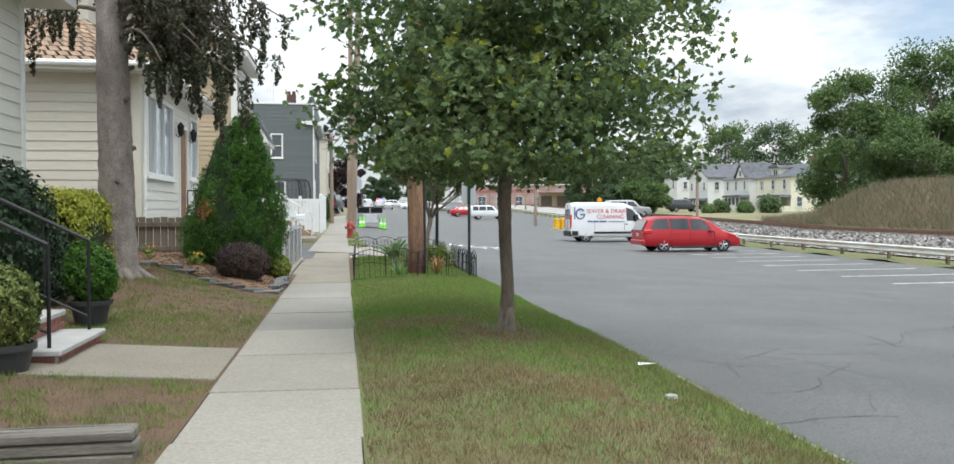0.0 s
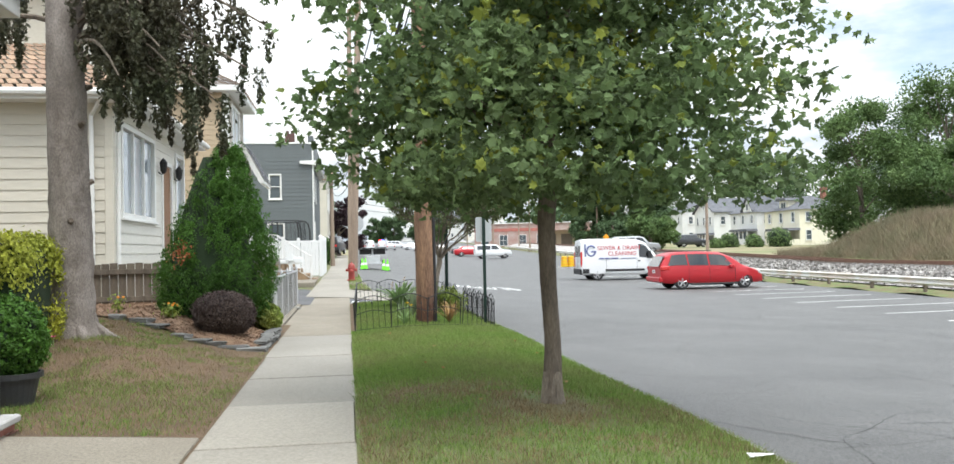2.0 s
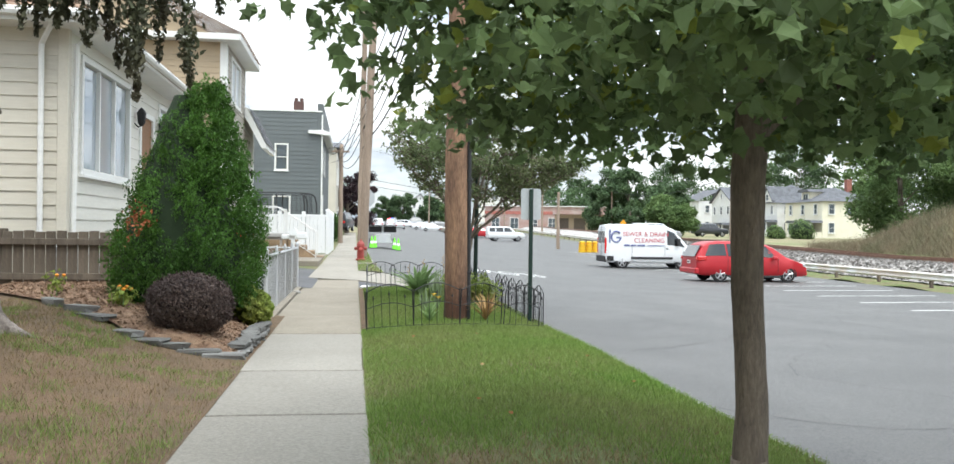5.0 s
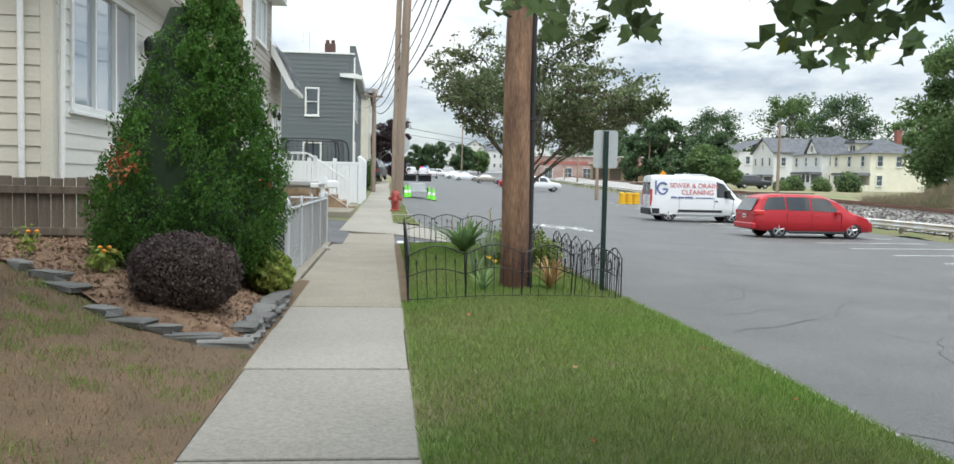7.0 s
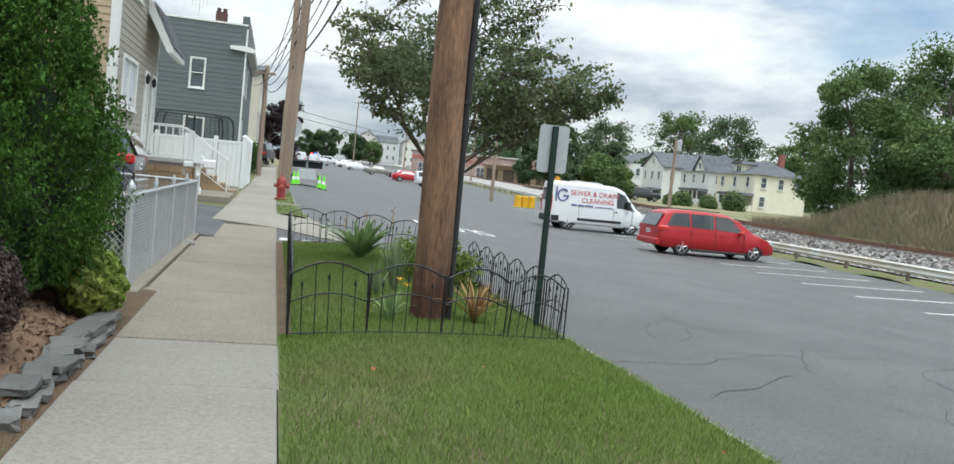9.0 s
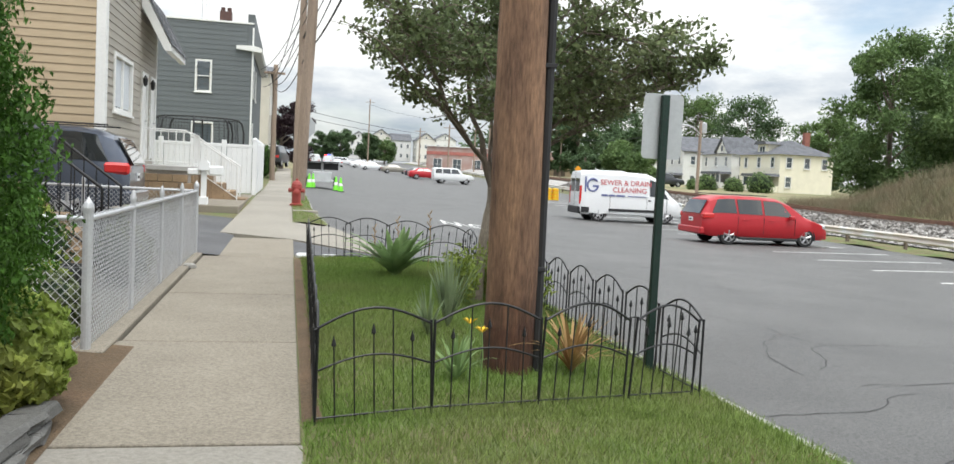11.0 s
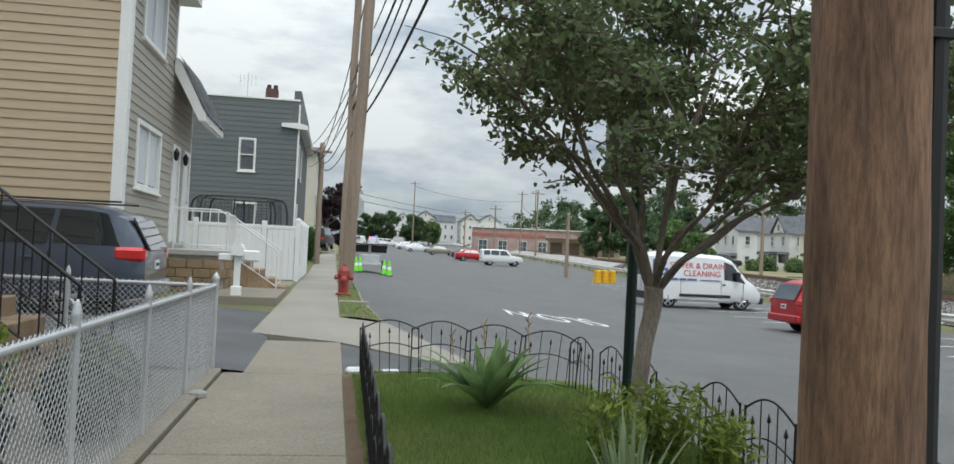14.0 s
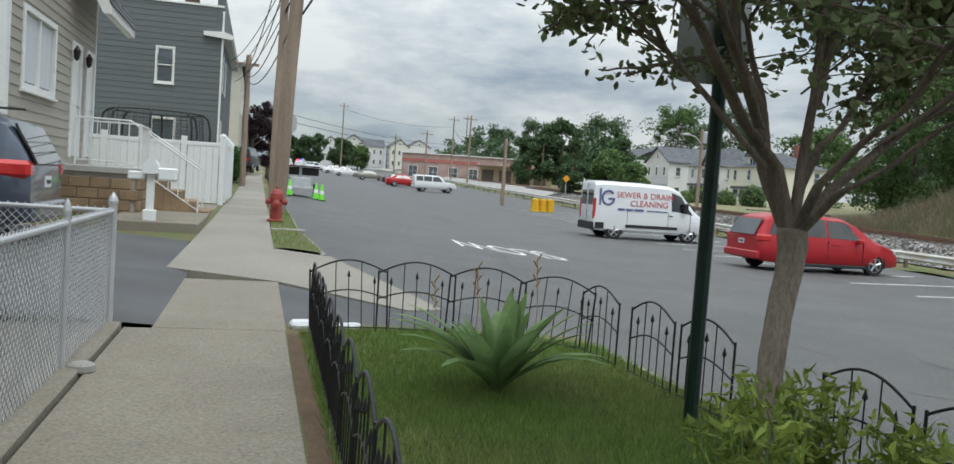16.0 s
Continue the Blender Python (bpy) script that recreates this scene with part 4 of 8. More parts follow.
shingle_plane(bm, (-0.9, 1.1, 6.73), (-0.9, 6.5, 6.73), (-3.3, 3.9, 8.4), (-3.3, 3.7, 8.4), 12, 30, 18)
part("upper_roof", bm, M["roof_brown"], cream)
window(cream, (-1.4, 3.8, 5.35), 90, 1.5, 1.15, "window", 1, 2)

# the two-storey tan house
tan = thing("house", "two-storey tan clapboard house with white corner boards", "house", (-3.85, 31.5, 0.15))
tan_holes = [(0.9, 3.1, 2.12, 3.4), (0.95, 3.05, 4.9, 6.3)]
clad_wall(tan, (0, 0, 0), 90, 4.35, 6.5, tan_holes, M["siding_taupe"], 0.165)
clad_wall(tan, (0, 4.35, 0), 90, 2.6, 4.9, [(0.15, 1.05, 1.13, 3.35), (1.55, 2.5, 1.13, 3.35)], M["siding_taupe"], 0.165)
clad_wall(tan, (-9.0, 0, 0), 0, 9.0, 6.5, [], M["siding_tan"], 0.165)
part("corner_board", boxed(-0.16, 0.035, -0.035, 0.2, 0, 6.5, 0.006), M["trim"], tan)
part("corner_board", boxed(-0.05, 0.03, 4.24, 4.36, 4.9, 6.5, 0.005), M["trim"], tan)
part("corner_board", boxed(-0.05, 0.03, 6.88, 6.98, 0, 4.9, 0.005), M["trim"], tan)
window(tan, (0, 2.0, 2.12), 90, 2.2, 1.28, "window", 1, 2, True)
window(tan, (0, 2.0, 4.9), 90, 2.1, 1.4, "window", 1, 2, True)
door(tan, (0, 4.95, 1.13), 90, 0.9, 2.22, M["trim"])
door(tan, (0, 6.37, 1.13), 90, 0.95, 2.22, M["trim"])
for y in (4.43, 5.66):
    wr = new("wall_lantern")
    wr.parent = tan
    wr.location = (0.12, y, 3.1)
    part("lantern_body", lathe(bmesh.new(), [(0.02, -0.14), (0.05, -0.09), (0.065, 0.05), (0.035, 0.1), (0.008, 0.15)], 8), M["black_iron"], wr)
bm = bmesh.new()
box(bm, -9.2, 0.45, -0.4, 4.7, 6.5, 6.68, 0.01)
part("eave", bm, M["trim"], tan)
bm = bmesh.new()
prism(bm, [(0.03, 4.92), (0.6, 3.86), (0.74, 3.86), (0.74, 4.0), (0.12, 5.2), (0.03, 5.2)], 4.15, 7.3)
part("porch_roof", bm, M["trim"], tan)
bm = bmesh.new()
shingle_plane(bm, (0.77, 4.12, 4.01), (0.77, 7.33, 4.01), (0.1, 7.33, 5.3), (0.1, 4.12, 5.3), 8, 14, 11)
part("porch_shingles", bm, M["roof_gray"], tan)
bm = bmesh.new()
shingle_plane(bm, (0.5, -0.45, 6.69), (0.5, 4.75, 6.69), (-4.3, 4.75, 8.9), (-4.3, -0.45, 8.9), 14, 24, 12)
part("roof", bm, M["roof_brown"], tan)
bm = bmesh.new()
prism(bm, [(0.0, 6.5), (-9.0, 6.5), (-4.3, 8.8)], 0.0, 0.15)
part("gable", bm, M["siding_tan"], tan)
part("service_cable", tubed([(-2.6, -0.04, 5.1), (-2.62, -0.05, 4.9), (-2.58, -0.04, 3.6), (-2.6, -0.04, 2.4), (-2.58, -0.04, 1.2)], 0.022, 6), M["cable"], tan)

# the dark gray house
gray = thing("house", "tall dark gray clapboard house with flat roof and chimney", "house", (-2.12, 58.64, 0.3))
gray.scale = (0.945, 0.945, 0.945)
gray_holes = [(2.97, 3.83, 4.74, 6.45), (2.85, 4.0, 1.7, 3.2)]
clad_wall(gray, (-5.9, 0, 0), 0, 5.9, 8.45, gray_holes, M["siding_gray"], 0.26)
clad_wall(gray, (0, 0, 0), 90, 14, 8.2, [(1.2, 2.2, 4.7, 6.4), (4, 5, 4.7, 6.4), (1.2, 2.2, 1.6, 3.4)], M["siding_gray"], 0.26)
window(gray, (-2.5, 0, 4.74), 0, 0.86, 1.71, "window", 2, 1)
window(gray, (-2.475, 0, 1.7), 0, 1.15, 1.5, "window", 1, 1)
for y, z in ((1.7, 4.7), (4.5, 4.7), (1.7, 1.6)):
    window(gray, (0, y, z), 90, 1.0, 1.7, "window", 2, 1)
part("corner_board", boxed(-0.04, 0.05, -0.05, 0.08, 0, 8.3, 0.008), M["trim"], gray)
part("roof_edge", boxed(-5.95, 0.02, -0.06, 14, 8.46, 8.56, 0.01), M["trim"], gray)
bm = bmesh.new()
prism(bm, [(-0.85, 7.12), (0.42, 7.0), (0.5, 7.1), (0.46, 7.22), (0.05, 7.34), (-0.85, 7.3)], -0.22, 13.6)
part("cornice", bm, M["trim"], gray)
part("parapet", boxed(-0.3, 0.06, -0.03, 13.8, 7.36, 9.0, 0.01), M["siding_gray"], gray)
ch = part("chimney", boxed(-2.0, -1.35, 3.0, 3.7, 8.4, 9.55, 0.01), M["chimney"], gray, "dark red brick chimney")
for x in (-1.85, -1.5):
    part("chimney_pot", lathe(bmesh.new(), [(0.12, 9.55), (0.12, 9.78), (0.1, 9.8)], 10, (x, 3.35, 0)), M["chimney"], ch)
an = part("antenna_mast", tubed([(-2.9, 2.5, 8.5), (-2.9, 2.5, 10.2)], 0.025), M["galvanised"], gray)
for k in range(5):
    part("antenna_rod", tubed([(-3.3 + 0.2 * k, 2.5, 9.5), (-3.3 + 0.2 * k, 2.5, 10.1)], 0.012, 5), M["galvanised"], an)
part("antenna_boom", tubed([(-3.35, 2.5, 9.75), (-2.45, 2.5, 9.75)], 0.014, 5), M["galvanised"], an)


# ---- poles, cables, signs ----
def bent_pole(name, label, x, y, z, height, r0, r1, lean=(0, 0), material=None):
    e = thing(name, label, "utility pole", (x, y, z))
    n = 12
    pts = [(lean[0] * height * i / n + 0.012 * math.sin(i * 1.7), lean[1] * height * i / n + 0.01 * math.cos(i * 1.3), -0.3 + (height + 0.3) * i / n) for i in range(n + 1)]
    rad = [r0 + (r1 - r0) * i / n for i in range(n + 1)]
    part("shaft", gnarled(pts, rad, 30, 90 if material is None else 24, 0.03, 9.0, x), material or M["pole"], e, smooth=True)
    return e


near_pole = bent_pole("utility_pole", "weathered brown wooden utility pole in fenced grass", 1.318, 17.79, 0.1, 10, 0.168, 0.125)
part("conduit", tubed([(0.185, -0.05, -0.05), (0.176, -0.05, 1.0), (0.166, -0.05, 3.4), (0.145, -0.05, 9)], 0.03, 8), M["cable"], near_pole, "black plastic cable conduit")
for z in (0.6, 1.9, 3.3):
    part("conduit_strap", boxed(0.12, 0.208, -0.083, -0.017, z, z + 0.03, 0.003), M["cable"], near_pole)

hyd_pole = bent_pole("utility_pole", "tall pale wooden utility pole beside the hydrant", 0.18, 38.6, 0.3, 13, 0.17, 0.12, (0.035, 0), M["pole_gray"])
bent2 = bent_pole("utility_pole", "thin gray wooden utility pole near the pavement", 0.1, 41.8, 0.3, 12, 0.12, 0.1, (0.01, 0), M["pole_gray"])
post3 = bent_pole("utility_pole", "slender gray utility pole beside the vinyl fence", -1.0, 60.5, 0.4, 6.2, 0.15, 0.12, (0, 0), M["pole_gray"])
part("crossarm", boxed(-0.6, 0.5, -0.06, 0.06, 5.7, 5.82, 0.01), M["pole_gray"], post3)


def sag(a, b, drop, n=10):
    a, b = Vector(a), Vector(b)
    return [a.lerp(b, i / n) - Vector((0, 0, drop * 4 * (i / n) * (1 - i / n))) for i in range(n + 1)]


for i, z in enumerate((9.2, 8.2, 7.4, 6.7, 6.1, 5.6, 5.2)):
    pts = sag((1.34 + 0.2 * math.sin(i), 17.79, z + 0.1), (0.32 + 0.035 * z, 38.5, z - 0.3), 0.35)
    solo("overhead_cable", tubed(pts, 0.016 + 0.008 * (i % 3 == 0), 5), M["cable"], "black overhead cable slung between wooden poles", "cable", group="overhead cables")
    if i % 2:
        continue
    pts = sag((0.18 + 0.035 * z, 38.7, z - 0.3), (-1.0, 60.5, 6.0 - 0.1 * i), 0.7)
    solo("overhead_cable", tubed(pts, 0.018, 5), M["cable"], "black overhead cable slung between wooden poles", "cable", group="overhead cables")
for k, (ey, ez) in enumerate(((63.5, 6.6), (66, 6.4), (70, 6.2))):
    solo("overhead_cable", tubed(sag((0.4, 38.6, 6.4 - 0.4 * k), (-1.9, ey, ez), 0.5), 0.014, 5), M["cable"], "thin black service cable to the gray house", "cable", group="overhead cables")

sign = thing("parking_sign", "gray back of a street sign on a perforated steel post", "sign", (2.47, 18.15, -0.05))
part("post", boxed(-0.028, 0.028, -0.02, 0.02, -0.3, 1.98, 0.004), M["green_post"], sign)
for z in steps(0.1, 1.9, 0.1):
    part("bolt_hole", boxed(-0.005, 0.005, -0.0215, -0.019, z, z + 0.01), M["car_black"], sign)
bm = bmesh.new()
w, h, r = 0.15, 0.23, 0.035
outline = []
for cx, cz, a0 in ((w - r, h - r, 0), (-w + r, h - r, 90), (-w + r, -h + r, 180), (w - r, -h + r, 270)):
    for k in range(5):
        a = radians(a0 + 90 * k / 4)
        outline.append((cx + r * math.cos(a), 1.76 + cz + r * math.sin(a)))
prism(bm, outline, 0.022, 0.026)
part("plate", bm, M["sign_back"], sign, "plain gray aluminium sign back")

sign2 = thing("parking_sign", "dark green steel post with gray sign back among leaves", "sign", (2.22, 22.32, -0.03))
part("post", tubed([(0, 0, -0.3), (0.01, 0, 1.5), (0.02, 0, 2.75)], 0.042, 10), M["green_post"], sign2)
bm = bmesh.new()
prism(bm, [((x) * 1.5 - 0.02, 2.28 + (z - 1.76) * 1.35) for x, z in outline], 0.045, 0.05)
part("plate", bm, M["sign_back"], sign2)


stop = thing("stop_sign", "bare gray back of an eight-sided road sign on a post", "sign", (0.42, 44.0, walk_z(44)), 28)
part("post", boxed(-0.03, 0.03, -0.02, 0.02, -0.2, 2.75, 0.004), M["galvanised"], stop)
part("plate", prism(bmesh.new(), [(0.4 * math.cos(radians(22.5 + 45 * k)), 2.4 + 0.4 * math.sin(radians(22.5 + 45 * k))) for k in range(8)], 0.022, 0.027), M["sign_back"], stop, "plain gray aluminium sign back")


# ---- low iron garden fence ----
def fence_panel():
    e = thing("fence_panel", "black iron garden fence panel with arched top and spear pickets", "fence", group="low iron garden fence")
    W = 0.66
    for x in (0.0, W):
        part("post", tubed([(x, 0, -0.08), (x, 0, 0.5)], 0.008, 6), M["black_iron"], e)
    arch = lambda z, rise: [(W * i / 12, 0, z + rise * math.sin(math.pi * i / 12)) for i in range(13)]
    part("top_arch", tubed(arch(0.48, 0.1), 0.0075, 6), M["black_iron"], e)
    part("middle_arch", tubed(arch(0.27, 0.07), 0.006, 6), M["black_iron"], e)
    part("rail", tubed([(0, 0, 0.035), (W, 0, 0.035)], 0.006, 6), M["black_iron"], e)
    for i in range(1, 6):
        x = W * i / 6
        top = 0.48 + 0.1 * math.sin(math.pi * i / 6)
        if i % 2 == 0:
            part("picket", tubed([(x, 0, -0.06), (x, 0, top)], 0.0045, 5), M["black_iron"], e)
        else:
            z = top - 0.13
            pk = part("picket", tubed([(x, 0, -0.06), (x, 0, z)], 0.0045, 5), M["black_iron"], e)
            part("spear", lathe(bmesh.new(), [(0.003, z - 0.012), (0.014, z), (0.012, z + 0.012), (0.001, z + 0.05)], 6, (x, 0, 0)), M["black_iron"], pk)
    return e


def fence_ground(x, y):
    return strip_z(min(x, kerb_x(y)), y)


panel = fence_panel()
runs = []


def fence_run(pts):
    for (x0, y0), (x1, y1) in zip(pts, pts[1:]):
        d = math.hypot(x1 - x0, y1 - y0)
        n = max(1, round(d / 0.64))
        for i in range(n):
            a, b = (x0 + (x1 - x0) * i / n, y0 + (y1 - y0) * i / n), (x0 + (x1 - x0) * (i + 1) / n, y0 + (y1 - y0) * (i + 1) / n)
            za, zb = fence_ground(*a), fence_ground(*b)
            L = math.hypot(b[0] - a[0], b[1] - a[1])
            m = Matrix.Translation((a[0], a[1], za)) @ Matrix.Rotation(math.atan2(b[1] - a[1], b[0] - a[0]), 4, "Z") @ Matrix.Rotation(-math.atan2(zb - za, L), 4, "Y")
            runs.append((m, L / 0.66))


fence_run([(0.06, 16.7), (1.28, 16.9), (1.9, 17.12), (2.52, 17.45)])
fence_run([(0.06, 16.7), (0.18, 24.85)])
fence_run([(2.52, 17.45), (2.5, 21.6)])
fence_run([(2.46, 22.3), (2.43, 23.0)])
fence_run([(0.18, 24.85), (0.7, 24.75), (2.33, 24.43), (2.4, 23.62), (2.43, 23.0)])
for i, (m, s) in enumerate(runs):
    if i == 0:
        panel.matrix_basis = m
        panel.scale = (s, 1, 1)
    else:
        copy_thing(panel, m)

# ---- chain-link fence ----
def chain_fence(name, label, a, b, height, posts):
    a, b = Vector(a), Vector(b)
    L = (b - a).length
    e = thing(name, label, "fence", tuple(a), math.degrees(math.atan2(b.y - a.y, b.x - a.x)))
    for i in range(posts + 1):
        x = L * i / posts
        big = 0.032 if i in (0, posts) else 0.022
        p = part("post", tubed([(x, 0, -0.2), (x, 0, height + 0.02)], big, 12), M["galvanised"], e)
        part("post_cap", lathe(bmesh.new(), [(big * 1.15, height + 0.02), (big * 1.2, height + 0.045), (big * 0.9, height + 0.075), (0.012, height + 0.1), (0.004, height + 0.115)], 12, (x, 0, 0)), M["galvanised"], p)
    part("top_rail", tubed([(0, 0, height - 0.03), (L, 0, height - 0.03)], 0.018, 10), M["galvanised"], e)
    bm = bmesh.new()
    pitch, z0, z1 = 0.062, 0.04, height
    H = z1 - z0
    k = -int(H / pitch)
    while k * pitch < L:
        for s in (1, -1):
            u0, u1 = k * pitch, k * pitch + H
            c0, c1 = max(0, u0), min(L, u1)
            if c1 - c0 > 0.02:
                f0, f1 = (c0 - u0) / H, (c1 - u0) / H
                za, zb = (z0 + f0 * H, z0 + f1 * H) if s > 0 else (z1 - f0 * H, z1 - f1 * H)
                tube(bm, [(c0, 0.003 * s, za), (c1, 0.003 * s, zb)], 0.0027, 4, False)
        k += 1
    part("wire_mesh", bm, M["wire"], e, "pale gray coated diamond wire mesh")
    return e


chain_fence("chain_link_fence", "white chain-link fence with domed steel posts along the pavement", (-1.36, 18.35, 0.0), (-1.34, 24.9, 0.0), 0.92, 4)
chain_fence("chain_link_fence", "chain-link fence across the paved front yard", (-1.36, 18.35, 0.0), (-4.3, 18.6, 0.05), 0.92, 2)
chain_fence("chain_link_fence", "chain-link fence between yard and driveway", (-1.34, 24.9, 0.0), (-4.3, 25.2, 0.0), 0.92, 2)


# ---- vehicles ----
def car(name, label, at, turn, stations, paint, windows, wheels, wheel_r=0.33, extras=None, cladding=None, group=""):
    """A vehicle. stations along x from rear to front: x, sill z, belt z, roof z, half width at belt, half width at roof."""
    e = thing(name, label, "van" if "van" in name else "car", at, turn, group)
    st = stations

    def at_x(x):
        for a, b in zip(st, st[1:]):
            if a[0] <= x <= b[0]:
                t = (x - a[0]) / (b[0] - a[0] + 1e-9)
                return [a[i] + (b[i] - a[i]) * t for i in range(6)]
        return st[0] if x < st[0][0] else st[-1]

    bm = bmesh.new()
    rings = []
    for x, zs, zb, zr, wb, wr in st:
        mid = zs + (zb - zs) * 0.55
        half = [(wb * 0.9, zs), (wb * 0.985, zs + 0.1), (wb * 1.0, mid), (wb * 0.975, zb), (wr + (wb * 0.975 - wr) * 0.12, zb + (zr - zb) * 0.86), (wr * 0.86, zb + (zr - zb) * 0.97), (wr * 0.45, zr), ]
        ring = [(x, y, z) for y, z in half] + [(x, -y, z) for y, z in half[::-1]]
        rings.append([bm.verts.new(p) for p in ring])
    n = len(rings[0])
    for a, b in zip(rings, rings[1:]):
        for k in range(n):
            bm.faces.new((a[k], a[(k + 1) % n], b[(k + 1) % n], b[k]))
    bm.faces.new(rings[0][::-1])
    bm.faces.new(rings[-1])
    bmesh.ops.recalc_face_normals(bm, faces=bm.faces[:])
    body = part("body", bm, paint, e, smooth=False)
    body.data.shade_smooth()
    body.data.set_sharp_from_angle(angle=radians(38))

    def side(x, f, s, off=0.012):
        _, zs, zb, zr, wb, wr = at_x(x)
        z = zb + (zr - zb) * f
        top = wr + (wb * 0.975 - wr) * 0.12
        y = wb * 0.975 + (top - wb * 0.975) * f / 0.86
        return (x, s * (y + off), z)

    for s in (1, -1):
        for x0b, x1b, x0t, x1t, f0, f1 in windows["side"]:
            bm = bmesh.new()
            n2 = 5
            rows = []
            for f, xa, xb in ((f0, x0b, x1b), (f1, x0t, x1t)):
                rows.append([bm.verts.new(side(xa + (xb - xa) * k / n2, f, s)) for k in range(n2 + 1)])
            for k in range(n2):
                bm.faces.new((rows[0][k], rows[0][k + 1], rows[1][k + 1], rows[1][k]))
            r = bmesh.ops.extrude_face_region(bm, geom=bm.faces[:])
            bmesh.ops.translate(bm, vec=(0, -s * 0.03, 0), verts=[v for v in r["geom"] if isinstance(v, bmesh.types.BMVert)])
            bmesh.ops.recalc_face_normals(bm, faces=bm.faces[:])
            part("side_window", bm, M["car_glass"], e)
    for key, nm in (("rear", "rear_window"), ("front", "windscreen")):
        if key in windows:
            (xa, fa), (xb, fb) = windows[key]
            d = -0.014 if key == "rear" else 0.014
            _, _, zb, zr, wb, wr = at_x(xa)
            _, _, zb2, zr2, wb2, wr2 = at_x(xb)
            bm = bmesh.new()
            q = [(xa + d, -0.84 * wb, fa), (xa + d, 0.84 * wb, fa), (xb + d, 0.88 * wr2, fb), (xb + d, -0.88 * wr2, fb)]
            vs = [bm.verts.new(p) for p in q]
            bm.faces.new(vs)
            r = bmesh.ops.extrude_face_region(bm, geom=bm.faces[:])
            bmesh.ops.translate(bm, vec=(-d * 2.0, 0, -0.01), verts=[v for v in r["geom"] if isinstance(v, bmesh.types.BMVert)])
            bmesh.ops.recalc_face_normals(bm, faces=bm.faces[:])
            part(nm, bm, M["car_glass"], e)
    for x, y in wheels:
        for s in (1, -1):
            w = new("wheel")
            w.parent = e
            w.location = (x, s * y, wheel_r)
            R = wheel_r
            part("tyre", lathe(bmesh.new(), [(R * 0.64, -0.1), (R * 0.95, -0.1), (R, -0.06), (R, 0.06), (R * 0.95, 0.1), (R * 0.64, 0.1)], 28, axis="y"), M["tyre"], w, smooth=False)
            part("rim", lathe(bmesh.new(), [(R * 0.64, -0.085), (R * 0.6, -0.09), (R * 0.3, -0.06), (R * 0.3, 0.06), (R * 0.6, 0.09), (R * 0.64, 0.085)], 28, axis="y"), M["alloy_shade"], w)
            for k in range(5):
                a = 2 * math.pi * k / 5 + 0.3
                bm = bmesh.new()
                tube(bm, [(0, s * 0.085, 0), (R * 0.63 * math.cos(a), s * 0.098, R * 0.63 * math.sin(a))], [R * 0.13, R * 0.11], 6)
                part("spoke", bm, M["rim"], w)
            part("rim_ring", lathe(bmesh.new(), [(R * 0.66, s * 0.08), (R * 0.67, s * 0.104), (R * 0.6, s * 0.106), (R * 0.59, s * 0.09)], 28, axis="y"), M["rim"], w)
            arch = bmesh.new()
            tube(arch, [(x + (R + 0.05) * math.cos(a), s * (y + 0.055), R + (R + 0.05) * math.sin(a)) for a in (math.pi * k / 12 for k in range(-1, 14))], 0.035, 6)
            part("wheel_arch", arch, M["car_black"], e)
    for spec in extras or ():
        part(spec[0], spec[1], spec[2], e, spec[3] if len(spec) > 3 else "")
    return e


def both(fn):
    bm = bmesh.new()
    for s in (1, -1):
        fn(bm, s)
    return bm


def ybox(bm, x0, x1, ya, yb, z0, z1, s, bevel=0.0):
    box(bm, x0, x1, min(s * ya, s * yb), max(s * ya, s * yb), z0, z1, bevel)


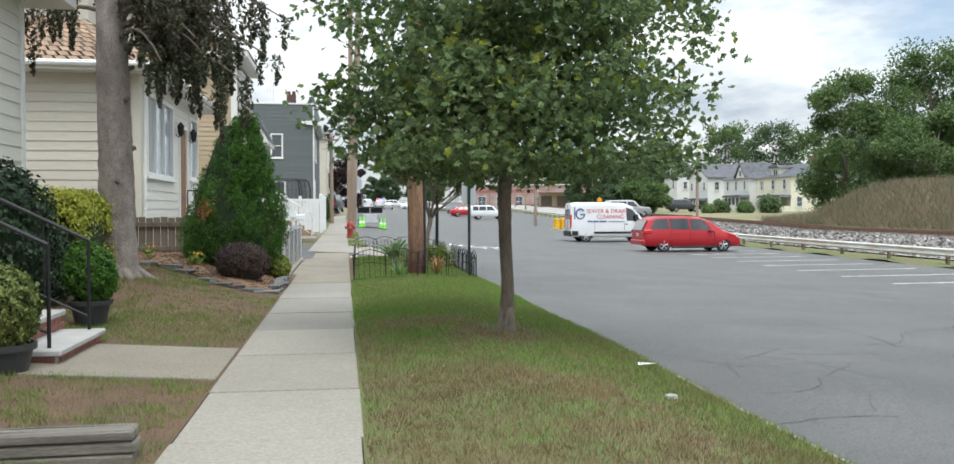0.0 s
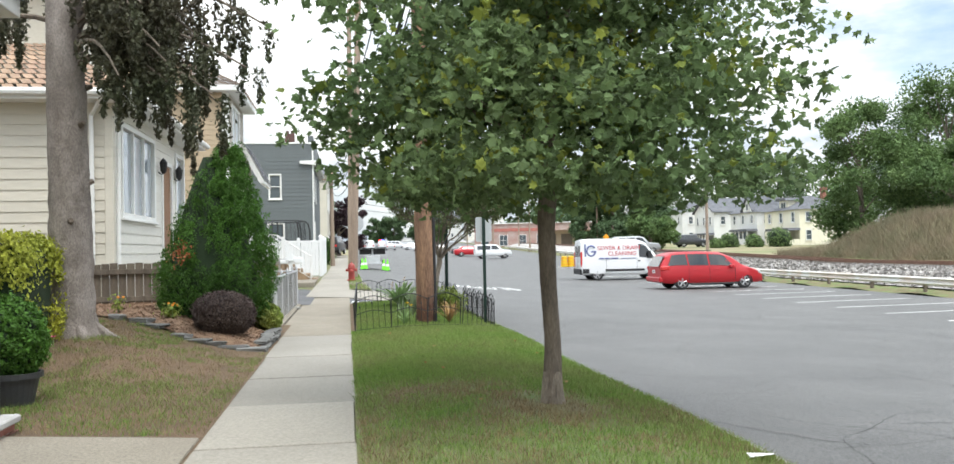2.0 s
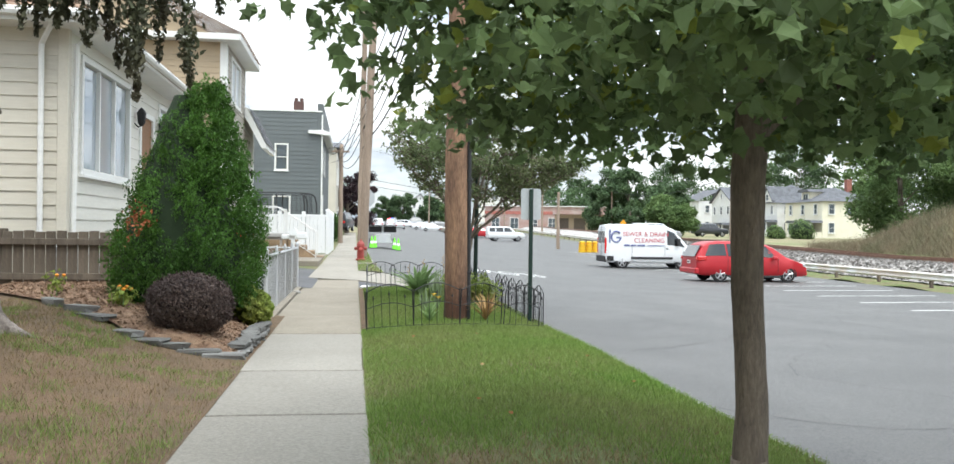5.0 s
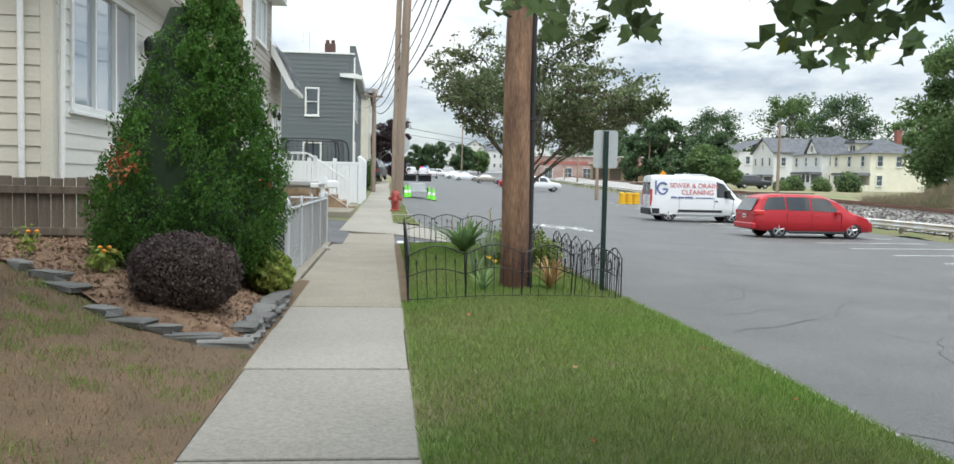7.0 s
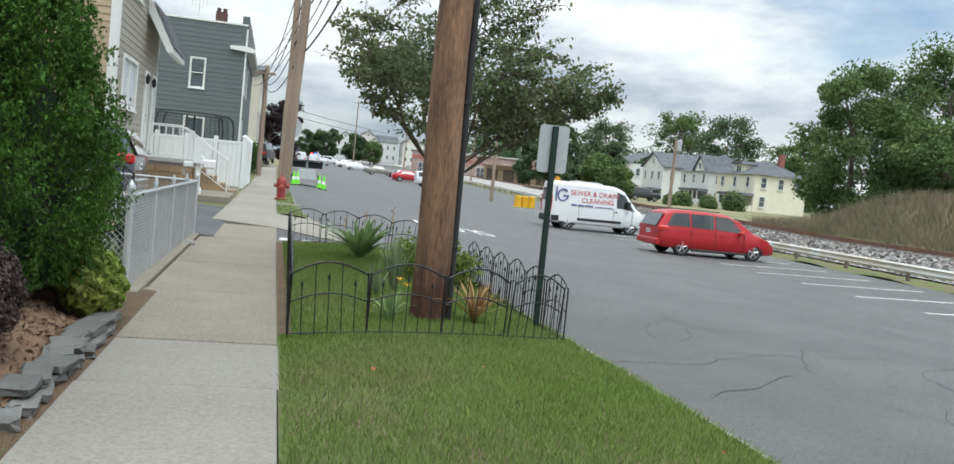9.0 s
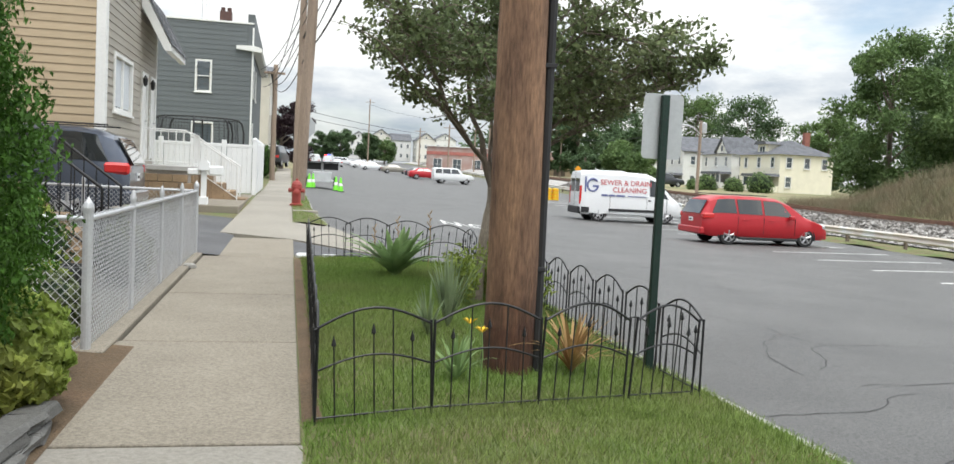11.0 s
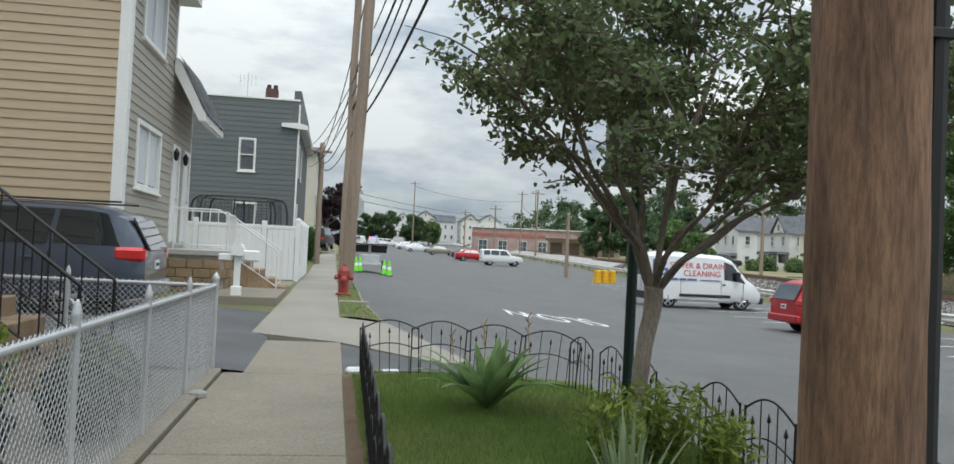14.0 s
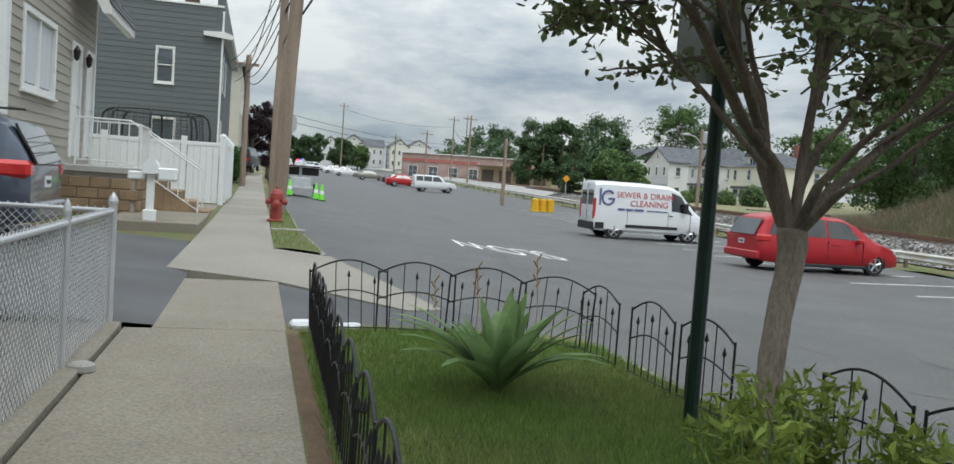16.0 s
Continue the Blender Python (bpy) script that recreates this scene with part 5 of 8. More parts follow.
def minivan(name, label, at, turn, paint, body_len=5.14):
    st = [(-1.04, 0.42, 0.98, 1.05, 0.86, 0.72), (-0.93, 0.34, 1.02, 1.26, 0.94, 0.78), (-0.72, 0.3, 1.05, 1.62, 0.97, 0.75), (-0.4, 0.28, 1.06, 1.73, 0.98, 0.77), (-0.1, 0.26, 1.06, 1.76, 0.985, 0.78), (1.0, 0.24, 1.05, 1.77, 0.99, 0.79),
          (1.9, 0.24, 1.03, 1.74, 0.99, 0.77), (2.5, 0.24, 1.0, 1.52, 0.985, 0.74), (3.05, 0.25, 0.98, 1.12, 0.97, 0.76), (3.35, 0.26, 0.94, 1.0, 0.95, 0.78), (3.8, 0.27, 0.8, 0.86, 0.88, 0.7), (4.06, 0.32, 0.62, 0.68, 0.72, 0.55)]
    wins = dict(side=[(-0.68, 0.28, -0.45, 0.22, 0.12, 0.84), (0.36, 1.3, 0.3, 1.26, 0.1, 0.84), (1.38, 2.55, 1.34, 2.1, 0.1, 0.82)], rear=((-1.075, 1.09), (-0.8, 1.575)), front=((3.02, 1.12), (2.1, 1.64)))
    ex = []
    for s in (1, -1):
        bm = bmesh.new()
        ybox(bm, -1.05, -0.58, 0.7, 0.976, 0.9, 1.12, s, 0.05)
        ex.append(("tail_light", bm, M["tail"]))
        bm = bmesh.new()
        ybox(bm, 3.6, 3.93, 0.5, 0.86, 0.68, 0.82, s, 0.03)
        ex.append(("headlight", bm, M["head"]))
        bm = bmesh.new()
        ybox(bm, 2.3, 2.5, 0.99, 1.16, 0.98, 1.13, s, 0.03)
        ex.append(("wing_mirror", bm, paint))
        for x in (0.5, 1.52):
            bm = bmesh.new()
            ybox(bm, x, x + 0.2, 0.985, 1.01, 0.9, 0.93, s, 0.005)
            ex.append(("door_handle", bm, paint))
        bm = bmesh.new()
        ybox(bm, -0.6, 1.6, 0.6, 0.64, 1.79, 1.82, s, 0.008)
        ex.append(("roof_rail", bm, M["car_black"]))
        for x in (0.32, 1.34, 2.6):
            bm = bmesh.new()
            ybox(bm, x, x + 0.012, 0.965, 0.993, 0.42, 1.02, s)
            ex.append(("door_seam", bm, M["car_black"]))
        bm = bmesh.new()
        ybox(bm, 0.4, 2.75, 0.90, 0.985, 0.2, 0.3, s, 0.02)
        ex.append(("sill", bm, M["car_black"]))
    ex.append(("rear_bumper", boxed(-1.12, -0.92, -0.92, 0.92, 0.36, 0.6, 0.04), paint))
    ex.append(("front_bumper", boxed(3.85, 4.1, -0.72, 0.72, 0.3, 0.5, 0.04), paint))
    ex.append(("number_plate", boxed(-1.06, -1.03, -0.16, 0.16, 0.78, 0.93, 0.004), M["paper"], "pale plate with plain bars"))
    ex.append(("plate_bar", boxed(-1.065, -1.06, -0.11, 0.11, 0.83, 0.88), M["car_black"]))
    return car(name, label, at, turn, st, paint, wins, [(0.0, 0.86), (3.08, 0.86)], 0.335, ex)


red = minivan("minivan", "red minivan parked in a marked bay", (15.42, 42.2, -0.725), 0, M["car_red"])
suv_gray = minivan("minivan", "blue-gray minivan parked in a driveway", (-4.02, 30.4, 0.08), 180, M["car_gray"])

van_st = [(-0.98, 0.45, 1.3, 2.3, 0.96, 0.88), (-0.94, 0.38, 1.3, 2.46, 0.99, 0.9), (-0.6, 0.35, 1.3, 2.52, 1.0, 0.9), (1.2, 0.33, 1.3, 2.52, 1.0, 0.9), (2.5, 0.33, 1.3, 2.47, 1.0, 0.88), (3.0, 0.33, 1.28, 2.28, 1.0, 0.85),
          (3.75, 0.33, 1.2, 1.42, 0.98, 0.8), (4.1, 0.34, 1.1, 1.16, 0.95, 0.76), (4.35, 0.36, 0.85, 0.9, 0.88, 0.66), (4.46, 0.4, 0.62, 0.68, 0.76, 0.5)]
vx = []
for s in (1, -1):
    bm = bmesh.new()
    ybox(bm, -1.0, -0.9, 0.83, 0.985, 0.85, 1.75, s, 0.02)
    vx.append(("tail_light", bm, M["tail"]))
    bm = bmesh.new()
    ybox(bm, 4.0, 4.34, 0.62, 0.9, 0.9, 1.12, s, 0.04)
    vx.append(("headlight", bm, M["head"]))
    bm = bmesh.new()
    ybox(bm, 3.1, 3.3, 1.0, 1.2, 1.35, 1.75, s, 0.04)
    vx.append(("wing_mirror", bm, M["car_black"]))
    bm = bmesh.new()
    ybox(bm, 0.5, 2.9, 0.99, 1.035, 0.55, 0.68, s, 0.015)
    vx.append(("side_moulding", bm, M["car_black"]))
    bm = bmesh.new()
    ybox(bm, -0.9, -0.5, 0.99, 1.035, 0.45, 0.72, s, 0.015)
    vx.append(("rear_moulding", bm, M["car_black"]))
    bm = bmesh.new()
    ybox(bm, 2.52, 2.66, 0.99, 1.02, 1.12, 1.18, s, 0.01)
    vx.append(("door_handle", bm, M["car_black"]))
    for x in (0.55, 2.45, 3.5):
        bm = bmesh.new()
        ybox(bm, x, x + 0.012, 0.985, 1.004, 0.5, 1.32, s)
        vx.append(("door_seam", bm, M["car_black"]))
vx.append(("rear_bumper", boxed(-1.06, -0.9, -0.97, 0.97, 0.38, 0.72, 0.03), M["car_black"]))
vx.append(("front_bumper", boxed(4.3, 4.55, -0.85, 0.85, 0.33, 0.62, 0.04), M["car_black"]))
vx.append(("rear_door_seam", boxed(-0.995, -0.985, -0.006, 0.006, 0.75, 2.4), M["car_black"]))
for y in (-0.45, 0.45):
    vx.append(("rear_window", boxed(-1.0, -0.975, y - 0.32, y + 0.32, 1.45, 2.1, 0.01), M["car_glass"]))
vx.append(("number_plate", boxed(-1.005, -0.98, -0.5, -0.2, 0.95, 1.08, 0.003), M["paper"]))
van = car("cargo_van", "white high-roofed cargo van with red drain-service lettering", (14.9, 54.35, -0.67), -3, van_st, M["car_white"],
          dict(side=[(2.6, 3.62, 2.58, 3.02, 0.06, 0.78)], front=((3.78, 1.45), (3.02, 2.2))), [(0.0, 0.87), (3.45, 0.87)], 0.36, vx)
for text, x, z, s in (("SEWER & DRAIN", 1.35, 1.95, 0.36), ("CLEANING", 1.55, 1.6, 0.36)):
    me = lettering(text, s, M["print_red"], 0.002)
    o = new("lettering", me)
    o.parent = van
    o.matrix_basis = pose(x, -0.985 + (z - 1.3) * 0.08 - 0.015, z, 85, 0, 0)
    tagged(o, "red capital lettering")
part("logo", tubed([(-0.35 + 0.27 * math.cos(i * math.pi / 14), -0.955, 1.8 + 0.3 * math.sin(i * math.pi / 14)) for i in range(3, 28)], 0.05, 6), M["print_blue"], van, "blue ring logo")
part("logo_bar", boxed(-0.35, -0.05, -0.968, -0.95, 1.7, 1.8), M["print_blue"], van)
part("logo_stem", boxed(-0.76, -0.68, -0.968, -0.95, 1.45, 2.2), M["print_blue"], van)
for i, (x0, x1) in enumerate(((0.1, 0.42), (0.48, 0.8), (0.86, 1.3))):
    part("number_bar", boxed(x0, x1, -1.005, -0.985, 1.28, 1.37), M["print_blue"], van)
part("number_bar", boxed(1.45, 2.4, -1.005, -0.985, 1.3, 1.34), M["print_blue"], van)


def plain_car(name, label, at, turn, paint, kind="sedan"):
    if kind == "suv":
        st = [(-0.9, 0.45, 1.0, 1.6, 0.88, 0.72), (-0.8, 0.35, 1.05, 1.72, 0.92, 0.72), (1.5, 0.33, 1.05, 1.74, 0.92, 0.72), (1.9, 0.33, 1.05, 1.66, 0.92, 0.7), (2.4, 0.33, 1.03, 1.12, 0.92, 0.72), (3.4, 0.36, 0.95, 1.0, 0.88, 0.68), (3.6, 0.45, 0.7, 0.75, 0.8, 0.6)]
        wn = [(-0.7, 0.0, -0.68, 0.0, 0.1, 0.82), (0.1, 0.95, 0.1, 0.95, 0.1, 0.82), (1.05, 2.1, 1.05, 1.7, 0.1, 0.8)]
        rear, front = ((-0.88, 1.08), (-0.83, 1.58)), ((2.38, 1.1), (1.9, 1.6))
    else:
        st = [(-0.95, 0.4, 0.85, 0.92, 0.8, 0.6), (-0.85, 0.3, 0.92, 1.0, 0.87, 0.65), (-0.3, 0.26, 0.95, 1.08, 0.9, 0.66), (0.3, 0.25, 0.95, 1.42, 0.9, 0.6), (1.2, 0.25, 0.94, 1.46, 0.9, 0.62), (1.7, 0.25, 0.93, 1.36, 0.9, 0.6), (2.3, 0.25, 0.9, 0.98, 0.9, 0.66), (3.2, 0.28, 0.8, 0.86, 0.86, 0.62), (3.6, 0.36, 0.6, 0.66, 0.7, 0.5)]
        wn = [(0.05, 0.8, 0.3, 0.8, 0.15, 0.8), (0.9, 2.0, 0.9, 1.6, 0.15, 0.8)]
        rear, front = ((-0.28, 1.06), (0.28, 1.36)), ((2.28, 0.98), (1.72, 1.32))
    ex = []
    for s in (1, -1):
        bm = bmesh.new()
        ybox(bm, st[0][0] - 0.02, st[0][0] + 0.2, 0.55, 0.82, 0.7, 0.88, s, 0.02)
        ex.append(("tail_light", bm, M["tail"]))
        bm = bmesh.new()
        ybox(bm, 3.35, 3.6, 0.5, 0.8, 0.62, 0.76, s, 0.02)
        ex.append(("headlight", bm, M["head"]))
    return car(name, label, at, turn, st, paint, dict(side=wn, rear=rear, front=front), [(0, 0.8), (2.7, 0.8)], 0.33, ex, group="parked cars along the street")




# ---- plants ----
def branches(start, direction, length, radius, depth, rng, out, tips, spread=0.6, up=0.15, split=3, leafy=1):
    """Grows limbs; out takes (points, radii), tips the places that carry leaves."""
    p, d = Vector(start), Vector(direction).normalized()
    pts, rad = [p.copy()], [radius]
    n = 5
    for i in range(n):
        d = (d + Vector((rng.uniform(-1, 1), rng.uniform(-1, 1), rng.uniform(-0.7, 1) + up)) * 0.16).normalized()
        p = p + d * length / n
        pts.append(p.copy())
        rad.append(radius * (1 - 0.45 * (i + 1) / n))
        if depth <= leafy:
            tips.append((p.copy(), d.copy()))
    out.append((pts, rad))
    if depth > 0:
        for k in range(split):
            q = pts[rng.randint(2, n)]
            turn = Vector((rng.uniform(-1, 1), rng.uniform(-1, 1), rng.uniform(-0.35, 0.6)))
            branches(q, d * (1 - spread) + turn * spread, length * rng.uniform(0.55, 0.8), radius * 0.55, depth - 1, rng, out, tips, spread, up, split, leafy)


def leaf_cloud(tips, per, jitter, rng, keep=lambda p: True):
    c = []
    for p, d in tips:
        for _ in range(per):
            q = p + Vector((rng.gauss(0, jitter), rng.gauss(0, jitter), rng.gauss(0, jitter * 0.75)))
            if keep(q):
                c.append(q)
    return c


def wood(parent, limbs, material, name="limb", least=0.0):
    for pts, rad in limbs:
        if rad[0] > least:
            part(name, tubed(pts, rad, 7), material, parent, smooth=True)


# street maple
rng = random.Random(11)
maple = thing("street_tree", "young maple tree with dense green crown on the verge", "tree", (1.57, 8.96, 0.06))
part("trunk", gnarled([(0, 0, -0.15), (0, 0.0, 0.0), (0.0, 0.0, 0.12), (0.012, 0, 0.5), (-0.012, 0.01, 1.0), (-0.02, 0, 1.45), (0.0, 0, 1.75), (0.03, 0, 2.3)], [0.13, 0.105, 0.082, 0.068, 0.067, 0.071, 0.076, 0.05], 26, 80, 0.07, 22.0, 9.0), M["bark"], maple, smooth=True)
part("worn_bark", gnarled([(0, 0, 0.015), (0, 0, 0.12), (0.004, 0, 0.28)], [0.103, 0.085, 0.076], 22, 14, 0.05, 22.0, 2.0), M["bark_pale"], maple, "pale scraped bark at the trunk's foot", smooth=True)
limbs, tips = [], []
for k in range(11):
    a = 2 * math.pi * k / 11 + rng.uniform(-0.2, 0.2)
    el = rng.choice((0.45, 0.6, 0.9))
    branches((0, 0, 1.62 + 0.09 * k), (math.cos(a), math.sin(a), el), rng.uniform(0.8, 1.05), 0.024, 2, rng, limbs, tips, 0.5, 0.1, 3)
branches((0, 0, 2.2), (0.05, 0, 1), 1.7, 0.05, 2, rng, limbs, tips, 0.55, 0.2, 4)
wood(maple, limbs, M["bark"], "limb", 0.015)
keep = lambda q: q.z > 1.55 + 0.2 * math.sin(q.x * 3) * math.cos(q.y * 2.3) and math.hypot(q.x, q.y) < 2.3
cloud = leaf_cloud(tips, 8, 0.16, rng, keep)
for k in range(300):
    a, u, r = rng.uniform(0, 2 * math.pi), rng.uniform(-1, 1), rng.random() ** 0.38
    s = math.sqrt(1 - u * u)
    c = Vector((2.12 * r * s * math.cos(a), 2.12 * r * s * math.sin(a), 3.15 + (1.9 * r * u if u > 0 else -1.5 * r * math.sqrt(-u))))
    if k % 8 == 0:
        h = Vector((0, 0, max(1.65, c.z - 0.45 * math.hypot(c.x, c.y))))
        limbs.append(([h, h.lerp(c, 0.5) + Vector((0, 0, 0.06)), c], [0.026, 0.016, 0.006]))
    ball = rng.uniform(0.28, 0.5)
    for _ in range(56):
        d = Vector((rng.gauss(0, 1), rng.gauss(0, 1), rng.gauss(0, 1))).normalized() * ball * rng.random() ** 0.45
        q = c + Vector((d.x, d.y, 0.6 * d.z - 0.25 * d.length))
        if q.z > 1.5 + 0.32 * smooth(-0.9, -1.6, q.x):
            cloud.append(q)
for k in range(70):
    a, r = rng.uniform(0, 2 * math.pi), 0.45 + 1.5 * rng.random() ** 0.7
    c = Vector((r * math.cos(a), r * math.sin(a), 1.67 + 0.1 * rng.random() + 0.1 * max(0.0, r - 1.2)))
    for _ in range(30):
        q = c + Vector((rng.uniform(-0.24, 0.24), rng.uniform(-0.24, 0.24), rng.gauss(0, 0.06)))
        if q.z > 1.55 + 0.3 * smooth(-0.9, -1.6, q.x):
            cloud.append(q)
rng.shuffle(cloud)
cut = int(len(cloud) * 0.92)
o = new("crown", scatter_leaves("crown", cloud[:cut], 0.078, M["maple"], "maple", 0.35, 2))
o.parent = maple
tagged(o, kind="stuff")
o = new("young_foliage", scatter_leaves("young_foliage", [Vector(q) * 1.03 for q in cloud[cut:]], 0.08, M["maple_tip"], "maple", 0.35, 3))
o.parent = maple
tagged(o, "yellow-green young leaves", kind="stuff")

# small-leaved tree behind the pole
rng = random.Random(23)
plum = thing("street_tree", "open-crowned tree with small dark leaves in the fenced grass", "tree", (1.785, 20.94, -0.02))
FORK = Vector((0.15, 0.12, 1.2))
part("trunk", gnarled([(0, 0, -0.15), (0.0, 0, 0.05), (0.03, 0.03, 0.4), (0.08, 0.06, 0.8), (0.15, 0.1, 1.1), FORK], [0.09, 0.068, 0.056, 0.053, 0.058, 0.062], 26, 50, 0.12, 20.0, 5.0), M["bark_pale"], plum, smooth=True)
cloud = []


def leafy_twig(p, d, length, radius, deep, dense):
    """A thin shoot with leaves in a flat spray, and side shoots."""
    pts = [p.copy()]
    for i in range(5):
        d = (d + Vector((rng.uniform(-1, 1), rng.uniform(-1, 1), rng.uniform(-0.9, 0.7))) * 0.2).normalized()
        p = p + d * length / 5
        pts.append(p.copy())
        r = math.hypot(p.x - 0.17, p.y - 0.12)
        if p.z < 1.5 + 0.52 * max(0.0, r - 0.35) or p.x < -0.55 - 0.9 * (p.z - 1.95):
            pts.pop()
            break
        if i > 0 or deep == 0:
            for _ in range(dense):
                q = p + Vector((rng.uniform(-0.1, 0.1), rng.uniform(-0.1, 0.1), rng.gauss(-0.01, 0.03))) - d * rng.uniform(0, length / 5)
                cloud.append(q)
        if deep and i > 0:
            for _ in range(2):
                leafy_twig(p, d * 0.5 + Vector((rng.uniform(-1, 1), rng.uniform(-1, 1), rng.uniform(-0.5, 0.4))), length * rng.uniform(0.5, 0.75), radius * 0.55, deep - 1, dense)
    if radius > 0.0045 and len(pts) > 2:
        part("limb", tubed(pts, [radius * (1 - 0.5 * i / 5) for i in range(len(pts))], 6), M["bark"], plum, smooth=True)


for k, (dx, dy, dz, L) in enumerate(((-1.0, -0.25, 1.15, 2.2), (1.0, -0.1, 0.6, 2.1), (0.3, -0.75, 0.95, 1.9), (-0.15, 0.7, 1.0, 1.9), (-0.45, 0.25, 1.3, 2.2), (0.8, 0.5, 0.7, 2.0),
                                     (0.1, -0.1, 1.4, 2.4), (-0.75, 0.7, 1.1, 2.0), (0.75, -0.7, 0.85, 1.9), (-0.6, -0.7, 1.3, 2.0), (0.45, 0.2, 1.2, 2.2), (1.0, -0.5, 1.0, 2.0))):
    d = Vector((dx, dy, dz)).normalized()
    pts, p = [FORK - Vector((0, 0, 0.06))], FORK.copy()
    n = 9
    for i in range(n):
        flat = Vector((d.x, d.y, d.z * (1.3 - 0.9 * i / n)))
        d2 = (flat + Vector((rng.uniform(-1, 1), rng.uniform(-1, 1), rng.uniform(-1, 1))) * 0.3).normalized()
        p = p + d2 * 1.12 * L / n
        pts.append(p.copy())
        if i >= 3:
            for _ in range(2):
                out = d2 * 0.5 + Vector((rng.uniform(-1, 1), rng.uniform(-1, 1), rng.uniform(-0.35, 0.5)))
                leafy_twig(p, out.normalized(), rng.uniform(0.45, 0.8) * (1.15 - 0.4 * i / n), 0.011, 1, 4 if dx < 0.05 else 5)
    if k > 8:
        pts = pts[2:]
    part("limb", gnarled(pts, [(0.036 if k in (0, 1, 4) else 0.024) * (1 - 0.8 * i / n) for i in range(len(pts))], 10, 30, 0.1, 26.0, k), M["bark"], plum, smooth=True)
o = new("crown", scatter_leaves("crown", cloud, 0.058, M["plum"], "oval", 0.3, 4))
o.parent = plum
tagged(o, kind="stuff")

# spruce with hanging twigs
rng = random.Random(31)
spruce = thing("spruce_tree", "tall spruce with rough gray trunk and drooping dark twigs", "tree", (-3.4, 13.5, 0.36))
pts = [(0, 0, -0.3), (0, 0, 0.0), (-0.01, 0, 0.18), (-0.02, 0, 0.6), (-0.05, 0, 2.0), (-0.08, 0, 4.0), (-0.1, 0, 7.0), (-0.1, 0, 11.0)]
trunk = part("trunk", gnarled(pts, [0.42, 0.36, 0.285, 0.255, 0.235, 0.21, 0.17, 0.09], 48, 190, 0.1, 13.0, 3.0), M["bark_spruce"], spruce, smooth=True)
for a, z in ((0.2, 1.9), (-0.6, 2.6), (0.5, 3.1), (-1.2, 1.4), (-0.2, 3.7)):
    part("branch_stub", tubed([(0.2 * math.cos(a) - 0.05, 0.2 * math.sin(a), z), (0.29 * math.cos(a) - 0.05, 0.29 * math.sin(a), z + 0.03)], [0.045, 0.03], 8), M["bark"], spruce)
for k in range(6):
    a = k * 1.05
    part("root", tubed([(0.22 * math.cos(a), 0.22 * math.sin(a), 0.12), (0.4 * math.cos(a), 0.4 * math.sin(a), 0.0), (0.58 * math.cos(a), 0.58 * math.sin(a), -0.08)], [0.08, 0.06, 0.03], 8), M["bark_spruce"], spruce, smooth=True)
leafs = []
for k in range(30):
    a = rng.uniform(-1.0, 0.4) if k < 26 else rng.uniform(2.2, 3.6)
    z = rng.uniform(3.3, 5.2)
    L = rng.uniform(1.0, 2.5)
    bp = [Vector((0.15 * math.cos(a), 0.15 * math.sin(a), z))]
    for i in range(1, 7):
        t = i / 6
        bp.append(Vector((L * t * math.cos(a), L * t * math.sin(a), z + 0.15 * math.sin(t * 3) - 0.55 * t * t)))
    part("limb", tubed(bp, [0.035 * (1 - 0.7 * i / 6) for i in range(7)], 6), M["bark"], spruce)
    for i in range(2, 7):
        for _ in range(2 if i % 2 else 1):
            q = bp[i] + Vector((rng.gauss(0, 0.1), rng.gauss(0, 0.1), 0))
            ln = rng.uniform(0.3, 1.0)
            m = int(ln * 190)
            for j in range(m):
                t = j / m
                wd = 0.055 * (1 - 0.7 * abs(2 * t - 0.7))
                leafs.append(q + Vector((rng.gauss(0, wd), rng.gauss(0, wd), -ln * t)))
o = new("hanging_foliage", scatter_leaves("hanging_foliage", leafs, 0.085, M["spruce"], "fan", 0.9, 5))
o.parent = spruce
tagged(o, "dark drooping needle twigs", kind="stuff")


